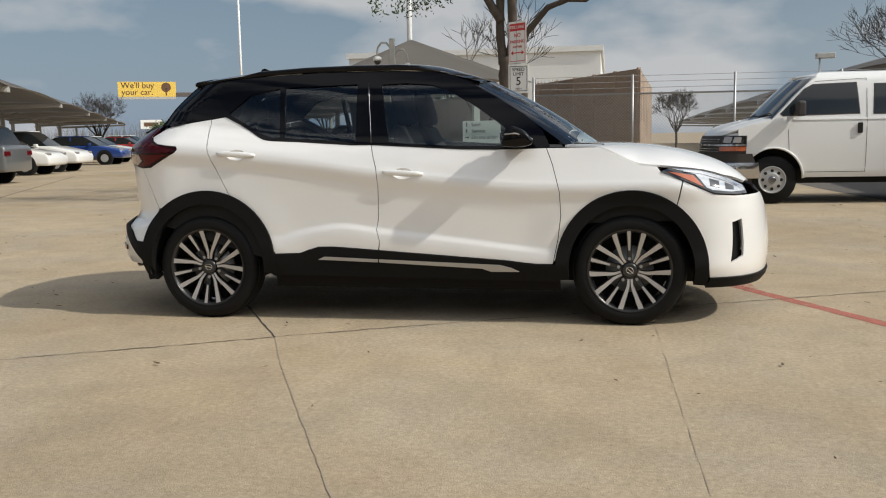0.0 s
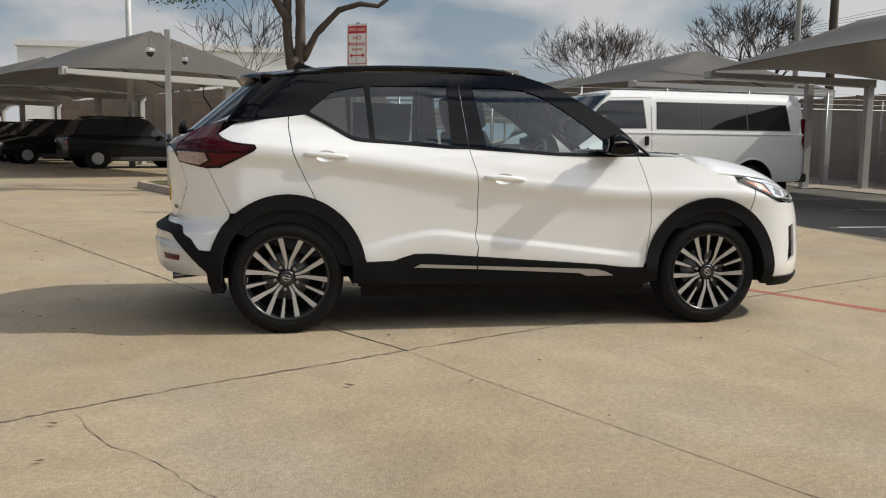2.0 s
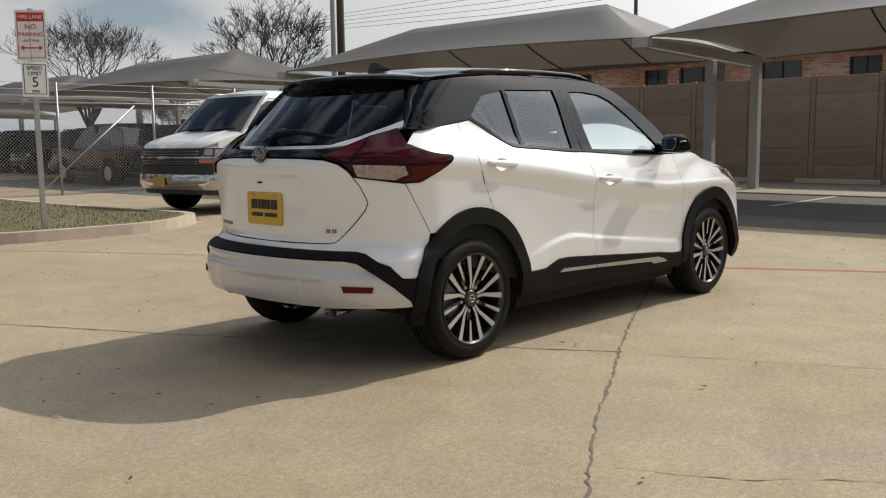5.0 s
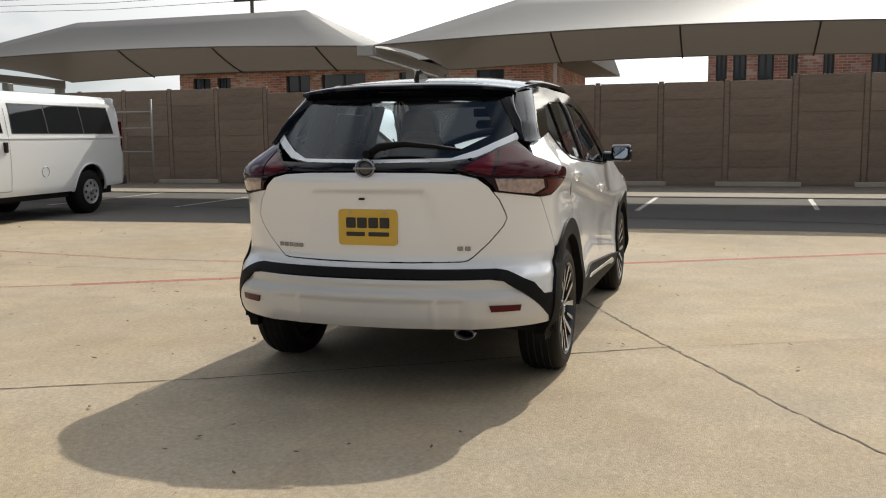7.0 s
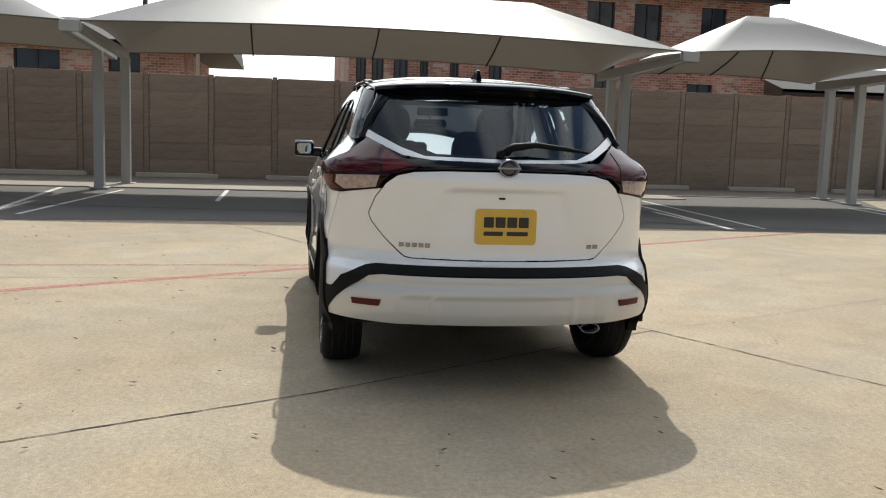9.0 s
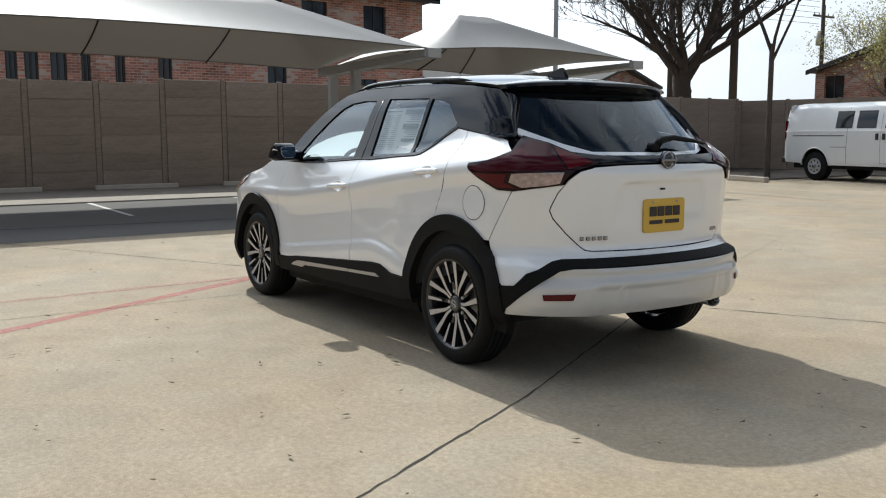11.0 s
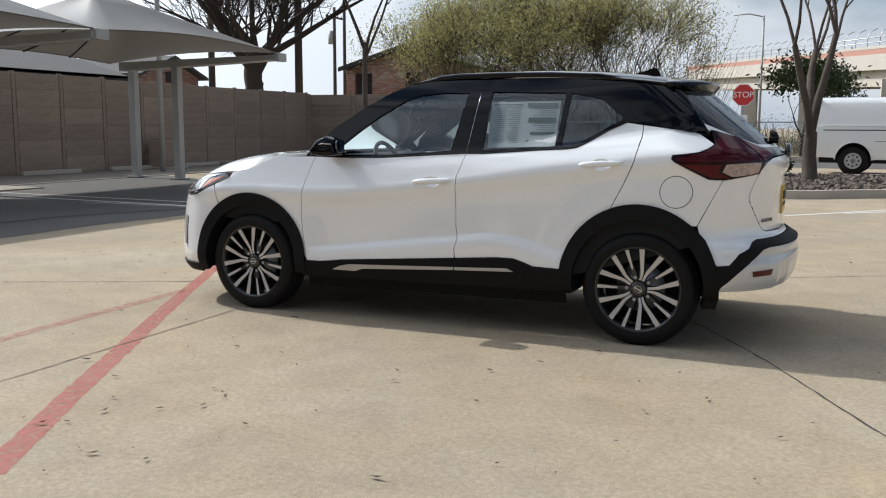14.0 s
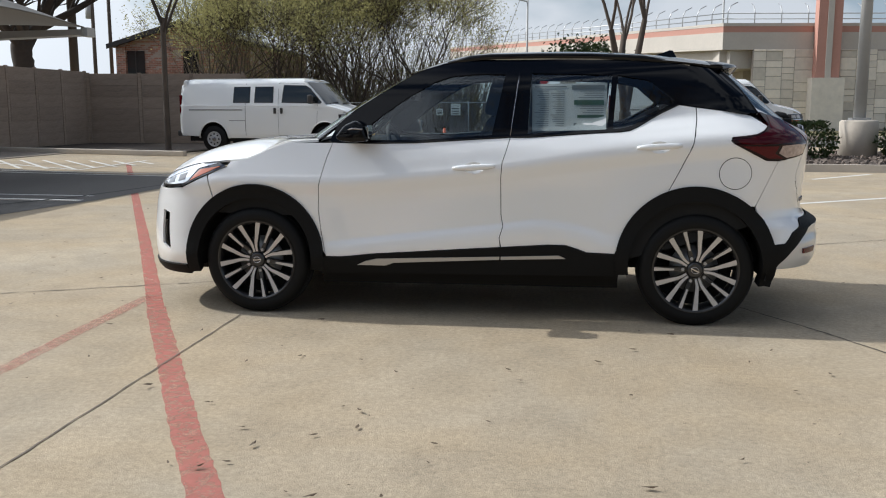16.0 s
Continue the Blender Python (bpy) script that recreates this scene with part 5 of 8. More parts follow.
rings = [[bm.verts.new((x, -0.47 + ry * math.cos(q), zc + rz * math.sin(q))) for q in [2 * math.pi * k / 24 for k in range(24)]]
         for x, ry, rz, zc in ((-1.75, 0.038, 0.024, 0.322), (-1.91, 0.048, 0.026, 0.308), (-1.975, 0.052, 0.027, 0.302), (-1.972, 0.045, 0.021, 0.302), (-1.86, 0.040, 0.018, 0.308))]
for r0, r1 in zip(rings, rings[1:]):
    for k in range(24):
        bm.faces.new((r0[k], r0[(k + 1) % 24], r1[(k + 1) % 24], r1[k])).smooth = True
bmesh.ops.recalc_face_normals(bm, faces=bm.faces[:])
ex = part("exhaust_tip", bm, DARK_CHROME, car, "oval chrome exhaust tip")
part("exhaust_bore", tube([(-1.84, -0.47, 0.309), (-1.90, -0.47, 0.306)], 0.017, 14), DARK_INNER, ex)

# front bumper, grille, vents
for s in (-1, 1):
    b = fmt_f([(1.572, 0.705), (1.583, 0.755), (1.603, 0.846), (1.672, 0.815), (1.777, 0.768), (1.90, 0.757), (1.975, 0.757)])
    b += [(front_u(0.76, y=0.42), 0.76), (front_u(0.50, y=0.34), 0.50), (0.0, 0.48), (0.0, 0.30)] + [(front_u(z, x=x), z) for x, z in ((2.02, 0.288), (1.76, 0.262))]
    b += fmt_f(arch_points(F_ARCH, 1.742, 1.585))
    hole = [(front_u(z, x=x), z) for x, z in ((1.885, 0.605), (1.943, 0.622), (1.955, 0.41), (1.878, 0.372))]
    skin("front_bumper", b, lambda u, z, s=s: front_point(s * u, z), PAINT, car, step=0.035, gap=0.0015, out_dir=tail_out, holes=(hole,))
    skin("bumper_vent", hole, lambda u, z, s=s: front_point(s * u, z), CLADDING, car, "black air vent", off=-0.03, lip=0, gap=-0.004, step=0.03, out_dir=tail_out)
skin("grille", [(front_u(0.80, y=-0.46), 0.80), (front_u(0.76, y=-0.42), 0.76), (front_u(0.50, y=-0.34), 0.50), (0, 0.48), (front_u(0.50, y=0.34), 0.50), (front_u(0.76, y=0.42), 0.76), (front_u(0.80, y=0.46), 0.80), (0.0, 0.80)], front_point, CLADDING, car, "black mesh grille", off=-0.01, step=0.04, out_dir=tail_out)
lipu = [front_u(0.28, x=1.76), 0.7, 0.35, 0.0, -0.35, -0.7, -front_u(0.28, x=1.76)]
skin("front_lip", [(u, 0.29) for u in lipu] + [(u, 0.235) for u in lipu[::-1]], front_point, CLADDING, car, "black chin spoiler", off=0.012, lip=0.05, gap=0, step=0.04, out_dir=tail_out)

# inner rear shell, floor, wheel wells
skin("inner_tail", [(-0.95, 0.45), (0.95, 0.45), (0.95, 1.08), (-0.95, 1.08)], rear_point, DARK_INNER, car, off=-0.06, lip=0, gap=0, step=0.1, out_dir=tail_out)
bm = bmesh.new()
add_box(bm, -0.88, 0.88, -0.72, 0.72, 0.25, 0.36)
add_box(bm, -1.95, -0.85, -0.55, 0.55, 0.335, 0.45)
add_box(bm, 0.85, 1.95, -0.55, 0.55, 0.22, 0.42)
part("underbody", bm, DARK_INNER, car)
for cx in (-1.31, 1.31):
    for s in (-1, 1):
        bm = bmesh.new()
        rr = []
        for k in range(19):
            q = radians(-10 + 200 * k / 18)
            rr.append([bm.verts.new((cx + 0.39 * math.cos(q), s * y, 0.345 + 0.39 * math.sin(q))) for y in (0.50, 0.865)])
        for r0, r1 in zip(rr, rr[1:]):
            bm.faces.new((r0[0], r0[1], r1[1], r1[0]))
        bm.faces.new([r[0] for r in rr])
        part("wheel_well", bm, DARK_INNER, car)
        part("mud_flap", box(cx - 0.40, cx - 0.385, min(s * 0.70, s * 0.86), max(s * 0.70, s * 0.84), 0.30, 0.42, 0.004), CLADDING, car)

# rear-view mirror inside the windscreen
rv = part("interior_mirror", prism([(-0.125, 1.325), (-0.105, 1.365), (0.105, 1.365), (0.125, 1.325), (0.11, 1.30), (-0.11, 1.30)], "x", 0.445, 0.475, 0.008), CLADDING, car, "black rear-view mirror")
part("mirror_stalk", tube([(0.47, 0, 1.35), (0.52, 0, 1.395)], 0.012, 6), CLADDING, rv)

# fuel flap on the left quarter
cxf, czf, rf = -1.505, 0.885, 0.088
ring = [(rear_u(czf + rf * math.sin(q), x=cxf + rf * math.cos(q)), czf + rf * math.sin(q)) for q in [2 * math.pi * k / 36 for k in range(36)]]
skin("fuel_flap", ring, rear_map(1), PAINT, car, "round fuel flap", off=0.0015, lip=0.002, gap=0.001, step=0.025, out_dir=tail_out)
part("flap_gap", tube([rear_point(u, z) + Vector((0, 0.0005, 0)) for u, z in ring + ring[:1]], 0.0022, 5), DARK_INNER, car)

# interior
def seat(x, y, w, recline=14, drop=0.0):
    st = part("seat_back", prism([(-0.06, 0.0), (0.07, 0.0), (0.05, 0.40), (0.0, 0.60), (-0.06, 0.60), (-0.09, 0.38)], "y", -w / 2, w / 2, 0.035, 3), SEAT_CLOTH, car, "charcoal cloth seat", True)
    st.matrix_basis = pose(x, y, 0.62 - drop, 0, -recline, 0)
    hr = part("headrest", prism([(y, z) for y, z in ((-0.10, 0.60), (0.10, 0.60), (0.128, 0.66), (0.125, 0.76), (0.105, 0.81), (0.07, 0.835), (-0.07, 0.835), (-0.105, 0.81), (-0.125, 0.76), (-0.128, 0.66))], "x", -0.05, 0.05, 0.025, 3), SEAT_CLOTH, st, "", True)
    for py in (-0.05, 0.05):
        part("headrest_post", tube([(0, py, 0.57), (0, py, 0.66)], 0.007, 6), CHROME, st)
    b = part("seat_cushion", box(x - 0.02, x + 0.50, y - w / 2, y + w / 2, 0.46, 0.64, 0.04), SEAT_CLOTH, car, "", True)


seat(0.05, 0.36, 0.50)
seat(0.05, -0.36, 0.50)
seat(-0.95, 0.42, 0.42, 18, 0.21)
seat(-0.95, 0.0, 0.42, 18, 0.15)
seat(-0.95, -0.42, 0.42, 18, 0.21)
part("dashboard", prism([(0.62, 0.72), (0.60, 0.98), (0.72, 1.05), (1.10, 1.04), (1.10, 0.70)], "y", -0.72, 0.72, 0.03), SEAT_CLOTH, car, "charcoal dashboard")
bm = bmesh.new()
add_tube(bm, [(0.50 + 0.08 * math.sin(q) * 0.9, 0.36 + 0.18 * math.cos(q), 0.96 + 0.17 * math.sin(q)) for q in [2 * math.pi * k / 28 for k in range(29)]], 0.015, 8, False)
swh = part("steering_wheel", bm, SEAT_CLOTH, car, "black steering wheel")
part("wheel_hub", tube([(0.50, 0.36, 0.95), (0.62, 0.36, 0.93)], 0.05, 10), SEAT_CLOTH, swh)
for s in (-1, 1):
    skin("door_trim", [(-0.86, 0.5), (0.80, 0.45), (0.80, 1.03), (-0.2, 1.06), (-0.86, 1.10), (-1.15, 1.20), (-1.15, 0.85)], lambda a, z, s=s: side_map(s)(a, z) - Vector((0, s * 0.08, 0)), SEAT_CLOTH, car, lip=0, gap=0, step=0.15)
    part("b_pillar_trim", tube([(-0.26, s * 0.715, 1.06), (-0.29, s * 0.585, 1.44)], 0.032, 8), HEADLINER, car)
    part("c_pillar_trim", tube([(-1.36, s * 0.60, 1.18), (-1.36, s * 0.50, 1.43)], 0.05, 8), SEAT_CLOTH, car)
part("cargo_floor", box(-1.90, -1.05, -0.60, 0.60, 0.60, 0.64), SEAT_CLOTH, car)
part("inner_mirror", box(0.36, 0.385, -0.115, 0.115, 1.385, 1.445, 0.012), DARK_INNER, car, "inside mirror")
# price sheet in the left rear window
SHEET = [(-0.785, 1.132), (-0.362, 1.118), (-0.354, 1.392), (-0.790, 1.398)]
sheet = skin("price_sheet", SHEET, side_map(1), PAPER, car, "white printed price sheet in the window", off=-0.010, lip=0, gap=0, step=0.08)
bars = [(-0.775, -0.585, 1.358, 1.384, PAPER_GREY), (-0.772, -0.60, 1.270, 1.298, PAPER_GREEN), (-0.772, -0.62, 1.196, 1.212, PAPER_GREEN), (-0.772, -0.60, 1.150, 1.166, PAPER_GREY), (-0.555, -0.37, 1.372, 1.379, PAPER_GREY)]
rnd = random.Random(14)
for k in range(17):
    z = 1.348 - 0.0125 * k
    for x0 in (-0.545, -0.455):
        bars.append((x0, x0 + rnd.uniform(0.045, 0.08), z, z + 0.0035, PAPER_GREY))
    if not 1.262 < z < 1.302 and not 1.185 < z < 1.215:
        bars.append((-0.770, -0.770 + rnd.uniform(0.09, 0.16), z, z + 0.004, PAPER_GREY))
for xa, xb, za, zb, mt in bars:
    skin("print_bar", [(xa, za), (xb, za), (xb, zb), (xa, zb)], side_map(1), mt, sheet, off=-0.0085, lip=0, gap=0, step=0.1)
skin("sheet_back", SHEET, side_map(1), PAPER_GREY, sheet, "pale back of the paper", off=-0.0125, lip=0, gap=0, step=0.08)

# ---- car: wheels ----
def build_wheel():
    """A wheel with its hub on the origin, its face towards -y."""
    w = bpy.data.objects.new("wheel", None)
    scene.collection.objects.link(w)
    prof = [(0.245, -0.10), (0.262, -0.108), (0.295, -0.106), (0.315, -0.092), (0.326, -0.07), (0.328, 0.0), (0.326, 0.07), (0.31, 0.10), (0.25, 0.10), (0.235, 0.08)]
    def lathe(prof, n=56):
        bm = bmesh.new()
        rings = [[bm.verts.new((r * math.cos(2 * math.pi * k / n), y, r * math.sin(2 * math.pi * k / n))) for k in range(n)] for r, y in prof]
        for r0, r1 in zip(rings, rings[1:]):
            for k in range(n):
                bm.faces.new((r0[k], r0[(k + 1) % n], r1[(k + 1) % n], r1[k])).smooth = True
        bmesh.ops.recalc_face_normals(bm, faces=bm.faces[:])
        return bm
    tyre = part("tyre", lathe(prof), TYRE_RUBBER, w, "black road tyre")
    bm = bmesh.new()
    for yy in (-0.052, -0.018, 0.018, 0.052):
        n = 56
        add_tube(bm, [(0.3275 * math.cos(2 * math.pi * k / n), yy, 0.3275 * math.sin(2 * math.pi * k / n)) for k in range(n + 1)], 0.004, 4, False)
    part("tread_groove", bm, DARK_INNER, tyre)
    rim = part("rim", lathe([(0.236, 0.09), (0.225, 0.0), (0.222, -0.075), (0.232, -0.098), (0.238, -0.104), (0.246, -0.104)]), RIM_DARK, w, "black rim with machined spokes")
    part("rim_edge", lathe([(0.234, -0.094), (0.236, -0.103), (0.239, -0.1065), (0.242, -0.1065)]), RIM_DARK, rim)
    part("brake_disc", lathe([(0.0, -0.01), (0.14, -0.01), (0.14, 0.01)], 32), GALV, w)
    part("barrel", lathe([(0.0, 0.05), (0.225, 0.05)], 32), DARK_INNER, w)

    def spoke(bm, path, half, y_in, y_out, depth):
        """A flat-faced spoke along (radius, angle) points."""
        top, bot = [], []
        for i, (r, a, hw) in enumerate(path):
            t = (r - 0.05) / 0.19
            y = y_in + (y_out - y_in) * t
            c = Vector((r * math.cos(a), y, r * math.sin(a)))
            a0, a1 = path[max(i - 1, 0)], path[min(i + 1, len(path) - 1)]
            d = Vector((a1[0] * math.cos(a1[1]) - a0[0] * math.cos(a0[1]), 0, a1[0] * math.sin(a1[1]) - a0[0] * math.sin(a0[1]))).normalized()
            nrm = Vector((-d.z, 0, d.x))
            top.append((bm.verts.new(c + nrm * hw), bm.verts.new(c - nrm * hw)))
            bot.append((bm.verts.new(c + nrm * hw * 1.35 + Vector((0, depth, 0))), bm.verts.new(c - nrm * hw * 1.35 + Vector((0, depth, 0)))))
        for i in range(len(path) - 1):
            bm.faces.new((top[i][0], top[i + 1][0], top[i + 1][1], top[i][1])).material_index = 1
            bm.faces.new((top[i][0], bot[i][0], bot[i + 1][0], top[i + 1][0])).material_index = 0
            bm.faces.new((top[i][1], top[i + 1][1], bot[i + 1][1], bot[i][1])).material_index = 0
    for k in range(5):
        base = 2 * math.pi * k / 5 + math.pi / 2 + 0.1
        for sg in (-1, 1):
            bm = bmesh.new()
            spoke(bm, [(0.052, base + sg * 0.17, 0.0065), (0.085, base + sg * 0.125, 0.0078), (0.108, base + sg * 0.145, 0.0092), (0.16, base + sg * 0.215, 0.0118), (0.2, base + sg * 0.240, 0.0135), (0.234, base + sg * 0.258, 0.0150)], 0.01, -0.078, -0.1, 0.03)
            bmesh.ops.recalc_face_normals(bm, faces=bm.faces[:])
            part("spoke", bm, [RIM_DARK, RIM_CUT], rim)
        bm = bmesh.new()
        b2 = base + math.pi / 5
        spoke(bm, [(0.118, b2, 0.0055), (0.17, b2, 0.0080), (0.234, b2, 0.0105)], 0.01, -0.078, -0.1, 0.03)
        bmesh.ops.recalc_face_normals(bm, faces=bm.faces[:])
        part("spoke", bm, [RIM_DARK, RIM_CUT], rim)
        bm = bmesh.new()
        spoke(bm, [(0.05, b2, 0.012), (0.10, b2, 0.010), (0.16, b2, 0.011), (0.232, b2, 0.014)], 0.01, -0.062, -0.088, 0.03)
        for f in bm.faces:
            f.material_index = 0
        part("spoke_web", bm, [RIM_DARK], rim)
        part("wheel_nut", tube([(0.068 * math.cos(b2), -0.05, 0.068 * math.sin(b2)), (0.068 * math.cos(b2), -0.074, 0.068 * math.sin(b2))], 0.010, 6), GALV, rim)
    hub = part("hub_cap", tube([(0, -0.04, 0), (0, -0.080, 0), (0, -0.086, 0)], [0.052, 0.045, 0.036], 24), RIM_DARK, rim, "black hub cap")
    bm = bmesh.new()
    add_tube(bm, [(0.022 * math.cos(q), -0.087, 0.018 * math.sin(q)) for q in [2 * math.pi * k / 18 for k in range(19)]], 0.0025, 5, False)
    add_box(bm, -0.026, 0.026, -0.089, -0.086, -0.003, 0.003)
    part("cap_ring", bm, CHROME, hub)
    return w


wheel0 = build_wheel()
wheel0.parent = car
wheel0.matrix_basis = pose(-1.31, -0.752, 0.326, 0, 12, 0)
for x, y, rz, roll in ((1.31, -0.752, 0, 40), (-1.31, 0.752, 180, 25), (1.31, 0.752, 180, -5)):
    wc = copy_thing(wheel0, Matrix.Translation((x, y, 0.326)) @ pose(0, 0, 0, 0, 0, rz) @ pose(0, 0, 0, 0, roll, 0))
    wc.parent = car

# ---- vans ----
VAN_WHITE = material("white_van_paint", (0.78, 0.78, 0.77), 0.3, coat=0.8, stain=0.03)
VAN_GLASS = material("dark_van_glass", (0.012, 0.015, 0.017), 0.04, spec=0.6)
STEEL_RIM = material("grey_steel_rim", (0.40, 0.40, 0.40), 0.45, 0.4)
van_w = curve((0.35, 0.93), (0.55, 0.985), (0.9, 1.0), (1.25, 0.99), (1.35, 0.975), (1.9, 0.865), (2.0, 0.80), (2.06, 0.68))
van_nose = curve((0.40, 2.78), (0.62, 2.81), (0.95, 2.80), (1.08, 2.765), (1.16, 2.68), (1.22, 2.5))
van_hood = curve((1.86, 1.385), (2.1, 1.335), (2.4, 1.262), (2.6, 1.195), (2.70, 1.14), (2.77, 1.06))
van_hood_edge = curve((1.86, 1.335), (2.1, 1.285), (2.4, 1.20), (2.6, 1.11), (2.72, 1.03), (2.77, 0.98))
VAN_R, VAN_P = 0.42, 2.4


def van_side(s):
    def f(x, z):
        w = van_w(z)
        d = x + 2.62
        if d < 0.15:
            w *= 0.93 + 0.07 * (1 - (1 - max(0, d) / 0.15) ** 2) ** 0.5
        return Vector((x, s * w, z))
    return f


def van_front(u, z):
    """Round the nose: u = 0 on the centre line, +-1 where the corner ends."""
    a, w = abs(u), van_w(z)
    if a <= 1:
        th = a * math.pi / 2
        x, y = van_nose(z) - VAN_R * (1 - math.cos(th) ** (2 / VAN_P)), w * math.sin(th) ** (2 / VAN_P)
    else:
        x, y = van_nose(z) - VAN_R - (a - 1), w
    return Vector((x, math.copysign(y, u), z))


def van_bonnet(x, v):
    d = (2.79 - x) / VAN_R
    w = van_w(1.2) * (1.0 if d >= 1 else (1 - (1 - max(d, 0.0)) ** VAN_P) ** (1 / VAN_P))
    return Vector((x, v * w, van_hood(x) - (van_hood(x) - van_hood_edge(x)) * abs(v) ** 5 + 0.018 * max(0.0, 1 - abs(abs(v) - 0.55) / 0.12) * min(1.0, (2.77 - x) / 0.3)))


def van_screen(u, t):
    return Vector((1.985 - 0.64 * t - 0.085 * u * u, u * (0.965 - 0.125 * t), 1.35 + 0.64 * t + 0.02 * math.sin(math.pi * t)))


def add_disc(bm, x, y, z, r, depth, n=20):
    return add_tube(bm, [(x, y, z), (x, y + depth, z)], r, n)


def build_van(name, label, at, rz, windows, group, size=1.0):
    v = thing(name, label, "van", at, rz, group)
    v.matrix_basis = v.matrix_basis @ Matrix.Scale(size, 4)
    people = len(windows) > 2
    out = lambda p: Vector((p.x * 0.1, p.y, 0.1))
    ahead = lambda p: Vector((1.0, p.y * 0.6, 0.1))
    up = lambda p: Vector((0.1, 0, 1))
    outline = ([(-2.6, 0.48), (-2.0, 0.46)] + arc(-1.53, 0.40, 0.45, 0.47, 180, 0, 14) + [(-1.0, 0.42), (1.38, 0.42)] + arc(1.90, 0.40, 0.46, 0.48, 180, 0, 14)
               + [(2.42, 0.50), (2.43, 0.62), (2.44, 1.19)] + [(x, van_hood_edge(x)) for x in (2.3, 2.1, 1.92)] + [(1.905, 1.35), (1.28, 1.965), (1.16, 2.055), (-2.4, 2.055), (-2.56, 1.9), (-2.62, 1.2)])
    for s in (-1, 1):
        side = skin("side_panel", outline, van_side(s), VAN_WHITE, v, gap=0, lip=0.02, step=0.12, out_dir=out)
        glasses = [[(0.60, 1.40), (1.76, 1.38), (1.80, 1.415), (1.44, 1.79), (1.30, 1.865), (0.64, 1.885)]] + windows
        for g in glasses:
            gp = skin("side_window", g, van_side(s), VAN_GLASS, side, "dark side window", off=0.006, gap=0.012, lip=0.008, step=0.2, out_dir=out)
            skin("window_seal", g, van_side(s), DARK_TRIM, gp, off=0.004, gap=-0.004, lip=0.004, step=0.2, out_dir=out)
        lines = [[(0.50, 0.50), (0.507, 0.50), (0.495, 1.95), (0.488, 1.95)], [(1.655, 0.84), (1.662, 0.84), (1.69, 1.37), (1.683, 1.37)], [(0.488, 1.94), (1.27, 1.905), (1.27, 1.911), (0.488, 1.947)], [(0.50, 0.50), (1.40, 0.50), (1.40, 0.507), (0.50, 0.507)]]
        if s > 0:
            part("fuel_flap", tube([van_side(s)(-0.31 + 0.085 * math.cos(q), 0.78 + 0.085 * math.sin(q)) + Vector((0, 0.001, 0)) for q in [2 * math.pi * k / 24 for k in range(25)]], 0.004, 4, False), DARK_CHROME, side)
        if s < 0 and not people:
            lines += [[(-0.52, 0.50), (-0.508, 0.50), (-0.508, 1.93), (-0.52, 1.93)], [(-1.02, 0.90), (-1.008, 0.90), (-0.508, 0.90), (-0.508, 0.912), (-1.02, 0.912)]]
        for g in lines:
            skin("door_gap", g, van_side(s), DARK_TRIM, side, off=0.0035, gap=0, lip=0, step=0.2, out_dir=out)
        if not people:
            skin("slide_rail", [(-2.3, 1.19), (-0.6, 1.19), (-0.6, 1.215), (-2.3, 1.215)], van_side(s), DARK_TRIM, side, off=0.006, gap=0, lip=0, step=0.3, out_dir=out)
        # pressed waist crease and rounded arch lips
        skin("waist_crease", [(-2.58, 1.31), (1.60, 1.31), (1.60, 1.335), (-2.58, 1.335)], van_side(s), VAN_WHITE, side, off=0.012, gap=0, lip=0.012, step=0.3, out_dir=out)
        for cx, cz, r0 in ((-1.53, 0.40, 0.45), (1.90, 0.40, 0.46)):
            part("arch_lip", tube([van_side(s)(x, z) + Vector((0, s * 0.006, 0)) for x, z in arc(cx, cz, r0 + 0.01, r0 + 0.03, 178, 2, 18)], 0.018, 6), VAN_WHITE, side)
        for hx in (0.60, 0.40 if not people else 0.60):
            part("handle", box(hx - 0.035, hx + 0.035, min(s * 0.98, s * 1.03), max(s * 0.98, s * 1.03), 1.10, 1.26, 0.012), DARK_TRIM, side)
        mr = part("wing_mirror", box(1.47, 1.60, min(s * 1.04, s * 1.22), max(s * 1.04, s * 1.22), 1.37, 1.61, 0.035), DARK_TRIM, v, "black wing mirror")
        part("mirror_arm", tube([(1.60, s * 0.92, 1.40), (1.54, s * 1.07, 1.43)], 0.028, 8), DARK_TRIM, mr)
        part("tail_lamp", box(-2.63, -2.54, min(s * 0.86, s * 0.945), max(s * 0.86, s * 0.945), 1.05, 1.62, 0.015), LAMP_RED, v, "red tail lamp")
        fr = lambda u, z, s=s: van_front(s * u, z)
        hl = skin("head_lamp", [(0.60, 0.955), (1.06, 0.955), (1.02, 1.075), (0.60, 1.085)], fr, LAMP_DARK, v, "dark clear head lamp", off=0.022, lip=0.03, gap=0, step=0.06, out_dir=ahead)
        skin("lamp_lens", [(0.64, 0.975), (0.80, 0.975), (0.80, 1.065), (0.64, 1.068)], fr, LAMP_CLEAR, hl, "clear lens", off=0.027, lip=0.004, gap=0, step=0.06, out_dir=ahead)
        skin("lamp_lens", [(0.84, 0.975), (0.98, 0.975), (0.97, 1.058), (0.84, 1.062)], fr, LAMP_CLEAR, hl, "clear lens", off=0.027, lip=0.004, gap=0, step=0.06, out_dir=ahead)
        skin("marker_lamp", [(0.56, 0.845), (1.06, 0.845), (1.06, 0.915), (0.56, 0.915)], fr, LAMP_ORANGE, v, "orange marker lamp", off=0.024, lip=0.02, gap=0, step=0.06, out_dir=ahead)
    roof = [(-2.46, -0.70), (1.10, -0.70), (1.30, -0.5), (1.37, 0.0), (1.30, 0.5), (1.10, 0.70), (-2.46, 0.70)]
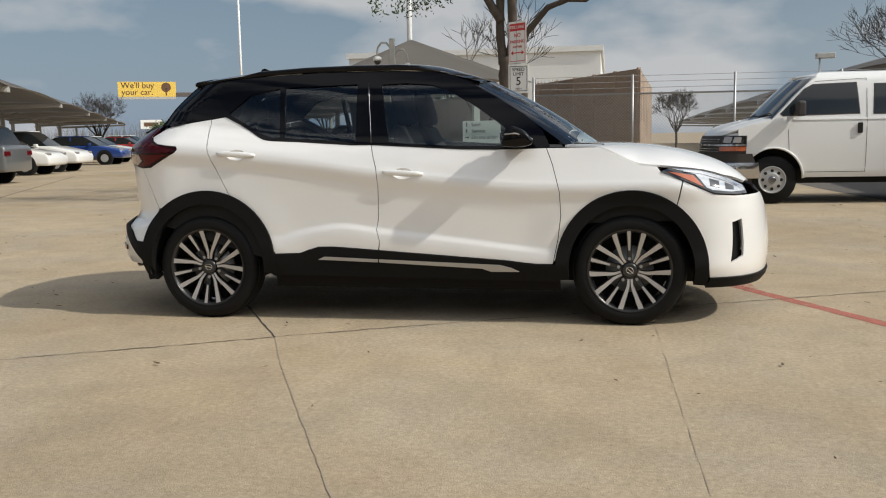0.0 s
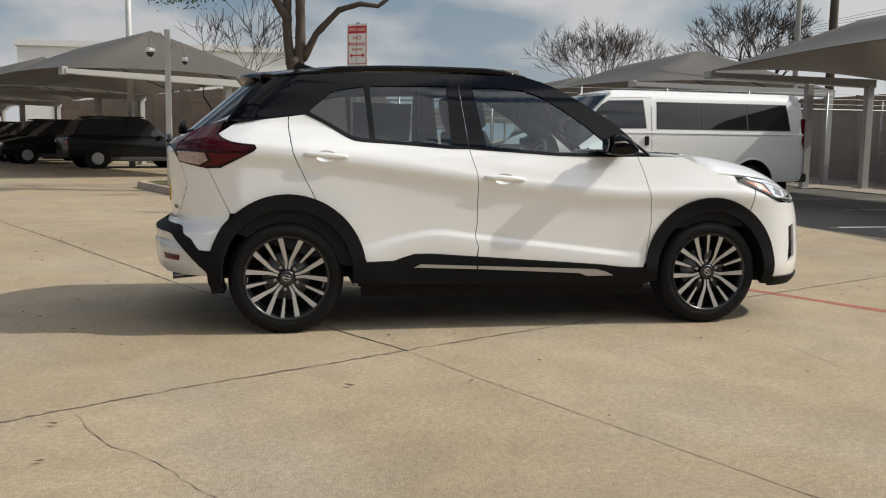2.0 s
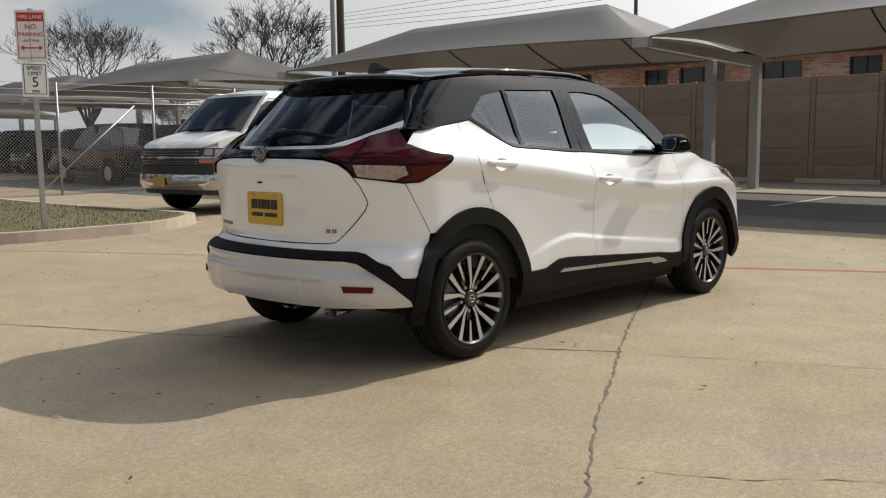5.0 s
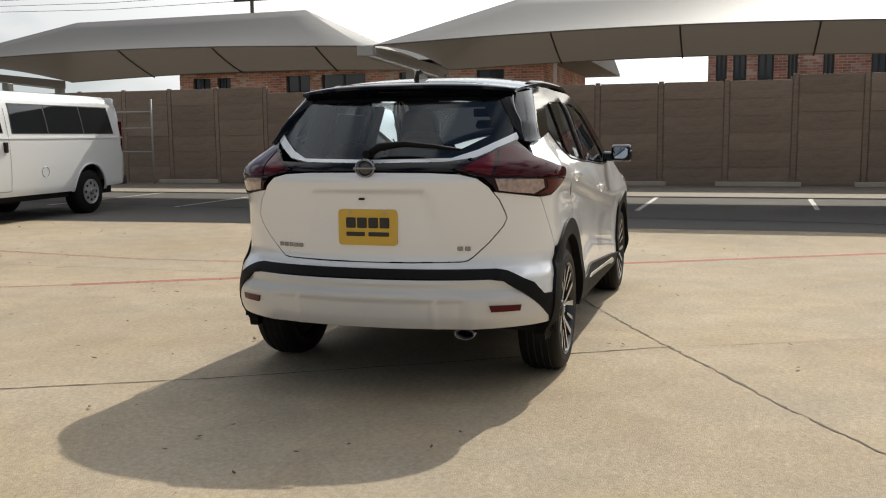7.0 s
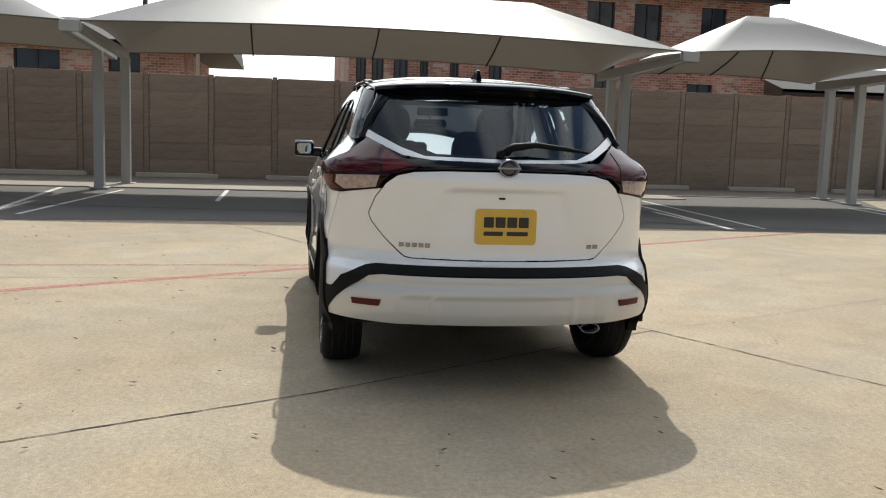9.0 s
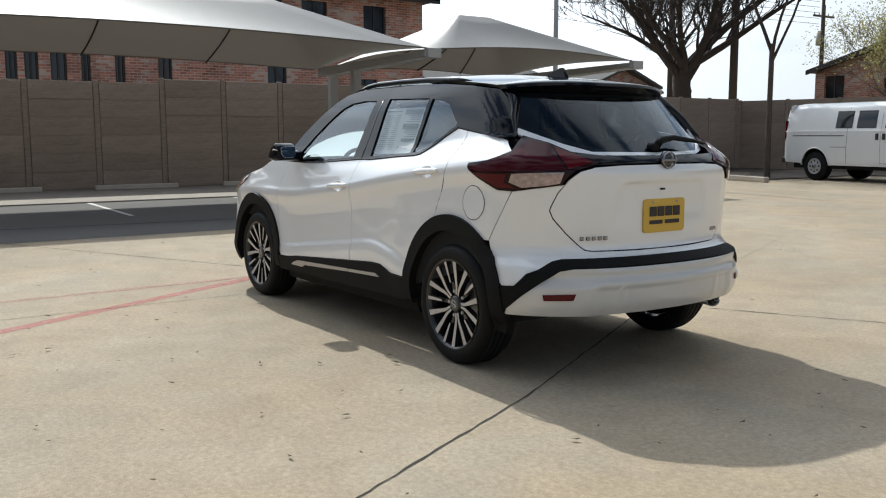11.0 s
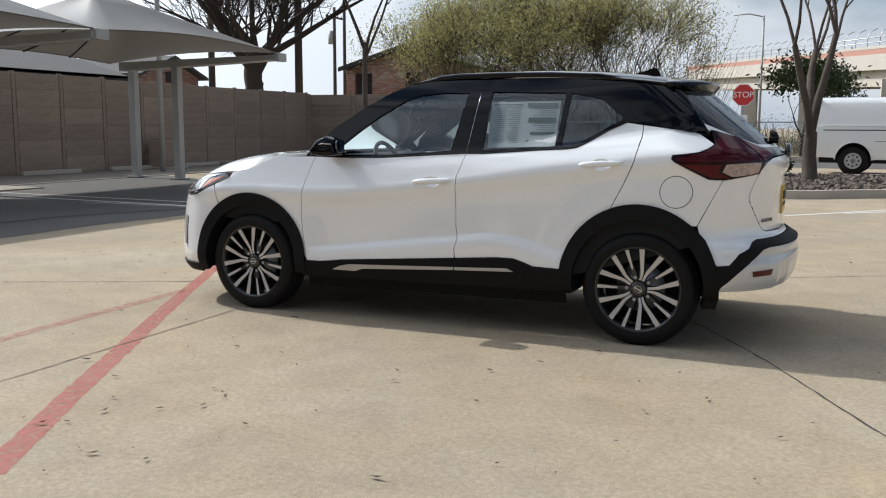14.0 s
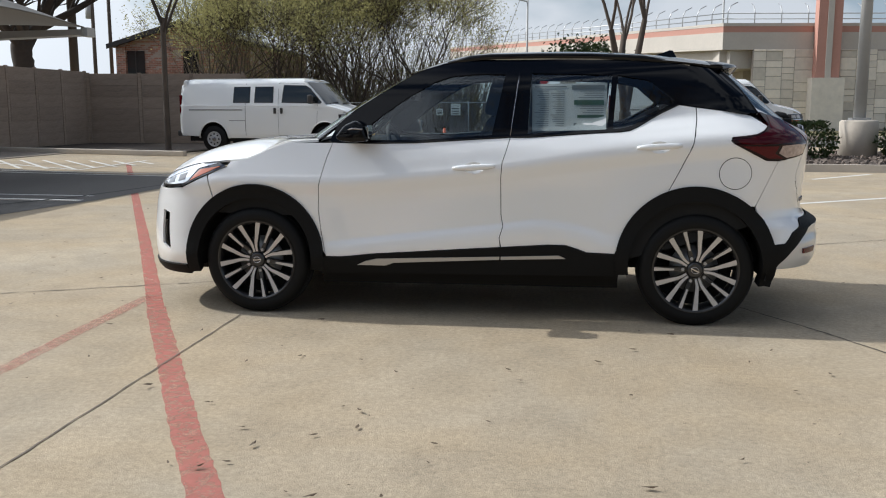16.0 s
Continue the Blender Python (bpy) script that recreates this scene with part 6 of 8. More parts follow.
    skin("roof_panel", roof, lambda x, y: Vector((x, y, 2.10 - 0.06 * (abs(y) / 0.7) ** 2.5 - (0.085 * max(0, (x - 0.8) / 0.57) ** 2))), VAN_WHITE, v, gap=0, lip=0.03, step=0.3, out_dir=up)
    sf = skin("screen_frame", [(-1.0, -0.03), (1.0, -0.03), (1.0, 1.03), (-1.0, 1.03)], van_screen, VAN_WHITE, v, off=-0.004, gap=0, lip=0.02, step=0.2, out_dir=lambda p: Vector((1, 0, 1)))
    skin("windscreen", [(-0.94, 0.0), (0.94, 0.0), (0.93, 0.95), (-0.93, 0.95)], van_screen, VAN_GLASS, v, "dark windscreen", off=0.004, gap=0, lip=0, step=0.2, out_dir=lambda p: Vector((1, 0, 1)))
    for y0, y1 in ((-0.75, -0.1), (0.1, 0.75)):
        part("wiper", tube([van_screen(y0, 0.03) + Vector((0.02, 0, 0.01)), van_screen(y1, 0.10) + Vector((0.02, 0, 0.01))], 0.010, 5), DARK_TRIM, sf)
    skin("bonnet", [(1.86, -0.985), (2.3, -0.99), (2.6, -0.99), (2.70, -0.96), (2.765, -0.6), (2.775, 0), (2.765, 0.6), (2.70, 0.96), (2.6, 0.99), (2.3, 0.99), (1.86, 0.985)], van_bonnet, VAN_WHITE, v, gap=0, lip=0.03, step=0.08, out_dir=up)
    nose = [(u, 0.60) for u in (-1.14, -0.5, 0, 0.5, 1.14)]
    top_z = lambda u: 1.07 + 0.11 * min(1.0, abs(u)) ** 3
    nose += [(u, top_z(u)) for u in (1.14, 1.0, 0.8, 0.5, 0, -0.5, -0.8, -1.0, -1.14)]
    skin("nose_panel", nose, van_front, VAN_WHITE, v, gap=0, lip=0.02, step=0.08, out_dir=ahead)
    gr = skin("grille", [(-1.07, 0.80), (1.07, 0.80), (1.04, 1.085), (-1.04, 1.085)], van_front, DARK_TRIM, v, "black grille with a chrome bar", off=0.012, gap=0, lip=0.02, step=0.08, out_dir=ahead)
    skin("grille_bar", [(-1.06, 0.925), (1.06, 0.925), (1.06, 0.952), (-1.06, 0.952)], van_front, CHROME, gr, "chrome bar", off=0.032, gap=0, lip=0.02, step=0.08, out_dir=ahead)
    for z in (0.84, 0.88, 0.99, 1.03):
        part("grille_slat", tube([van_front(-0.55 + 0.11 * k, z) + Vector((0.018, 0, 0)) for k in range(11)], 0.008, 5), DARK_CHROME, gr)
    part("grille_emblem", box(2.835, 2.85, -0.09, 0.09, 0.91, 0.965, 0.006), CHROME, gr)
    skin("bumper_top", [(-1.22, 0.66), (1.22, 0.66), (1.16, 0.80), (-1.16, 0.80)], van_front, DARK_TRIM, v, "black bumper top", off=0.04, gap=0, lip=0.06, step=0.1, out_dir=ahead)
    skin("front_bumper", [(-1.28, 0.43), (1.28, 0.43), (1.26, 0.665), (-1.26, 0.665)], van_front, CHROME if people else DARK_TRIM, v, "front bumper", off=0.06, gap=0, lip=0.09, step=0.1, out_dir=ahead, bulge=(0.02, 0.08))
    skin("air_dam", [(-1.15, 0.34), (1.15, 0.34), (1.15, 0.45), (-1.15, 0.45)], van_front, DARK_TRIM, v, off=0.03, gap=0, lip=0.05, step=0.15, out_dir=ahead)
    part("number_plate", box(2.90, 2.925, -0.15, 0.15, 0.47, 0.62, 0.004), PLATE_YELLOW, v, "gold plate")
    part("rear_panel", prism([(-2.62, 0.5), (-2.46, 0.5), (-2.4, 2.05), (-2.5, 2.02), (-2.6, 1.3)], "y", -0.88, 0.88, 0.02), VAN_WHITE, v)
    rw = part("rear_window", prism([(-2.61, 1.35), (-2.59, 1.35), (-2.52, 1.88), (-2.55, 1.88)], "y", -0.74, 0.74, 0.008), VAN_GLASS, v, "dark back window")
    part("rear_bumper", box(-2.72, -2.52, -0.95, 0.95, 0.46, 0.62, 0.03), DARK_TRIM, v)
    part("underbody", box(-2.4, 2.45, -0.80, 0.80, 0.32, 0.55), DARK_INNER, v)
    for x in (-1.53, 1.90):
        for s in (-1, 1):
            w = part("wheel", tube([(x, s * 0.72, 0.385), (x, s * 0.93, 0.385), (x, s * 0.955, 0.385), (x, s * 0.965, 0.385)], [0.385, 0.385, 0.365, 0.21], 32), TYRE_RUBBER, v, "black tyre on grey steel wheel")
            bm = bmesh.new()
            rings = [[bm.verts.new((x + r * math.cos(q), s * y, 0.385 + r * math.sin(q))) for q in [2 * math.pi * k / 28 for k in range(28)]]
                     for r, y in ((0.215, 0.90), (0.215, 0.985), (0.203, 0.987), (0.19, 0.973), (0.165, 0.969), (0.115, 0.978), (0.10, 0.984))]
            for r0, r1 in zip(rings, rings[1:]):
                for k in range(28):
                    bm.faces.new((r0[k], r0[(k + 1) % 28], r1[(k + 1) % 28], r1[k]))
            bm.faces.new(rings[-1])
            bmesh.ops.recalc_face_normals(bm, faces=bm.faces[:])
            rm = part("rim", bm, STEEL_RIM, w)
            part("hub", tube([(x, s * 0.975, 0.385), (x, s * 1.002, 0.385), (x, s * 1.008, 0.385)], [0.062, 0.055, 0.035], 16), DARK_CHROME, rm)
            for k in range(8):
                q = 2 * math.pi * k / 8
                bm = bmesh.new()
                add_disc(bm, x + 0.142 * math.cos(q), s * 0.977, 0.385 + 0.142 * math.sin(q), 0.026, s * -0.02, 8)
                part("rim_hole", bm, DARK_INNER, rm)
    part("wheel_well", box(-2.1, 2.4, -0.70, 0.70, 0.40, 0.95), DARK_INNER, v)
    return v


PASS = [[(-0.47, 1.39), (0.40, 1.39), (0.38, 1.86), (-0.45, 1.86)], [(-1.42, 1.39), (-0.475, 1.39), (-0.455, 1.86), (-1.40, 1.86)], [(-2.3, 1.39), (-1.425, 1.39), (-1.405, 1.86), (-2.24, 1.86)]]
CARGO = [[(-0.24, 1.40), (0.34, 1.40), (0.33, 1.84), (-0.23, 1.84)], [(-0.90, 1.40), (-0.38, 1.40), (-0.38, 1.84), (-0.89, 1.84)]]
build_van("passenger_van", "white passenger van with dark windows parked beside the fence", (5.43, 9.52, 0), 184.0, PASS, "parked vans", 0.97)
build_van("cargo_van", "white cargo van with two side windows by the fence", (7.9, -19.46, 0), 172.0, CARGO, "parked vans")
build_van("cargo_van", "white cargo van parked behind the rock bed", (-4.26, -21.74, 0), 175.0, CARGO[:1], "parked vans")

# ---- parked cars in the far row ----
def small_car(at, rz, mat, label, suv=0.0):
    c = thing("parked_car", label, "car", at, rz, "parked cars")
    h = 1.45 + 0.25 * suv
    body = prism([(-2.25, 0.35), (2.25, 0.33), (2.28, 0.62), (2.15, 0.78), (1.2, 0.95 + 0.1 * suv), (-1.9 - 0.2 * suv, 1.0 + 0.1 * suv), (-2.25, 0.92 + 0.12 * suv)], "y", -0.88, 0.88, 0.10, 3)
    part("body", body, mat, c, "", True)
    top = [(-1.75 - 0.35 * suv, 0.97), (1.15, 0.93), (0.35, h - 0.06), (-0.2, h), (-1.0 - 0.5 * suv, h - 0.03), (-1.35 - 0.45 * suv, h - 0.14)]
    bm = bmesh.new()
    add_prism(bm, top, "y", -0.80, 0.80)
    for v in bm.verts:
        if v.co.z > 1.05:
            v.co.y *= 0.80
    bmesh.ops.bevel(bm, geom=bm.edges[:], offset=0.05, segments=2, affect='EDGES')
    cab = part("cabin", bm, DARK_GLASS, c, "dark glazed cabin")
    part("roof", box(-1.05 - 0.5 * suv, 0.28, -0.60, 0.60, h - 0.03, h + 0.012, 0.02), mat, c)
    for s in (-1, 1):
        part("head_lamp", box(2.0, 2.22, min(s * 0.55, s * 0.84), max(s * 0.55, s * 0.84), 0.66, 0.78, 0.03), LAMP_CLEAR, c)
        part("tail_lamp", box(-2.27, -2.08, min(s * 0.55, s * 0.86), max(s * 0.55, s * 0.86), 0.78, 0.93, 0.03), LAMP_RED, c)
        part("door_pillar", prism([(-0.42, 0.95), (-0.30, 0.95), (-0.30, h - 0.05), (-0.38, h - 0.05)], "y", min(s * 0.66, s * 0.70), max(s * 0.66, s * 0.70)), mat, cab)
        part("wing_mirror", box(0.62, 0.76, min(s * 0.84, s * 1.02), max(s * 0.84, s * 1.02), 0.96, 1.10, 0.03), mat, c)
        part("sill", box(-0.95, 0.98, min(s * 0.80, s * 0.892), max(s * 0.80, s * 0.892), 0.24, 0.38, 0.02), DARK_TRIM, c)
        for x in (-1.35, 1.38):
            part("wheel_arch", tube([(x, s * 0.70, 0.36), (x, s * 0.886, 0.36)], 0.40, 24), DARK_INNER, c)
            w = part("wheel", tube([(x, s * 0.70, 0.33), (x, s * 0.895, 0.33)], 0.33, 24), TYRE_RUBBER, c)
            part("rim", tube([(x, s * 0.88, 0.33), (x, s * 0.905, 0.33)], [0.21, 0.19], 16), STEEL_RIM, w)
    return c


CAR_GREY = material("grey_car_paint", (0.16, 0.17, 0.18), 0.3, 0.4, coat=0.8)
CAR_BLACK = material("black_car_paint", (0.006, 0.006, 0.007), 0.2, spec=0.25)
CAR_BLUE = material("blue_car_paint", (0.02, 0.06, 0.25), 0.25, 0.3, coat=1.0)
CAR_RED = material("red_car_paint", (0.35, 0.02, 0.02), 0.25, coat=1.0)
for x, y, rz, m, lab, suv in ((-17.4, 16.6, 192, CAR_GREY, "grey crossover car parked under a shade canopy", 1), (-20.6, 23.4, 12, VAN_WHITE, "white sedan car parked under a shade canopy", 0),
                             (-21.5, 26.6, 12, VAN_WHITE, "white crossover car parked under a shade canopy", 0.6), (-25.2, 36.4, 12, CAR_BLUE, "blue sedan car parked under a shade canopy", 0), (-27.0, 40.4, 12, VAN_WHITE, "white sedan car parked under a shade canopy", 0),
                             (-32.0, 52.5, 12, CAR_RED, "red sedan car parked in the far row", 0), (-33.5, 56.0, 12, VAN_WHITE, "white sedan car parked in the far row", 0.5),
                             (-6.0, 26.6, 25, CAR_BLACK, "black crossover car parked under a shade canopy", 1), (-9.1, 30.6, 206, CAR_BLACK, "black sedan car parked under a shade canopy", 0.6), (-10.5, 33.4, 206, CAR_BLACK, "black crossover car parked nose out", 0.9), (-12.0, 36.3, 206, CAR_GREY, "dark grey sedan car parked under a canopy", 0.3),
                             (-13.4, 39.1, 206, CAR_BLACK, "black sedan car parked nose out", 0.2), (-14.8, 42.0, 206, CAR_BLACK, "black crossover car parked nose out", 0.8), (-16.3, 44.9, 206, CAR_GREY, "dark grey sedan car parked under a canopy", 0.2), (-17.8, 47.8, 206, CAR_BLACK, "black sedan car parked nose out", 0.4)):
    small_car((x, y, 0), rz, m, lab, suv)
# past the first, cars added to block bright backdrop where canopy shade lies
for x, y, rz in ((7.6, 20.6, 90), (11.2, 21.4, 4), (11.0, 24.3, 183), (11.3, 27.2, 2), (11.1, 30.4, 180), (11.2, 33.4, 3), (11.0, 36.6, 182)):
    small_car((x, y, 0), rz, CAR_BLACK, "black crossover car behind the chain-link fence, darkening the backdrop", 0.8)
build_van("cargo_van", "white cargo van parked at the end of the aisle", (-38.7, 83.0, 0), 100.0, CARGO, "parked vans")

# ---- far canopies ----
def canopy_at(at, rz, length=10.4, front=2.9, ridge=4.2):
    c = canopy(-length / 2, length / 2, 0.0, 6.0, front, front - 0.1, ridge, 3)
    c.matrix_basis = pose(*at, 0, 0, rz)
    f = canopy_frame(0, 0.1, 5.8, front, front - 0.25)
    f.matrix_basis = pose(*at, 0, 0, rz) @ pose(0, length / 2, 0)
    f = canopy_frame(0, 0.1, 5.8, front, front - 0.25)
    f.matrix_basis = pose(*at, 0, 0, rz) @ pose(0, -length / 2, 0)


AISLE = Vector((-0.446, 0.894, 0))
for k in range(-1, 5):
    canopy_at(tuple(Vector((-15.3, 17.0, 0)) + AISLE * (6.2 + 12.4 * k)), 206.5, 12.2, 2.72, 4.0)
for k in range(4):
    canopy_at(tuple(Vector((-6.2, 17.0, 0)) + AISLE * (5.7 + 11.4 * k)), 26.5, 11.2, 2.68, 3.95)
for k in range(7):
    canopy(17.4 + 10.7 * k, 27.8 + 10.7 * k, 8.3 - 0.1 * k, 14.2 - 0.1 * k, 2.74 - 0.12 * k, 2.66 - 0.12 * k, 3.85 - 0.12 * k)
for k in range(8):
    canopy_frame(17.4 + 10.6 * k, 8.3 - 0.1 * k, 14.1 - 0.1 * k, 2.74 - 0.12 * k, 2.5 - 0.12 * k)

# ---- planter bed with signs ----
BED = [(-4.6, 15.6), (-3.5, 12.4), (-2.6, 10.4), (-1.85, 8.6), (-1.25, 7.3), (-0.7, 6.9), (0.1, 6.8), (1.2, 6.75), (2.2, 7.45), (2.4, 8.15), (2.15, 9.2), (2.0, 12.0), (2.0, 15.6)]


def kerb_ring(name, pts, label, closed=True, width=0.16, h=0.15, mat=None):
    bm = bmesh.new()
    inner_pts = shrink(pts, width)
    n = len(pts)
    lo = [bm.verts.new((x, y, 0)) for x, y in pts]
    up = [bm.verts.new((x, y, h)) for x, y in shrink(pts, 0.02)]
    iu = [bm.verts.new((x, y, h)) for x, y in inner_pts]
    il = [bm.verts.new((x, y, 0)) for x, y in inner_pts]
    for i in range(n if closed else n - 1):
        j = (i + 1) % n
        for a, b in ((lo, up), (up, iu), (iu, il)):
            bm.faces.new((a[i], a[j], b[j], b[i]))
    bmesh.ops.recalc_face_normals(bm, faces=bm.faces[:])
    ob = part(name, bm, mat or KERB)
    return tagged(ob, label, "kerb", kind="structure")


def round_off(pts, n=2):
    for _ in range(n):
        out = []
        for p, q in zip(pts, pts[1:] + pts[:1]):
            out += [(0.75 * p[0] + 0.25 * q[0], 0.75 * p[1] + 0.25 * q[1]), (0.25 * p[0] + 0.75 * q[0], 0.25 * p[1] + 0.75 * q[1])]
        pts = out
    return pts


BEDR = round_off(BED)
kerb_ring("kerb", BEDR, "pale concrete kerb with faded red paint round the grass bed", h=0.13, mat=KERB_RED)
bm = bmesh.new()
plate(bm, shrink(BEDR, 0.15), 0.125)
bmesh.ops.recalc_face_normals(bm, faces=bm.faces[:])
for f in bm.faces:
    if f.normal.z < 0:
        f.normal_flip()
tagged(part("grass_bed", bm, GRASS), "patchy dry green grass bed inside the kerb", "grass", kind="structure")
rnd = random.Random(5)


def blades(name, poly, count, z, hmin, hmax, mat, label, cat="grass"):
    bm = bmesh.new()
    xs_, ys_ = [p[0] for p in poly], [p[1] for p in poly]
    made = 0
    while made < count:
        x, y = rnd.uniform(min(xs_), max(xs_)), rnd.uniform(min(ys_), max(ys_))
        if not inside(poly, x, y):
            continue
        made += 1
        a, h = rnd.uniform(0, 6.28), rnd.uniform(hmin, hmax)
        dx, dy, w = math.cos(a), math.sin(a), 0.006
        b0 = bm.verts.new((x - dy * w, y + dx * w, z))
        b1 = bm.verts.new((x + dy * w, y - dx * w, z))
        t = bm.verts.new((x + dx * h * 0.5, y + dy * h * 0.5, z + h))
        bm.faces.new((b0, b1, t))
    return tagged(part(name, bm, mat), label, cat, kind="stuff")


blades("grass", shrink(BEDR, 0.2), 11000, 0.12, 0.015, 0.045, GRASS, "short dry green grass blades")


# fire lane and speed limit signs on one post; their faces look towards -y and a little -x
SG = (-0.11, 7.3)
sg = thing("sign_post", "galvanised post with no-parking and speed limit signs", "sign", (SG[0], SG[1], 0.12), -8)
part("post", box(-0.03, 0.03, -0.02, 0.02, 0.0, 2.66, 0.004), GALV, sg)


def sign_plate(name, w, h, z, mat, parent, label, y=-0.028):
    return part(name, prism([(-w / 2, z - h / 2), (w / 2, z - h / 2), (w / 2, z + h / 2), (-w / 2, z + h / 2)], "y", y, y + 0.004), mat, parent, label)


UP = lambda x, z, y=-0.03: pose(x, y, z, 90, 0, 0)
s1 = sign_plate("sign_plate", 0.35, 0.60, 2.40, SIGN_WHITE, sg, "white sign with red band and border")
s1.matrix_basis = pose(0, 0, -0.06, 0, 0, -30)
part("red_band", box(-0.155, 0.155, -0.031, -0.028, 2.565, 2.67), SIGN_RED, s1)
for a, b, c, d in ((-0.155, -0.147, 2.13, 2.67), (0.147, 0.155, 2.13, 2.67), (-0.155, 0.155, 2.13, 2.138)):
    part("border", box(a, b, -0.0305, -0.028, c, d), SIGN_RED, s1)
writing("lettering", "FIRE LANE", 0.062, SIGN_WHITE, s1, UP(0, 2.617, -0.032))
writing("lettering", "NO", 0.085, SIGN_RED, s1, UP(0, 2.50))
writing("lettering", "PARKING", 0.068, SIGN_RED, s1, UP(0, 2.41))
writing("lettering", "ANYTIME", 0.045, SIGN_RED, s1, UP(0, 2.335))
part("arrow", box(-0.09, 0.09, -0.0315, -0.028, 2.245, 2.26), SIGN_RED, s1)
for k in (-1, 1):
    part("arrow_head", prism([(k * 0.13, 2.2525), (k * 0.085, 2.285), (k * 0.085, 2.22)], "y", -0.0315, -0.028), SIGN_RED, s1)
s2 = sign_plate("sign_plate", 0.30, 0.42, 1.90, SIGN_WHITE, sg, "white speed limit sign with black border")
s2.matrix_basis = pose(0, 0, -0.08)
for a, b, c, d in ((-0.13, -0.122, 1.72, 2.08), (0.122, 0.13, 1.72, 2.08), (-0.13, 0.13, 1.72, 1.728), (-0.13, 0.13, 2.072, 2.08)):
    part("border", box(a, b, -0.0305, -0.028, c, d), SIGN_BLACK, s2)
writing("lettering", "SPEED", 0.068, SIGN_BLACK, s2, UP(0, 2.03))
writing("lettering", "LIMIT", 0.068, SIGN_BLACK, s2, UP(0, 1.965))
writing("lettering", "5", 0.17, SIGN_BLACK, s2, UP(0, 1.86))
writing("lettering", "MPH", 0.045, SIGN_BLACK, s2, UP(0, 1.752))

ds = thing("direction_sign", "white direction sign on two posts in the grass", "sign", (-0.9, 9.0, 0.12), -8)
for x in (-0.11, 0.11):
    part("post", box(x - 0.022, x + 0.022, -0.012, 0.012, 0.0, 1.2, 0.003), SIGN_WHITE, ds)
dp = part("sign_board", box(-0.325, 0.325, -0.035, -0.012, 0.78, 1.25, 0.004), SIGN_WHITE, ds, "white board with black lettering")
for k, (tx, ar) in enumerate((("Sales", 0), ("Service", 0), ("Do not enter", 1), ("Delivery", 1))):
    z = 1.185 - 0.105 * k
    writing("lettering", tx, 0.082, SIGN_BLACK, dp, UP(-0.17, z, -0.037), align='LEFT')
    part("arrow", box(-0.262, -0.25, -0.038, -0.034, z - 0.028, z + 0.028) if not ar else box(-0.285, -0.225, -0.038, -0.034, z - 0.006, z + 0.006), SIGN_BLACK, dp)
    part("arrow_head", prism([(-0.256, z + 0.04), (-0.275, z + 0.012), (-0.237, z + 0.012)] if not ar else [(-0.212, z), (-0.238, z + 0.02), (-0.238, z - 0.02)], "y", -0.038, -0.034), SIGN_BLACK, dp)

# camera mast
cm = thing("camera_mast", "grey mast with two dome cameras on bent arms", "mast", (-3.35, 13.0, 0.1))
part("mast", box(-0.055, 0.055, -0.055, 0.055, 0, 3.1, 0.008), STEEL_PAINT, cm)
for sx, zz, rr in ((-1, 2.86, 0.092), (1, 2.70, 0.066)):
    a = part("arm", tube([(0, 0, zz - 0.1), (sx * 0.05, 0, zz + 0.06), (sx * 0.13, 0, zz + 0.16), (sx * 0.24, 0, zz + 0.16), (sx * 0.31, 0, zz + 0.07), (sx * 0.33, 0, zz - 0.02), (sx * 0.33, 0, zz - 0.12)], 0.022, 8), STEEL_PAINT, cm)
    part("dome_camera", tube([(sx * 0.33, 0, zz - 0.12), (sx * 0.33, 0, zz - 0.15), (sx * 0.33, 0, zz - 0.21)], [rr * 0.6, rr, rr], 14), SIGN_WHITE, a)
    part("dome_lens", tube([(sx * 0.33, 0, zz - 0.21 - rr * math.sin(q)) for q in (0.0, 0.5, 1.0, 1.4)], [rr * 0.88 * math.cos(q) for q in (0.0, 0.5, 1.0, 1.4)], 14), DARK_GLASS, a, "smoked dome")

# ---- north fence: oblique precast wall and chain link ----
fence_run("wall_north", "brown precast concrete plank fence with posts", (2.05, 21.5), (-14.0, 53.7), lambda s: 3.0, 1.5, 6)
fence_run("wall_north_end", "brown precast concrete plank fence with posts", (2.05, 21.7), (2.95, 34.0), lambda s: 3.0, 1.5, 6)


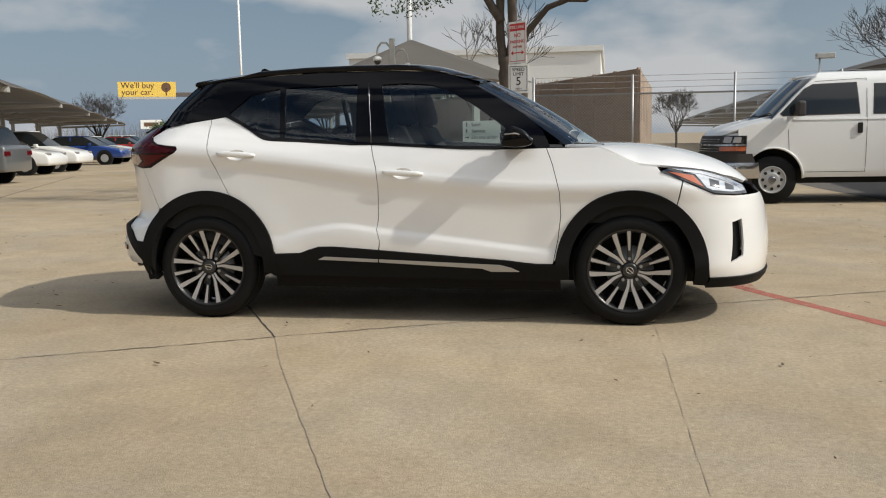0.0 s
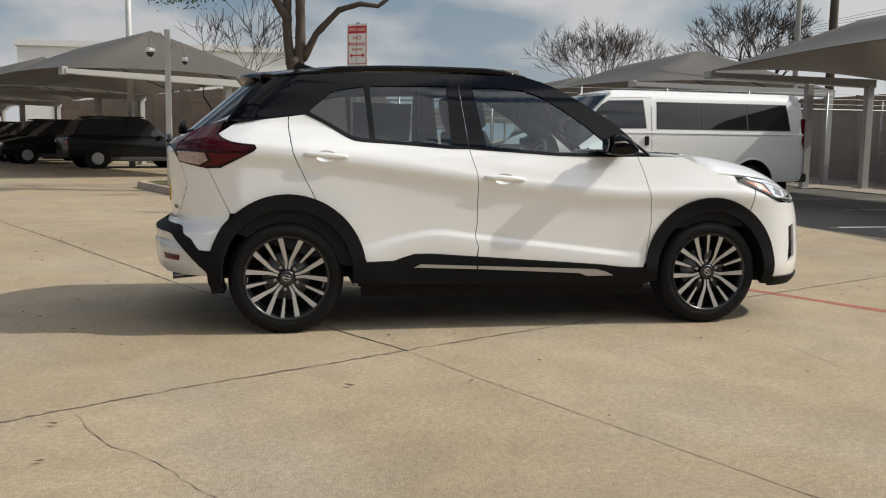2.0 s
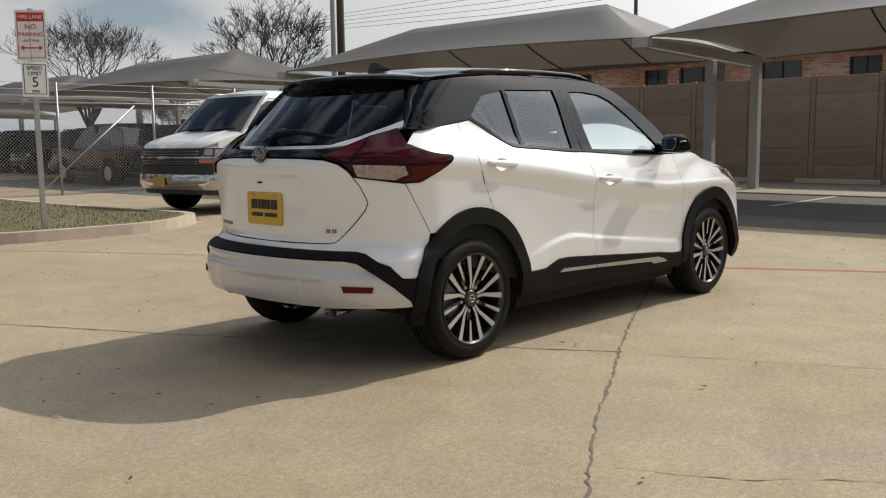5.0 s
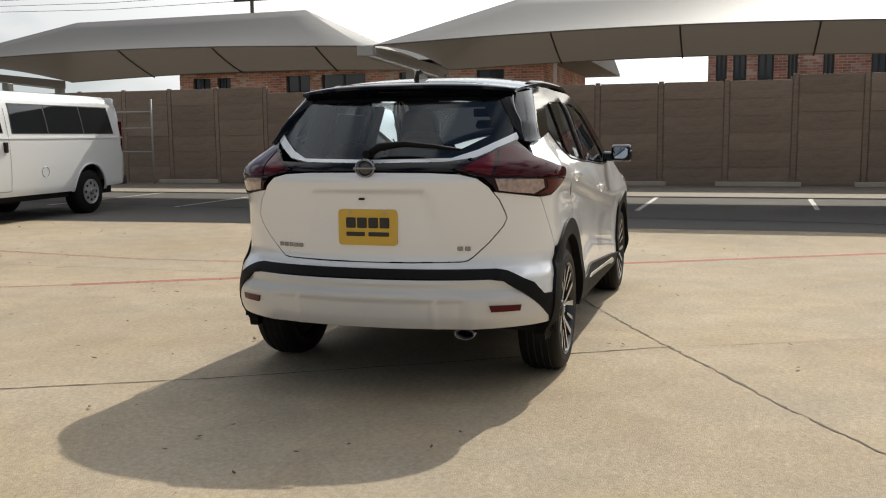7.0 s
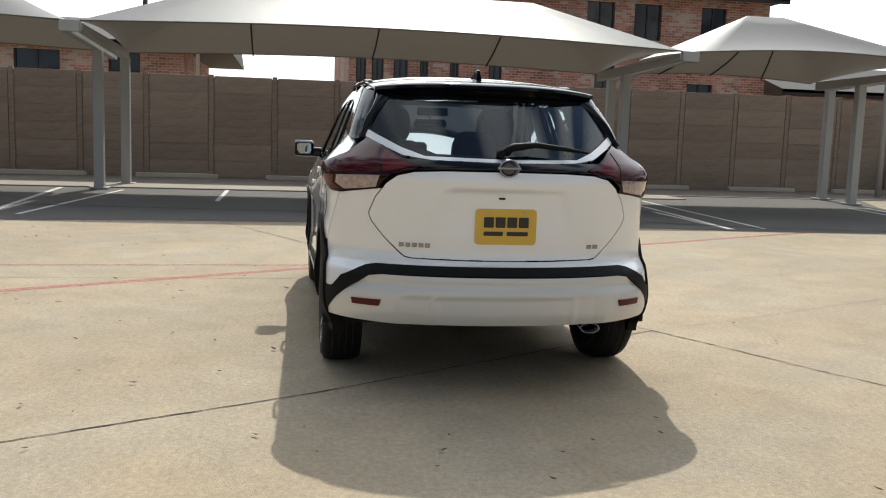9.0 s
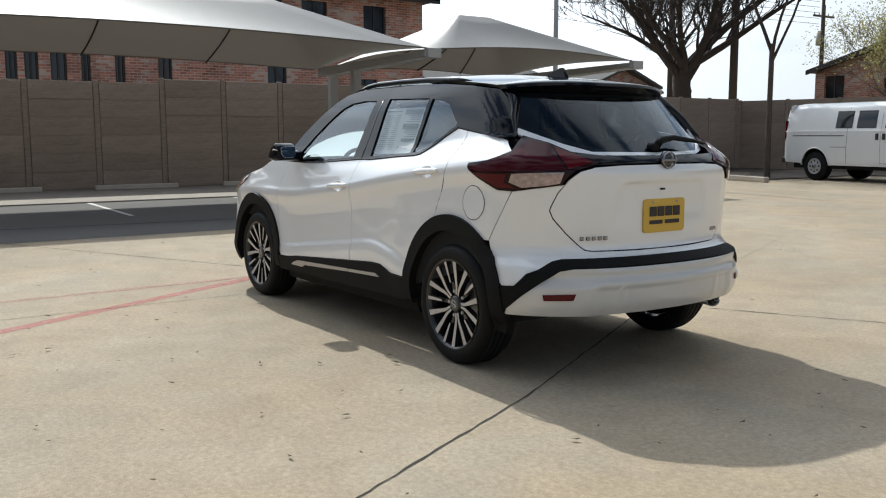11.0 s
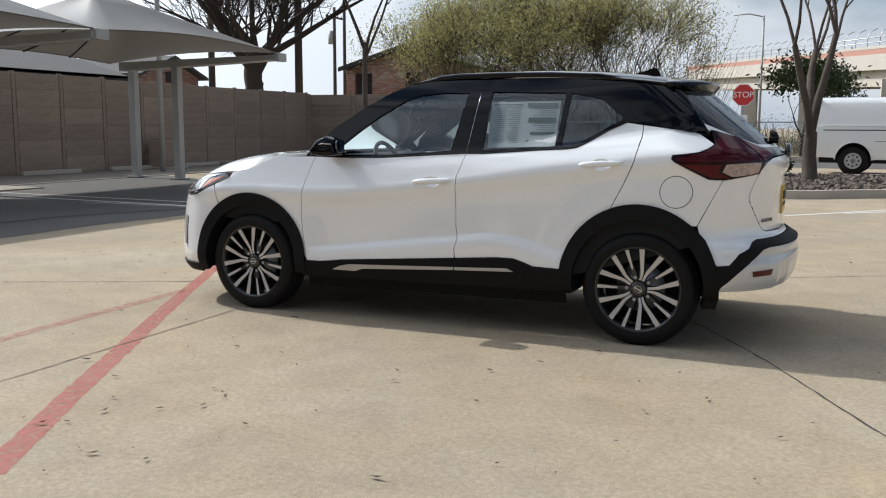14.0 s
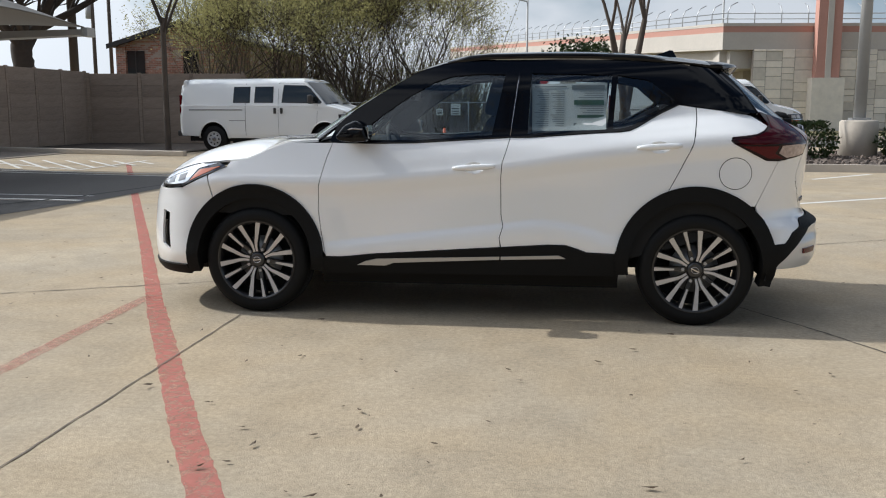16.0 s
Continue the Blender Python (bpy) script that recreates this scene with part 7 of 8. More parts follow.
def chain_link(name, a, b, h, label, spacing=0.075, barbed=True, bay=2.4):
    root = thing(name, label, "fence", kind="")
    A, B = Vector((*a, 0)), Vector((*b, 0))
    d = B - A
    L = d.length
    e = d.normalized()
    n = max(1, round(L / bay))
    for i in range(n + 1):
        p = A + d * (i / n)
        part("post", tube([p, p + Vector((0, 0, h + (0.45 if barbed else 0.05)))], 0.03, 8), GALV, root)
    part("top_rail", tube([A + Vector((0, 0, h)), B + Vector((0, 0, h))], 0.022, 8), GALV, root)
    if barbed:
        for k in range(3):
            part("barbed_wire", tube([A + Vector((0, 0, h + 0.14 * (k + 1))), B + Vector((0, 0, h + 0.14 * (k + 1)))], 0.006, 4), GALV, root)
    bm = bmesh.new()
    m = int((L + h) / spacing)
    for i in range(m):
        for sg_ in (1, -1):
            s0 = i * spacing - (h if sg_ > 0 else 0)
            if sg_ > 0:
                p0, p1 = (max(s0, 0), max(0, -s0)), (min(s0 + h, L), min(h, L - s0))
            else:
                p0, p1 = (min(s0, L), max(0, s0 - L)), (max(s0 - h, 0), min(h, s0))
            if abs(p0[0] - p1[0]) < 0.05:
                continue
            add_tube(bm, [A + e * p0[0] + Vector((0, 0, p0[1])), A + e * p1[0] + Vector((0, 0, p1[1]))], 0.0035, 3, False)
    tagged(part("mesh", bm, GALV, root), kind="stuff")
    return root


chain_link("chain_link_fence", (-0.6, 16.1), (15.8, 16.4), 2.05, "galvanised chain-link fence topped with barbed wire")
gt = part("gate_brace", tube([(3.6, 16.1, 0.1), (5.9, 16.15, 2.0)], 0.02, 8), GALV)
tagged(gt, "diagonal galvanised gate brace against the fence", "gate brace")
# pipe gate on the east fence
pg = thing("pipe_gate", "grey pipe gate frame before the precast fence", "gate", (15.9, 15.5, 0))
for y in (-1.9, 0.0, 1.9):
    part("upright", tube([(0, y, 0.0), (0, y, 2.35)], 0.03, 8), STEEL_PAINT, pg)
for z in (0.9, 1.55, 2.0):
    part("rail", tube([(0, -1.9, z), (0, 1.9, z)], 0.022, 8), STEEL_PAINT, pg)

# ---- trees ----
BARK_DARK = material("dark_bare_bark", (0.055, 0.043, 0.034), 0.95, vary=0.35, scale=9, bump=0.6, bump_scale=22)


def branch(bm, rnd, p, d, length, r, depth, spread, ends, droop=0.0, sides=6):
    n = 3 if depth > 1 else 2
    pts, rad = [p], [r]
    q, dd = p.copy(), d.copy()
    for k in range(n):
        dd = (dd + Vector((rnd.uniform(-1, 1), rnd.uniform(-1, 1), rnd.uniform(-0.6, 0.9) - droop)) * 0.16).normalized()
        q = q + dd * (length / n)
        pts.append(q.copy())
        rad.append(r * (1 - 0.38 * (k + 1) / n))
    add_tube(bm, pts, rad, sides if depth > 2 else 4 if depth > 1 else 3, False)
    if depth == 0:
        ends.append((q.copy(), dd.copy()))
        return
    kids = 3 if rnd.random() < 0.55 else 2
    if depth <= 2:
        kids += 1
    for k in range(kids):
        side = Vector((rnd.uniform(-1, 1), rnd.uniform(-1, 1), rnd.uniform(-0.35, 0.8) - droop)).normalized()
        nd = (dd + side * spread * rnd.uniform(0.7, 1.25)).normalized()
        start = q if k < 2 else pts[-2].lerp(q, rnd.random())
        branch(bm, rnd, start, nd, length * rnd.uniform(0.62, 0.86), max(0.009, rad[-1] * rnd.uniform(0.58, 0.80)), depth - 1, spread, ends, droop, sides)


def add_leaves(bm, rnd, ends, per, size, scatter):
    for p, d in ends:
        for k in range(per):
            c = p + Vector((rnd.gauss(0, scatter), rnd.gauss(0, scatter), rnd.gauss(0, scatter)))
            a = Vector((rnd.uniform(-1, 1), rnd.uniform(-1, 1), rnd.uniform(-1, 1))).normalized()
            b = a.orthogonal().normalized()
            s = size * rnd.uniform(0.6, 1.3)
            v0, v1, v2, v3 = (bm.verts.new(c + o) for o in (-a * s, b * s * 0.45, a * s, -b * s * 0.45))
            bm.faces.new((v0, v1, v2, v3))


def tree(name, label, at, h, r, depth, spread, seed, lean=(0, 0), leaves=0, leaf=0.06, scatter=0.3, mat=LEAF, trunk=None, first=0.35, droop=0.0, forks=3, reach=0.30):
    rnd = random.Random(seed)
    root = thing(name, label, "tree", at, 0, "trees")
    bm, ends = bmesh.new(), []
    d = Vector((lean[0], lean[1], 1)).normalized()
    top = d * (h * first)
    add_tube(bm, [Vector((0, 0, -0.05)), Vector((0, 0, 0.12)), top * 0.5 + Vector((0.02, -0.02, 0)), top], [r * 1.35, r * 1.05, r * 0.92, r * 0.85], 10, False)
    part("trunk", bm, BARK, root)
    bm = bmesh.new()
    for k in range(forks):
        a = 2 * math.pi * (k + rnd.random() * 0.6) / forks
        nd = (d + Vector((math.cos(a), math.sin(a), 0.15)) * spread * 0.9).normalized()
        branch(bm, rnd, top * rnd.uniform(0.82, 1.0), nd, h * reach, r * rnd.uniform(0.5, 0.68), depth, spread, ends, droop)
    part("branchwork", bm, BARK if leaves else BARK_DARK, root, "bare forking limbs and twigs" if not leaves else "")
    if leaves:
        bm = bmesh.new()
        add_leaves(bm, rnd, ends, leaves, leaf, scatter)
        part("crown", bm, mat, root, "thin yellow-green spring leaves")
    return root


# by the planter: rugged trunk that forks low, with a limb to one side
def gnarled(bm, pts, radii, seed, sides=14, rough=0.10):
    """A limb with lumps and hollows in its bark."""
    rnd = random.Random(seed)
    line, rad = [], []
    for (p, q), (r0, r1) in zip(zip(pts, pts[1:]), zip(radii, radii[1:])):
        n = max(2, int((Vector(q) - Vector(p)).length / 0.12))
        for k in range(n):
            line.append(Vector(p).lerp(Vector(q), k / n))
            rad.append(r0 + (r1 - r0) * k / n)
    line.append(Vector(pts[-1]))
    rad.append(radii[-1])
    rings = add_tube(bm, line, [r * rnd.uniform(1 - rough * 0.5, 1 + rough * 0.5) for r in rad], sides, True)
    for i, ring in enumerate(rings):
        for v in ring:
            v.co = line[i] + (v.co - line[i]) * rnd.uniform(1 - rough, 1 + rough)


ta = thing("tree", "rugged grey-brown tree trunk with sparse foliage in the grass bed", "tree", (-0.86, 12.7, 0.12), 0, "trees")
bm = bmesh.new()
gnarled(bm, [(0, 0, -0.05), (0, 0, 0.15), (0.0, 0, 1.0), (-0.03, 0, 2.1), (-0.02, 0, 2.6)], [0.29, 0.205, 0.160, 0.150, 0.150], 3)
part("trunk", bm, BARK, ta)
for nm, pts, radii, sd in (("stem", [(-0.08, 0, 2.45), (-0.15, 0.03, 3.1), (-0.14, 0.1, 4.2), (-0.35, 0.2, 5.6), (-0.5, 0.2, 6.8)], [0.105, 0.092, 0.085, 0.06, 0.03], 4), ("stem", [(0.08, 0, 2.45), (0.12, -0.03, 3.1), (0.10, -0.1, 4.2), (0.45, -0.2, 5.6), (0.6, -0.2, 6.6)], [0.115, 0.100, 0.09, 0.06, 0.03], 5),
                          ("low_limb", [(0.16, 0, 2.55), (0.42, -0.2, 3.05), (0.85, -0.35, 3.5), (1.25, -0.5, 3.62), (1.6, -0.55, 3.58), (2.1, -0.6, 3.95), (2.7, -0.7, 4.0)], [0.085, 0.07, 0.058, 0.05, 0.042, 0.03, 0.015], 6),
                          ("leafy_limb", [(-0.12, 0, 3.3), (-0.6, 0.05, 4.1), (-1.3, 0.1, 4.35), (-2.1, 0.1, 4.2), (-2.7, 0.0, 3.85)], [0.10, 0.07, 0.05, 0.035, 0.012], 7)):
    bm = bmesh.new()
    gnarled(bm, pts, radii, sd, 10)
    part(nm, bm, BARK, ta)
bm, crown_ends = bmesh.new(), []
rnd = random.Random(12)
for px, pz in ((-0.14, 4.2), (-0.3, 5.2), (-0.5, 6.6), (0.1, 4.4), (0.4, 5.4), (0.6, 6.5), (2.6, 4.0), (1.9, 3.85)):
    for k in range(2):
        branch(bm, rnd, Vector((px, 0, pz)), Vector((rnd.uniform(-1, 1), rnd.uniform(-1, 1), 0.5)).normalized(), 1.1, 0.035, 3, 0.65, crown_ends)
# limbs out of view, added to throw dappled shade on the paving beyond
for px, py, pz in ((-0.4, -1.6, 5.6), (0.2, -2.6, 6.0), (-0.6, -3.4, 5.9), (0.5, -4.2, 6.2)):
    add_tube(bm, [(0, -0.1, 4.6), (px * 0.6, py * 0.5, (4.6 + pz) / 2 + 0.2), (px, py, pz)], [0.07, 0.05, 0.03], 7, False)
    for k in range(4):
        branch(bm, rnd, Vector((px, py, pz)), Vector((rnd.uniform(-1, 1), rnd.uniform(-1, 1), 0.4)).normalized(), 0.95, 0.03, 3, 0.7, crown_ends)
add_leaves(bm, rnd, crown_ends, 5, 0.055, 0.16)
part("crown", bm, BARK, ta)
rnd = random.Random(8)
bm, tips = bmesh.new(), []
for k in range(46):
    u = rnd.random()
    p = Vector((-0.5 - 2.3 * u, rnd.uniform(-0.25, 0.25), 4.3 - 0.35 * u * u + 0.1 * math.sin(9 * u)))
    q = p + Vector((rnd.uniform(-0.45, 0.25), rnd.uniform(-0.3, 0.3), rnd.uniform(-0.5, 0.35)))
    add_tube(bm, [p, q], [0.012, 0.004], 4, False)
    tips.append((q, Vector((0, 0, -1))))
add_leaves(bm, rnd, tips, 16, 0.045, 0.10)
part("limb_foliage", bm, LEAF_DARK, ta, "drooping dull green leaf sprays")
for at, h, r, seed, first, reach in (((13.8, 35.0, 0), 9.2, 0.13, 21, 0.22, 0.170), ((15.0, 22.8, 0), 8.4, 0.14, 22, 0.30, 0.145), ((-6.7, 43.4, 0), 6.4, 0.10, 23, 0.25, 0.15), ((-2.4, 44.4, 0), 5.6, 0.10, 24, 0.25, 0.16), ((-18.2, 55.3, 0), 6.8, 0.11, 28, 0.22, 0.17), ((-43.0, 68.0, 0), 6.4, 0.13, 25, 0.2, 0.2), ((22.0, 42.0, 0), 5.0, 0.09, 29, 0.2, 0.18), ((5.3, 52.0, 0), 5.0, 0.08, 30, 0.25, 0.16)):
    tree("bare_tree", "bare winter tree with fine twigs behind the lot", at, h, r, 5, 0.78, seed, first=first, forks=9, reach=reach)
tree("bare_tree", "small bare tree before the precast fence", (-2.6, 22.6, 0), 4.6, 0.06, 4, 0.7, 26, first=0.3)
tree("leafy_tree", "broad olive-green street tree beyond the canopies", (-36.1, 80.0, 0), 6.4, 0.2, 4, 0.85, 27, leaves=8, leaf=0.12, scatter=0.4, first=0.25, forks=7, reach=0.24)
tree("leafy_tree", "small green street tree at the end of the aisle", (-43.2, 81.0, 0), 3.2, 0.1, 4, 0.8, 29, leaves=9, leaf=0.09, scatter=0.2, mat=LEAF_DARK, first=0.25, forks=6, reach=0.24)
# beyond the south fence
bt = thing("bare_tree", "large bare tree with arching limbs and fine twigs", "tree", (17.9, -23.0, 0), 0, "trees")
rnd = random.Random(31)
bm = bmesh.new()
gnarled(bm, [(0, 0, -0.05), (0.05, 0, 1.5), (0.1, 0.05, 3.2), (0.05, 0.0, 3.9)], [0.42, 0.34, 0.34, 0.30], 9, 12, 0.07)
part("trunk", bm, BARK_DARK, bt)
bm, ends = bmesh.new(), []
for k in range(11):
    a = 2 * math.pi * (k + 0.5 * rnd.random()) / 11
    out, up = rnd.uniform(0.5, 1.0), rnd.uniform(0.75, 1.3)
    if k % 3 == 0:
        out, up = 1.0, 0.62
    d = Vector((math.cos(a) * out, math.sin(a) * out, up)).normalized()
    p, L, r = Vector((0.1 * math.cos(a), 0.1 * math.sin(a), rnd.uniform(3.0, 3.9))), rnd.uniform(4.6, 6.2), rnd.uniform(0.13, 0.2)
    pts, rad = [p.copy()], [r]
    for q in range(7):
        d = (d + Vector((rnd.uniform(-0.16, 0.16), rnd.uniform(-0.16, 0.16), -0.03 if out == 1.0 else 0.02))).normalized()
        p = p + d * (L / 7)
        pts.append(p.copy())
        rad.append(r * (1 - 0.12 * (q + 1)))
        for m in range(2 if q else 1):
            side = Vector((rnd.uniform(-1, 1), rnd.uniform(-1, 1), rnd.uniform(-0.1, 0.8))).normalized()
            branch(bm, rnd, p.copy(), (d + side * 0.95).normalized(), rnd.uniform(0.8, 1.3), rad[-1] * 0.42, 4, 0.75, ends, -0.02)
    add_tube(bm, pts, rad, 7, False)
part("branchwork", bm, BARK_DARK, bt, "arching limbs with fine hanging twigs")
tree("bare_tree", "slim bare tree in the mulch bed by the fence", (10.75, -18.3, 0.03), 6.6, 0.085, 5, 0.55, 33, first=0.56)
for k, (x, y, h) in enumerate(((15.2, -34.2, 7.4), (12.2, -34.8, 8.6), (9.4, -34.5, 8.2), (6.6, -34.6, 7.8))):
    tree("leafy_tree", "tangled spring tree with thin yellow-green leaves", (x, y, 0), h, 0.13, 5, 0.66, 41 + k, leaves=11, leaf=0.052, scatter=0.36, first=0.10, forks=9, droop=0.0, reach=0.26)
tree("bed_tree", "pale forked tree with sparse leaves in the rock bed", (-1.75, -15.2, 0.12), 6.2, 0.16, 4, 0.42, 52, (0.02, 0.0), 5, 0.045, 0.16, first=0.17, reach=0.34)
tree("leafy_tree", "small round green tree by the overpass", (-0.8, -36.0, 0), 3.6, 0.08, 4, 0.7, 53, leaves=16, leaf=0.10, scatter=0.3, mat=LEAF_DARK, first=0.25)

BRUSH_STEM = material("pale_brush_stem", (0.17, 0.135, 0.095), 0.9, vary=0.3, scale=3)
# undergrowth beyond the street
def thicket(name, label, x0, x1, y0, y1, h, twigs, leaves, mat, seed):
    """Tangled stems with small leaves between them, joined as one mass."""
    rnd = random.Random(seed)
    root = thing(name, label, "bushes", kind="")
    bm = bmesh.new()
    for k in range(twigs):
        p = Vector((rnd.uniform(x0, x1), rnd.uniform(y0, y1), 0))
        top = h * rnd.uniform(0.35, 1.0) * (0.75 + 0.25 * math.sin(p.x * 1.3) * math.cos(p.x * 0.45 + 1))
        q = p + Vector((rnd.uniform(-0.5, 0.5) * top, rnd.uniform(-0.3, 0.3) * top, top))
        mid = p.lerp(q, 0.5) + Vector((rnd.uniform(-0.15, 0.15), rnd.uniform(-0.15, 0.15), 0))
        r = rnd.uniform(0.008, 0.03)
        add_tube(bm, [p, mid, q], [r, r * 0.75, r * 0.3], 3, False)
    tagged(part("stem_tangle", bm, BRUSH_STEM, root), kind="stuff")
    bm = bmesh.new()
    ends = []
    for k in range(leaves // 12):
        x = rnd.uniform(x0, x1)
        ends.append((Vector((x, rnd.uniform(y0, y1), h * rnd.uniform(0.15, 0.95) * (0.75 + 0.25 * math.sin(x * 1.3) * math.cos(x * 0.45 + 1)))), Vector((0, 0, 1))))
    add_leaves(bm, rnd, ends, 12, 0.046, 0.3)
    tagged(part("foliage", bm, mat, root), kind="stuff")


OLIVE = material("olive_brown_leaf", (0.23, 0.20, 0.10), 0.7, vary=0.4, scale=1.5)
thicket("bushes", "tangled brown and olive undergrowth beyond the street", 3.0, 17.0, -38.5, -34.8, 4.6, 1000, 15000, OLIVE, 61)
thicket("bushes", "thin bare brush by the overpass", -9.0, 3.6, -44.0, -40.0, 2.2, 700, 2600, OLIVE, 62)
thicket("bushes", "far brush and low trees across the highway", -92.0, -44.0, 128.0, 136.0, 6.0, 1500, 9000, OLIVE, 64)
thicket("bushes", "dark green far shrubs at the end of the lot", -75.0, -38.0, 100.0, 104.0, 2.6, 700, 7000, LEAF_DARK, 65)
thicket("bushes", "yellow-green spring bushes under the trees", 4.2, 16.8, -37.4, -34.4, 7.2, 1300, 17000, LEAF, 63)

# ---- poles ----
def pole(at, h, r, mat, label, cross=False, group="poles"):
    p = thing("utility_pole" if cross else "light_pole", label, "pole", at, 0, group)
    part("shaft", tube([(0, 0, 0), (0, 0, h)], [r, r * 0.75], 10), mat, p)
    if cross:
        part("crossarm", box(-0.05, 0.05, -1.1, 1.1, h - 0.75, h - 0.63), mat, p)
        for y in (-1.0, -0.5, 0.5, 1.0):
            part("insulator", tube([(0, y, h - 0.63), (0, y, h - 0.48)], [0.04, 0.03], 8), STEEL_PAINT, p)
    return p


WOOD_POLE = material("weathered_wood_pole", (0.09, 0.068, 0.05), 0.9, vary=0.25, scale=6, stretch=(1, 1, 0.1), bump=0.5)
pole((17.3, -25.0, 0), 10.5, 0.17, WOOD_POLE, "weathered wooden utility pole behind the fence", True)
pole((28.0, -33.5, 0), 9.5, 0.2, WOOD_POLE, "thick weathered wooden pole behind the fence")
pole((24.6, -41.5, 0), 11.0, 0.11, WOOD_POLE, "slim weathered wooden utility pole", True)
tp = pole((30.5, -50.5, 0), 9.5, 0.14, WOOD_POLE, "weathered wooden utility pole with a transformer", True)
part("transformer", tube([(0.25, 0, 7.0), (0.25, 0, 7.9)], 0.22, 12), STEEL_PAINT, tp)
pole((36.0, 7.2, 0), 9.0, 0.13, WOOD_POLE, "weathered wooden utility pole behind the apartments", True)
pole((33.0, -14.5, 0), 10.0, 0.13, WOOD_POLE, "weathered wooden utility pole behind the apartments", True)
pole((40.0, 23.5, 0), 9.5, 0.13, WOOD_POLE, "weathered wooden utility pole behind the apartments", True)
pole((14.5, -13.7, 0), 8.5, 0.075, STEEL_PAINT, "grey steel light pole by the fence")
pole((16.9, 21.5, 0), 10.5, 0.16, WOOD_POLE, "weathered wooden pole behind the fence")
pole((13.1, 17.4, 0), 11.0, 0.085, STEEL_PAINT, "grey steel light pole behind the fence")
pole((-34.7, 80.4, 0), 18.0, 0.13, SIGN_WHITE, "slim white flagpole far across the lot")
pole((-6.1, 27.5, 0), 12.0, 0.11, SIGN_WHITE, "white steel light pole among the canopies")
lp = pole((12.4, 46.6, 0), 5.0, 0.06, STEEL_PAINT, "grey light pole with a box lamp")
part("lamp_head", box(-0.2, 0.75, -0.25, 0.25, 4.95, 5.22, 0.03), STEEL_PAINT, lp)
for k in range(5):
    z = 8.3 + 0.35 * k
    w = part("power_line", tube([(38 + k, 60, z + 1), (36, 30, z - 0.2), (34, 0, z - 0.4), (31, -25, z - 0.2), (30.5, -50, z)], 0.012, 4), SEAM)
    tagged(w, "thin black overhead power line", "power line", "power lines")

# ---- brick buildings behind the fence ----
def brick_material():
    m = material("brick_wall", (0.27, 0.125, 0.085), 0.9)
    n, l = m.node_tree.nodes, m.node_tree.links
    b = n["Principled BSDF"]
    co = n.new("ShaderNodeTexCoord")
    mp = n.new("ShaderNodeMapping")
    mp.inputs["Rotation"].default_value = (radians(90), 0, radians(90))
    t = n.new("ShaderNodeTexBrick")
    t.inputs["Color1"].default_value = (0.48, 0.22, 0.155, 1)
    t.inputs["Color2"].default_value = (0.20, 0.085, 0.06, 1)
    t.inputs["Mortar"].default_value = (0.46, 0.38, 0.33, 1)
    t.inputs["Scale"].default_value = 1.0
    t.inputs["Brick Width"].default_value = 0.26
    t.inputs["Row Height"].default_value = 0.09
    t.inputs["Mortar Size"].default_value = 0.010
    sep, com = n.new("ShaderNodeSeparateXYZ"), n.new("ShaderNodeCombineXYZ")
    ad = n.new("ShaderNodeMath")
    l.new(co.outputs["Object"], sep.inputs[0])
    l.new(sep.outputs["X"], ad.inputs[0])
    l.new(sep.outputs["Y"], ad.inputs[1])
    l.new(ad.outputs[0], com.inputs["X"])
    l.new(sep.outputs["Z"], com.inputs["Y"])
    l.new(com.outputs[0], t.inputs["Vector"])
    nz = n.new("ShaderNodeTexNoise")
    nz.inputs["Scale"].default_value = 1.4
    nz.inputs["Detail"].default_value = 6
    l.new(co.outputs["Object"], nz.inputs["Vector"])
    hs = n.new("ShaderNodeHueSaturation")
    mr = n.new("ShaderNodeMapRange")
    mr.inputs["To Min"].default_value, mr.inputs["To Max"].default_value = 0.5, 1.7
    l.new(nz.outputs["Fac"], mr.inputs["Value"])
    l.new(mr.outputs[0], hs.inputs["Value"])
    l.new(t.outputs["Color"], hs.inputs["Color"])
    # odd bricks that are pale, blackened or lime-washed, each one its own tone
    cell = n.new("ShaderNodeTexBrick")
    for key, v in (("Color1", (0, 0, 0, 1)), ("Color2", (1, 1, 1, 1)), ("Mortar", (0.5, 0.5, 0.5, 1)), ("Scale", 1.0), ("Brick Width", 0.26), ("Row Height", 0.09), ("Mortar Size", 0.010), ("Bias", 0.0)):
        cell.inputs[key].default_value = v
    l.new(com.outputs[0], cell.inputs["Vector"])
    wash = n.new("ShaderNodeTexNoise")
    wash.inputs["Scale"].default_value, wash.inputs["Detail"].default_value = 0.55, 7
    l.new(co.outputs["Object"], wash.inputs["Vector"])
    both = n.new("ShaderNodeMath")
    both.operation = 'MULTIPLY_ADD'
    both.inputs[1].default_value = 0.42
    l.new(cell.outputs["Color"], both.inputs[0])
    l.new(wash.outputs["Fac"], both.inputs[2])
    mask = n.new("ShaderNodeMapRange")
    mask.inputs["From Min"].default_value, mask.inputs["From Max"].default_value, mask.inputs["To Max"].default_value = 0.78, 0.90, 0.75
    l.new(both.outputs[0], mask.inputs["Value"])
    lime = n.new("ShaderNodeMix")
    lime.data_type = 'RGBA'
    lime.inputs["B"].default_value = (0.58, 0.50, 0.44, 1)
    l.new(mask.outputs[0], lime.inputs["Factor"])
    l.new(hs.outputs["Color"], lime.inputs["A"])
    l.new(lime.outputs["Result"], b.inputs["Base Color"])
    bp = n.new("ShaderNodeBump")
    bp.inputs["Strength"].default_value = 0.6
    bp.inputs["Distance"].default_value = 0.02
    l.new(t.outputs["Fac"], bp.inputs["Height"])
    bp.invert = True
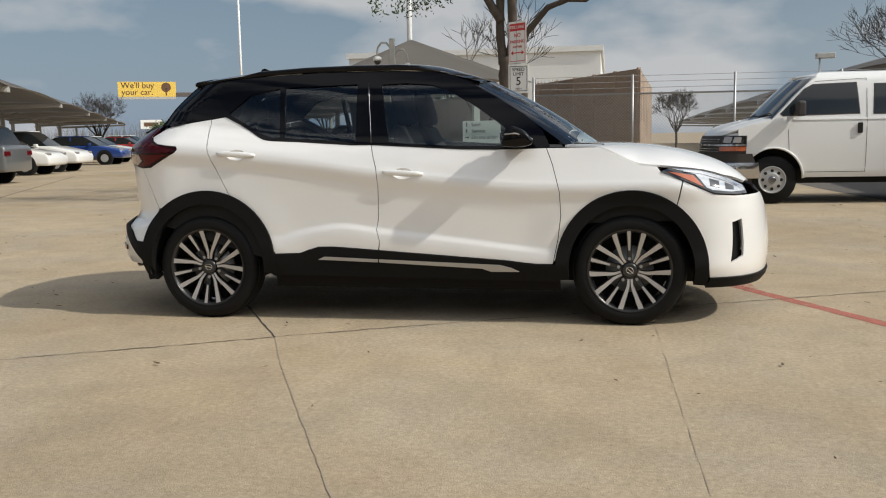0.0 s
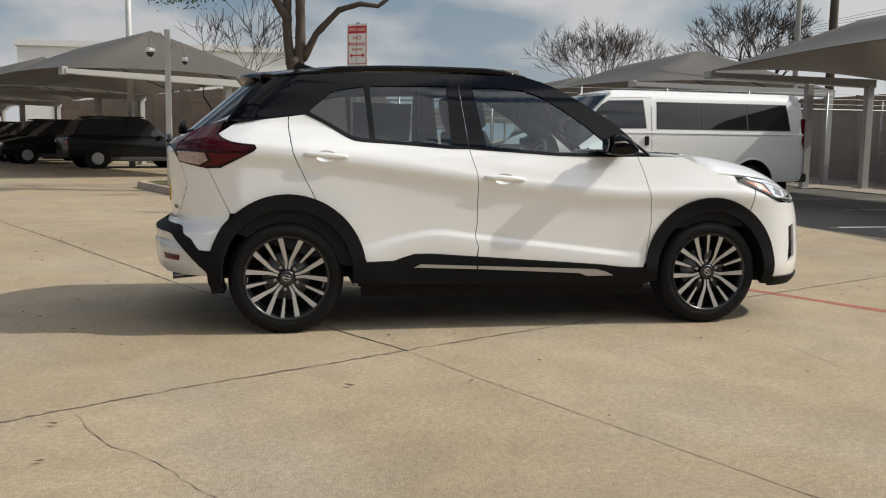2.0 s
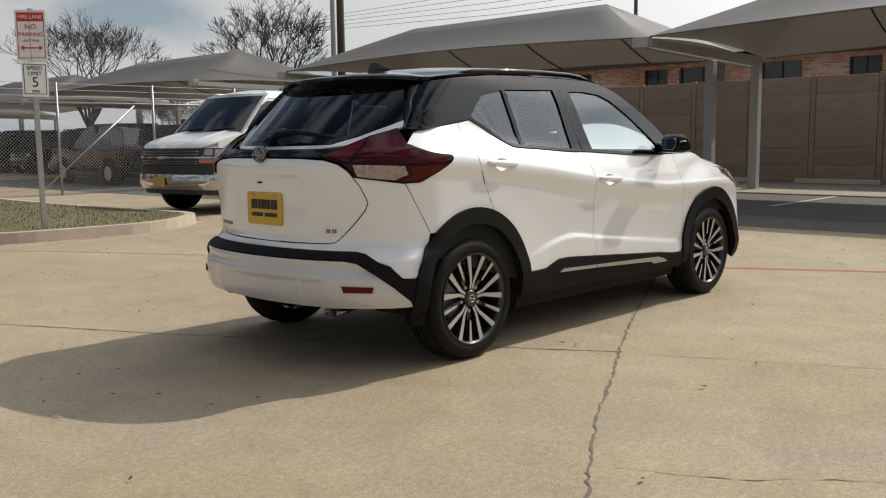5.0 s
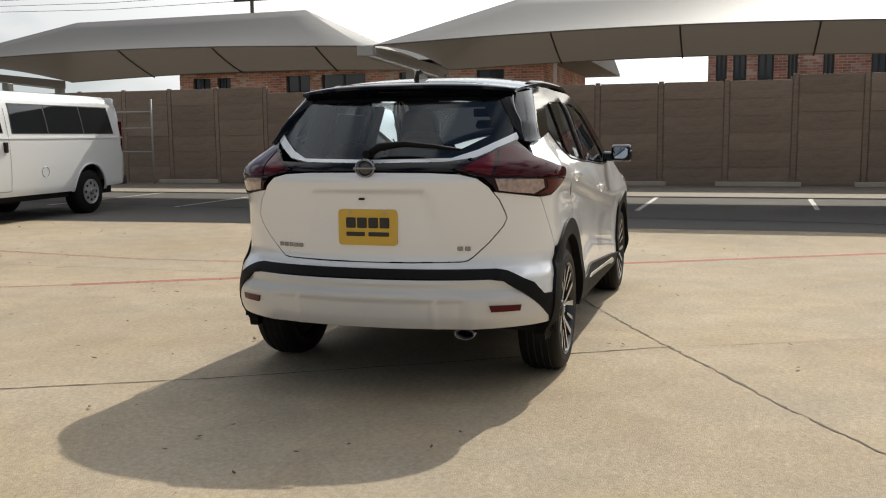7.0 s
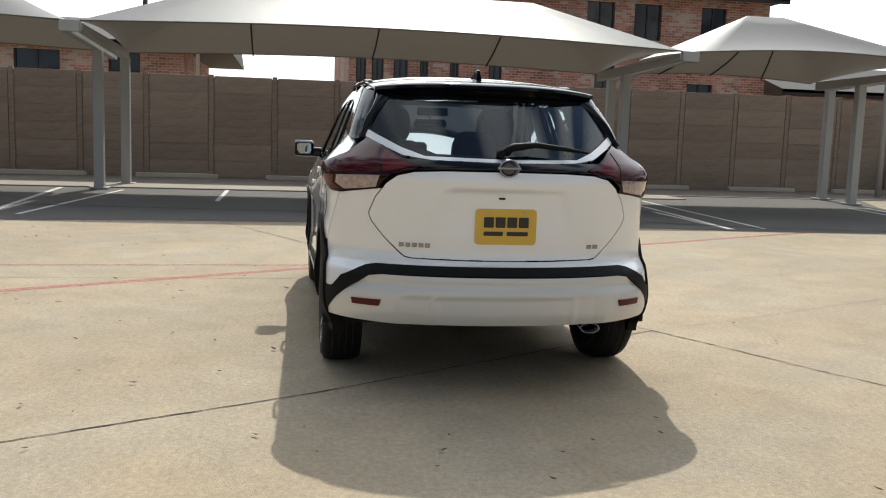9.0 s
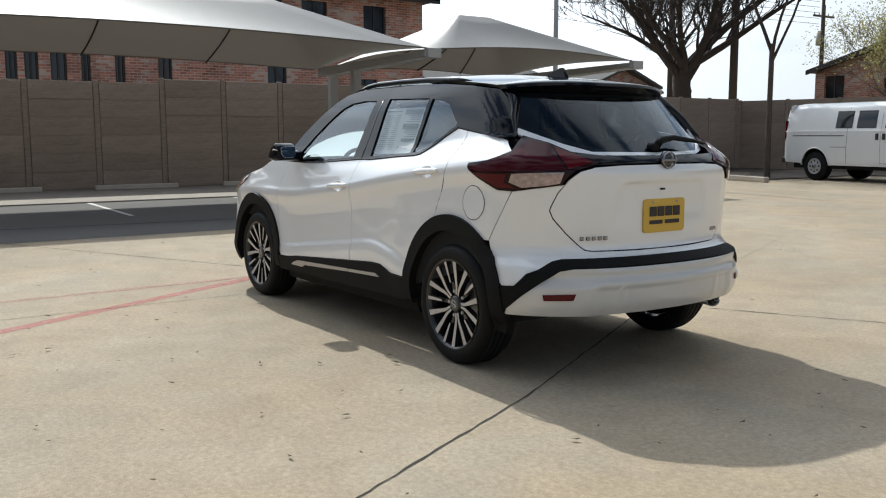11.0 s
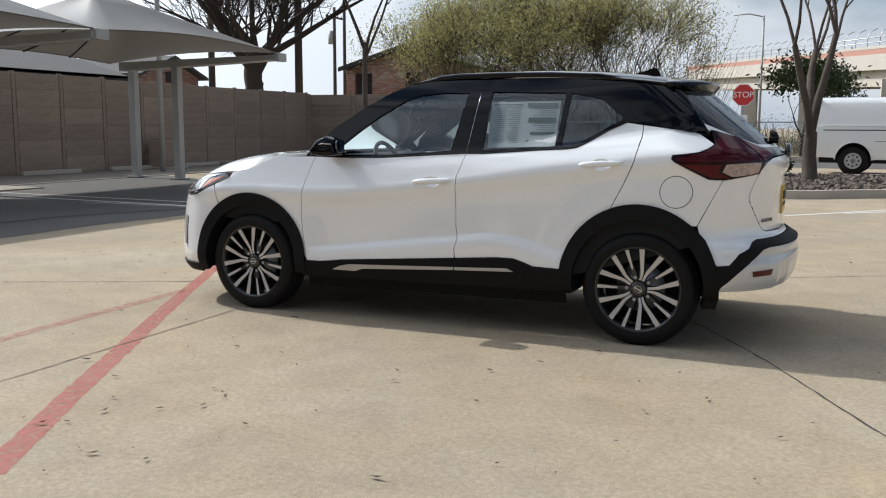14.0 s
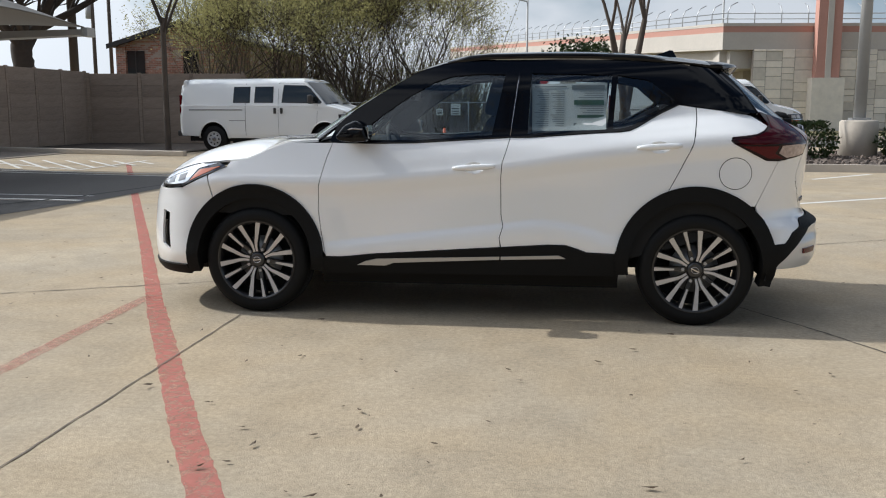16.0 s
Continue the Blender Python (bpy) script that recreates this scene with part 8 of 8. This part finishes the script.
    l.new(bp.outputs["Normal"], b.inputs["Normal"])
    return m


BRICKWORK = brick_material()


def facade(root, x, y0, y1, z0, z1, openings, mat, thick=0.3):
    """A wall in the plane x, facing -x, with openings (y0, y1, z0, z1) cut through it."""
    cuts_y = sorted({y0, y1, *[o[0] for o in openings], *[o[1] for o in openings]})
    cuts_z = sorted({z0, z1, *[o[2] for o in openings], *[o[3] for o in openings]})
    for a, b in zip(cuts_y, cuts_y[1:]):
        for c, d in zip(cuts_z, cuts_z[1:]):
            my, mz = (a + b) / 2, (c + d) / 2
            if any(o[0] < my < o[1] and o[2] < mz < o[3] for o in openings):
                continue
            part("wall", box(x, x + thick, a, b, c, d), mat, root)
    for o in openings:
        w = part("window", box(x + 0.14, x + 0.18, o[0], o[1], o[2], o[3]), DARK_GLASS, root, "dark window")
        part("frame", box(x + 0.09, x + 0.15, o[0], o[0] + 0.06, o[2], o[3]), DARK_TRIM, w)
        part("frame", box(x + 0.09, x + 0.15, o[1] - 0.06, o[1], o[2], o[3]), DARK_TRIM, w)
        part("mullion", box(x + 0.10, x + 0.15, (o[0] + o[1]) / 2 - 0.03, (o[0] + o[1]) / 2 + 0.03, o[2], o[3]), DARK_TRIM, w)
        part("sill", box(x - 0.03, x + 0.12, o[0] - 0.05, o[1] + 0.05, o[2] - 0.06, o[2]), MORTAR, w)


b1 = thing("apartment_house", "low brick apartment house with grey shingle roof", "house")
facade(b1, 26.0, 4.5, 19.2, 0.0, 3.9, [(13.52, 14.52, 0.9, 3.6), (11.26, 13.04, 0.2, 3.6), (8.48, 9.92, 0.9, 3.6), (5.93, 6.95, 0.9, 3.6), (16.92, 17.51, 0.9, 3.6), (17.81, 18.6, 0.9, 3.6)], BRICKWORK)
part("corner_post", box(25.5, 25.62, 3.95, 4.07, 0, 3.8), MORTAR, b1)
part("end_wall", box(26.3, 36.0, 4.5, 4.8, 0, 3.9), BRICKWORK, b1)
part("fascia", box(25.4, 25.5, 3.0, 19.6, 3.72, 3.98), DARK_TRIM, b1)
part("roof", prism([(25.4, 3.95), (31.0, 5.2), (36.6, 3.95), (36.6, 3.85), (25.4, 3.85)], "y", 3.0, 19.6), ROOF_SHINGLE, b1)
b2 = thing("apartment_house", "two-storey brick apartment house with dark windows", "house")
wins = [(-10.65, -9.6, 4.9, 6.2), (-12.45, -11.4, 4.9, 6.2), (-10.75, -10.0, 1.2, 4.05), (-15.0, -14.0, 4.9, 6.2), (-14.6, -13.6, 1.2, 3.4)]
wins += [(a - w, a, 0.8, 3.95) for a, w in ((-1.3, 0.35), (-1.85, 0.42), (-2.62, 0.5), (-3.55, 0.3), (-4.62, 0.33), (-6.04, 0.48))]
facade(b2, 26.0, -16.7, -1.05, 0.0, 6.5, wins, BRICKWORK)
part("end_wall", box(26.3, 36.0, -16.7, -16.4, 0, 6.5), BRICKWORK, b2)
part("end_wall", box(26.3, 36.0, -1.35, -1.05, 0, 6.5), BRICKWORK, b2)
part("fascia", box(25.3, 25.42, -17.1, -0.7, 6.4, 6.7), DARK_TRIM, b2)
part("roof", prism([(25.3, 6.65), (31.0, 8.2), (36.7, 6.65), (36.7, 6.5), (25.3, 6.5)], "y", -17.1, -0.7), ROOF_SHINGLE, b2)
b5 = thing("apartment_house", "low house with a long grey shingle roof behind the fence", "house")
facade(b5, 27.0, -25.4, -18.2, 0.0, 3.35, [(-20.2, -19.2, 1.0, 2.9), (-23.6, -22.4, 1.0, 2.9)], BRICKWORK)
part("end_wall", box(27.3, 35.0, -25.4, -25.1, 0, 3.35), BRICKWORK, b5)
part("fascia", box(26.5, 26.6, -25.8, -17.8, 3.18, 3.42), DARK_TRIM, b5)
part("roof", prism([(26.5, 3.40), (31.0, 4.7), (35.5, 3.40), (35.5, 3.3), (26.5, 3.3)], "y", -25.8, -17.8), ROOF_SHINGLE, b5)
b6 = thing("brick_house", "small brick house with a gable end behind the fence", "house", (27.0, -29.0, 0), -90)
part("wall", prism([(-2.1, 0.0), (2.1, 0.0), (2.1, 3.6), (0.0, 4.4), (-2.1, 3.6)], "y", 0.0, 8.0), BRICKWORK, b6)
for sx in (-1, 1):
    part("roof", prism([(0, 4.42), (sx * 2.4, 3.50), (sx * 2.4, 3.62), (0, 4.56)], "y", -0.4, 8.3), ROOF_SHINGLE, b6)
part("vent", box(-0.3, 0.3, -0.03, 0.02, 3.3, 3.8, 0.01), DARK_TRIM, b6)
b3 = thing("brick_house", "brick house with a dark gable roof beyond the fence", "house", (18.9, -38.0, 0), 3)
gab = [(-3.4, 0.0), (3.4, 0.0), (3.4, 4.35), (0.0, 5.35), (-3.4, 4.35)]
part("wall", prism(gab, "y", -12.0, 0.0), BRICKWORK, b3)
for sx in (-1, 1):
    part("roof", prism([(0, 5.40), (sx * 3.75, 4.28), (sx * 3.75, 4.42), (0, 5.56)], "y", -12.4, 0.5), ROOF_SHINGLE, b3)
    part("barge_board", prism([(0, 5.30), (sx * 3.75, 4.18), (sx * 3.75, 4.40), (0, 5.53)], "y", 0.5, 0.54), DARK_TRIM, b3)
    part("corner_pier", box(sx * 3.2 - 0.25, sx * 3.2 + 0.25, 0.0, 0.12, 0.0, 4.3), BRICKWORK, b3)
for x, w in ((2.45, 0.45), (-0.4, 0.4)):
    bw = part("window", box(x - w, x + w, 0.0, 0.04, 1.2, 4.1), DARK_GLASS, b3, "dark tall window")
    part("frame", box(x - 0.03, x + 0.03, 0.03, 0.06, 1.2, 4.1), DARK_TRIM, bw)
b4 = thing("showroom", "long white stucco building with flat roof", "building")
part("wall", box(-18.3, 0.6, 62.0, 90.0, 0, 7.1), WHITE_WALL, b4)
part("parapet", box(-18.5, 0.8, 61.8, 90.2, 7.1, 7.5), WHITE_WALL, b4)
for k in range(3):
    part("window", box(-16.0 + 6 * k, -12.5 + 6 * k, 61.96, 62.02, 0.6, 3.4), DARK_GLASS, b4)

# ---- roadside to the south: mulch, road, fence, stop sign, overpass ----
def flat(name, pts, z, mat, label, cat):
    bm = bmesh.new()
    plate(bm, pts, z)
    bmesh.ops.recalc_face_normals(bm, faces=bm.faces[:])
    for f in bm.faces:
        if f.normal.z < 0:
            f.normal_flip()
    return tagged(part(name, bm, mat), label, cat, kind="structure")


flat("mulch_bed", [(16.4, -24.2), (16.4, -18.5), (10.3, -16.95), (10.3, -22.0), (5.0, -24.0), (5.0, -26.0)], 0.03, SOIL, "dark mulch bed along the fence", "ground")
kb = part("bed_kerb", box(-3.4, 3.4, -0.08, 0.08, 0.0, 0.14, 0.02), KERB)
kb.matrix_basis = pose(12.8, -17.45, 0, 0, 0, -14.4)
tagged(kb, "weathered concrete kerb before the mulch bed", "kerb", kind="structure")
flat("road", [(60, -27.0), (-60, -23.5), (-60, -30.0), (60, -33.5)], 0.005, ASPHALT, "grey asphalt side street", "road")
flat("verge", [(70, -34.0), (-70, -30.5), (-70, -120.0), (70, -120.0)], 0.02, GRASS, "rough grass verge beyond the street", "grass")
bm = box(-60, 60, -0.09, 0.09, 0.0, 0.16, 0.02)
kb = part("street_kerb", bm, KERB)
kb.matrix_basis = pose(0, -32.2, 0, 0, 0, -1.67)
tagged(kb, "pale kerb along the side street", "kerb", kind="structure")
chain_link("chain_link_fence", (13.0, -33.9), (-8.0, -33.2), 1.5, "chain-link fence beyond the street", 0.16, False, 3.0)
for x, w, h in ((4.55, 0.42, 0.5), (5.25, 0.3, 0.28)):
    fs_ = part("fence_notice", box(x - w / 2, x + w / 2, -33.50, -33.485, 0.95, 0.95 + h, 0.003), SIGN_WHITE)
    tagged(fs_, "small white notice on the chain-link fence", "notice", "fence notices")
    for k in range(3):
        part("print_bar", box(x - w * 0.36, x + w * 0.36, -33.485, -33.481, 1.0 + h * 0.22 * k, 1.03 + h * 0.22 * k), SIGN_BLACK, fs_)
ISLAND = round_off([(0.5, -11.7), (-1.4, -10.9), (-3.2, -12.4), (-5.4, -12.9), (-9.0, -12.2), (-13.0, -12.6), (-13.0, -19.2), (-4.0, -18.6), (0.6, -17.6), (1.4, -14.0)])
kerb_ring("kerb", ISLAND, "pale concrete kerb round the rock bed")
flat("rock_bed", shrink(ISLAND, 0.15), 0.10, SOIL, "soil bed under river rocks", "ground")
rnd = random.Random(9)
bm = bmesh.new()
poly = shrink(ISLAND, 0.25)
made = 0
while made < 4200:
    x, y = rnd.uniform(-12.8, 1.4), rnd.uniform(-19, -10.8)
    if not inside(poly, x, y):
        continue
    made += 1
    r = rnd.uniform(0.03, 0.085)
    m = Matrix.Translation((x, y, 0.10 + r * 0.3)) @ Euler((rnd.random() * 6, rnd.random() * 6, rnd.random() * 6)).to_matrix().to_4x4() @ Matrix.Diagonal((r, r * 0.75, r * 0.6, 1))
    bmesh.ops.create_icosphere(bm, subdivisions=1, radius=1.0, matrix=m) if made < 900 else bmesh.ops.create_cube(bm, size=1.5, matrix=m)
tagged(part("river_rocks", bm, ROCK), "brown and grey river rocks filling the bed", "rocks", kind="stuff")


def hedge(at, size, seed, label):
    rnd = random.Random(seed)
    h = thing("hedge", label, "hedge", at, 0, "hedges")
    bm = bmesh.new()
    for k in range(1500):
        u = Vector((rnd.gauss(0, 1), rnd.gauss(0, 1), rnd.gauss(0, 1))).normalized()
        p = Vector((u.x * size[0] * (1 - 0.25 * abs(u.z)), u.y * size[1] * (1 - 0.25 * abs(u.z)), size[2] * (0.5 + 0.5 * max(-0.95, min(1, u.z * 1.5))))) * rnd.uniform(0.82, 1.03)
        a = Vector((rnd.uniform(-1, 1), rnd.uniform(-1, 1), rnd.uniform(-1, 1))).normalized()
        b = a.orthogonal().normalized()
        s = 0.055
        bm.faces.new([bm.verts.new(p + o) for o in (-a * s, b * s * 0.6, a * s, -b * s * 0.6)])
    part("foliage", bm, LEAF_DARK, h, "small dark green leaves")
    bm = bmesh.new()
    for k in range(9):
        a = 2 * math.pi * k / 9
        add_tube(bm, [(0, 0, -0.02), (size[0] * 0.6 * math.cos(a), size[1] * 0.6 * math.sin(a), size[2] * 0.8)], [0.02, 0.008], 5, False)
    part("stem_cluster", bm, TWIG, h)


hedge((-0.6, -17.0, 0.1), (0.75, 0.45, 0.62), 3, "clipped round green hedge in the rock bed")
hedge((-5.6, -15.4, 0.1), (0.9, 0.6, 0.85), 4, "dark shrub by the lamp base")
hedge((-8.3, -15.6, 0.1), (1.0, 0.6, 0.85), 5, "dark shrub by the lamp base")
hedge((-10.6, -15.8, 0.1), (1.0, 0.6, 0.8), 6, "dark shrub in the rock bed")
pb = thing("lamp_base", "tall grey light pole on a round concrete base", "light pole", (-7.1, -16.2, 0.1))
part("concrete_base", tube([(0, 0, -0.1), (0, 0, 0.84), (0, 0, 0.88)], [0.43, 0.42, 0.38], 24), KERB, pb)
part("base_plate", box(-0.2, 0.2, -0.2, 0.2, 0.88, 0.93), GALV, pb)
part("shaft", tube([(0, 0, 0.9), (0, 0, 9.0)], [0.14, 0.10], 12), STEEL_PAINT, pb)
# stop sign
ss = thing("stop_sign", "red octagonal stop sign on a galvanised post", "sign", (0.55, -24.3, 0), 180 - 6)
part("post", box(-0.03, 0.03, 0.0, 0.04, 0.0, 2.6), GALV, ss)
oc = [(0.36 * math.cos(radians(22.5 + 45 * k)), 2.28 + 0.36 * math.sin(radians(22.5 + 45 * k))) for k in range(8)]
o1 = part("octagon", prism(oc, "y", -0.012, -0.004), SIGN_WHITE, ss)
part("red_face", prism([(x * 0.94, 2.28 + (z - 2.28) * 0.94) for x, z in oc], "y", -0.016, -0.011), SIGN_RED, o1)
writing("lettering", "STOP", 0.26, SIGN_WHITE, o1, pose(0, -0.018, 2.28, 90, 0, 0))
part("small_plate", box(-0.15, 0.15, -0.012, -0.004, 1.30, 1.66), SIGN_WHITE, ss, "small white sign")
# cone
CONE = material("orange_cone_plastic", (0.75, 0.10, 0.02), 0.5)
cn = thing("traffic_cone", "orange traffic cone with a white collar", "cone", (3.2, -20.6, 0))
part("base", box(-0.18, 0.18, -0.18, 0.18, 0.005, 0.04, 0.008), CONE, cn)
part("cone", tube([(0, 0, 0.03), (0, 0, 0.68)], [0.13, 0.03], 18), CONE, cn)
part("collar", tube([(0, 0, 0.36), (0, 0, 0.50)], [0.0885, 0.0665], 18, False), SIGN_WHITE, cn)

# overpass
STONE = material("pale_cut_stone", (0.80, 0.72, 0.60), 0.9, vary=0.2, scale=3, random_value=0.2, bump=0.5)
RED_STUCCO = material("brick_red_stucco", (0.50, 0.26, 0.20), 0.85, vary=0.1)
PALE_CONC = material("pale_bridge_concrete", (0.54, 0.485, 0.42), 0.85, vary=0.08, stain=0.12)
op = thing("overpass", "concrete highway overpass with red stripe and stone abutment", "bridge")


def deck_run(a, b, z0, z1):
    A, B = Vector((*a, 0)), Vector((*b, 0))
    d = (B - A).normalized()
    n = Vector((-d.y, d.x, 0))
    if n.dot(Vector((0, 1, 0))) < 0:
        n = -n
    def slab(name, lo, hi, o0, o1, mat):
        bm = bmesh.new()
        vs = [A + n * o0, B + n * o0, B + n * o1, A + n * o1]
        lo_v = [bm.verts.new(v + Vector((0, 0, lo + (z1 - z0) * (i in (1, 2))))) for i, v in enumerate(vs)]
        hi_v = [bm.verts.new(v + Vector((0, 0, hi + (z1 - z0) * (i in (1, 2))))) for i, v in enumerate(vs)]
        bm.faces.new(lo_v), bm.faces.new(hi_v)
        for i in range(4):
            bm.faces.new((lo_v[i], lo_v[(i + 1) % 4], hi_v[(i + 1) % 4], hi_v[i]))
        bmesh.ops.recalc_face_normals(bm, faces=bm.faces[:])
        return part(name, bm, mat, op)
    slab("girder", z0 - 1.5, z0 - 0.4, -8, -0.5, PALE_CONC)
    slab("deck_edge", z0 - 0.5, z0 + 0.45, -8, 0.0, PALE_CONC)
    slab("red_stripe", z0 + 0.45, z0 + 0.78, -0.5, -0.02, RED_STUCCO)
    slab("parapet", z0 + 0.78, z0 + 0.95, -0.5, 0.0, PALE_CONC)
    L = (B - A).length
    for k in range(int(L / 1.5)):
        p = A + d * 1.5 * k + n * (-0.25) + Vector((0, 0, z0 + 0.95 + (z1 - z0) * (1.5 * k / L)))
        part("fence_hoop", tube([p, p + Vector((0, 0, 0.6)), p + n * (-0.18) + Vector((0, 0, 0.95)), p + n * (-0.6) + Vector((0, 0, 1.15))], 0.028, 5), GALV, op)
    for zz in (1.2, 1.5):
        part("fence_rail", tube([A + n * (-0.25) + Vector((0, 0, z0 + zz)), B + n * (-0.25) + Vector((0, 0, z1 + zz))], 0.03, 5), GALV, op)


deck_run((-8.6, -47.0), (12.5, -90.0), 4.95, 6.6)
deck_run((-40.0, -52.0), (-8.6, -47.0), 5.05, 4.95)
part("abutment_core", box(-40, -10.4, -54.5, -50.6, 0, 4.3), PALE_CONC, op)
rnd = random.Random(4)
ab = part("abutment_face", box(-15.0, 0.0, -0.16, 0.12, 0, 4.5), MORTAR, op)
ab.matrix_basis = pose(-10.3, -47.32, 0, 0, 0, 9)
x = 0.0
stone_meshes = {}
while x > -14.8:
    z = 0.1
    w = rnd.choice((0.7, 0.9, 1.15))
    while z < 4.4:
        h = rnd.choice((0.35, 0.5, 0.7))
        h = min(h, 4.5 - z)
        key = (w, round(h, 2))
        if key not in stone_meshes:
            stone_meshes[key] = mesh_of("stone", box(-w / 2 + 0.014, w / 2 - 0.014, -0.16, 0.16, 0.014, h - 0.014, 0.02), STONE)
        st = new("stone", stone_meshes[key])
        st.parent = ab
        st.matrix_basis = pose(x - w / 2, rnd.uniform(-0.015, 0.025), z)
        z += h
    x -= w
for x0 in (-14.2, -27.0):
    pr = part("pilaster", box(x0 - 0.62, x0 + 0.62, -47.7, -46.9, 0.6, 9.5), RED_STUCCO, op, "tall red pilaster")
    part("pilaster_edge", box(x0 - 0.15, x0 + 0.15, -46.95, -46.8, 0.6, 9.5), PALE_CONC, pr)
    part("pilaster_foot", box(x0 - 0.85, x0 + 0.85, -47.9, -46.6, 0, 2.9), STONE, pr)
for k in range(4):
    part("bridge_pier", box(-5.0 + 5 * k - 0.6, -5.0 + 5 * k + 0.6, -56.5 - 10.5 * k, -55.0 - 10.5 * k, 0, 4.2 + 0.4 * k), PALE_CONC, op)
for x, y, h in ((3.0, -62.0, 9.0), (9.0, -85.0, 10.0), (-12.0, -70.0, 11.0)):
    q = pole((x, y, 0), h, 0.09, STEEL_PAINT, "tall grey street light by the overpass")
    part("lamp_arm", tube([(0, 0, h - 0.1), (1.0, 0, h + 0.15), (2.0, 0, h + 0.1)], 0.05, 6), STEEL_PAINT, q)

# ---- billboard and roadside sign far to the north ----
bb = thing("billboard", "yellow roadside billboard on a steel arm", "billboard", (-95.7, 176.0, 0), 28)
bp_ = part("board", box(-5.9, 5.9, -0.2, 0.2, 10.6, 13.75), SIGN_YELLOW, bb, "yellow board with brown lettering")
SIGN_BROWN = material("brown_sign_print", (0.12, 0.06, 0.03), 0.6)
writing("lettering", "We'll buy", 1.75, SIGN_BROWN, bp_, pose(-1.9, -0.24, 12.95, 90, 0, 0))
writing("lettering", "your car.", 1.75, SIGN_BROWN, bp_, pose(-2.0, -0.24, 11.55, 90, 0, 0))
part("tree_mark", tube([(3.9, -0.22, 12.6), (3.9, -0.28, 12.6)], [1.0, 0.95], 11), SIGN_BROWN, bp_)
part("tree_mark_stem", box(3.78, 4.02, -0.28, -0.22, 10.9, 12.4), SIGN_BROWN, bp_)
part("skirt", box(-5.9, 5.9, -0.25, 0.25, 10.1, 10.55), STEEL_PAINT, bb)
BROWN_STEEL = material("brown_painted_steel", (0.10, 0.085, 0.075), 0.6, vary=0.1)
part("arm", box(5.9, 10.4, -0.3, 0.3, 10.6, 11.5, 0.05), BROWN_STEEL, bb)
part("column", tube([(10.2, 0, 0), (10.2, 0, 11.5)], 0.55, 12), BROWN_STEEL, bb)
js = thing("roadside_sign", "white roadside sign with dark print bars", "sign", (-69.8, 128.0, 0), 28)
part("board", box(-1.6, 1.6, -0.1, 0.1, 3.1, 4.5), SIGN_WHITE, js)
part("print_bar", box(-1.1, 1.1, -0.14, -0.1, 3.5, 4.1), SIGN_BROWN, js)
part("post", tube([(0, 0, 0), (0, 0, 3.1)], 0.2, 8), STEEL_PAINT, js)

# ---- fallen leaves ----
rnd = random.Random(77)
bm = bmesh.new()
for k in range(1150):
    x, y = (rnd.uniform(-7, 7), rnd.uniform(-8, 10)) if k < 900 else (rnd.gauss(1.0, 3.0), rnd.gauss(5.0, 2.5))
    if abs(x) < 2.1 and abs(y) < 0.9:
        continue
    if y < -1.2 and rnd.random() < 0.6:
        continue
    s, a = rnd.choice((0.004, 0.006, 0.008, 0.010, 0.013) if y < -1.2 else (0.005, 0.007, 0.009, 0.011, 0.014)) * rnd.uniform(0.8, 1.3), rnd.uniform(0, 6.28)
    c, sn = math.cos(a), math.sin(a)
    lift = rnd.uniform(0.3, 0.9) * s
    pts = [(-1.6, 0, 0.3), (-0.5, 0.55, 0.15), (0.6, 0.5, 0.5), (1.7, 0.05, 1.0), (0.6, -0.45, 0.3), (-0.5, -0.5, 0.6)]
    bm.faces.new([bm.verts.new((x + s * (px * c - py * sn), y + s * (px * sn + py * c), 0.010 + lift * pz)) for px, py, pz in pts])
tagged(part("fallen_leaves", bm, DRY_LEAF), "small curled brown leaves scattered on the concrete", "leaves", kind="stuff")
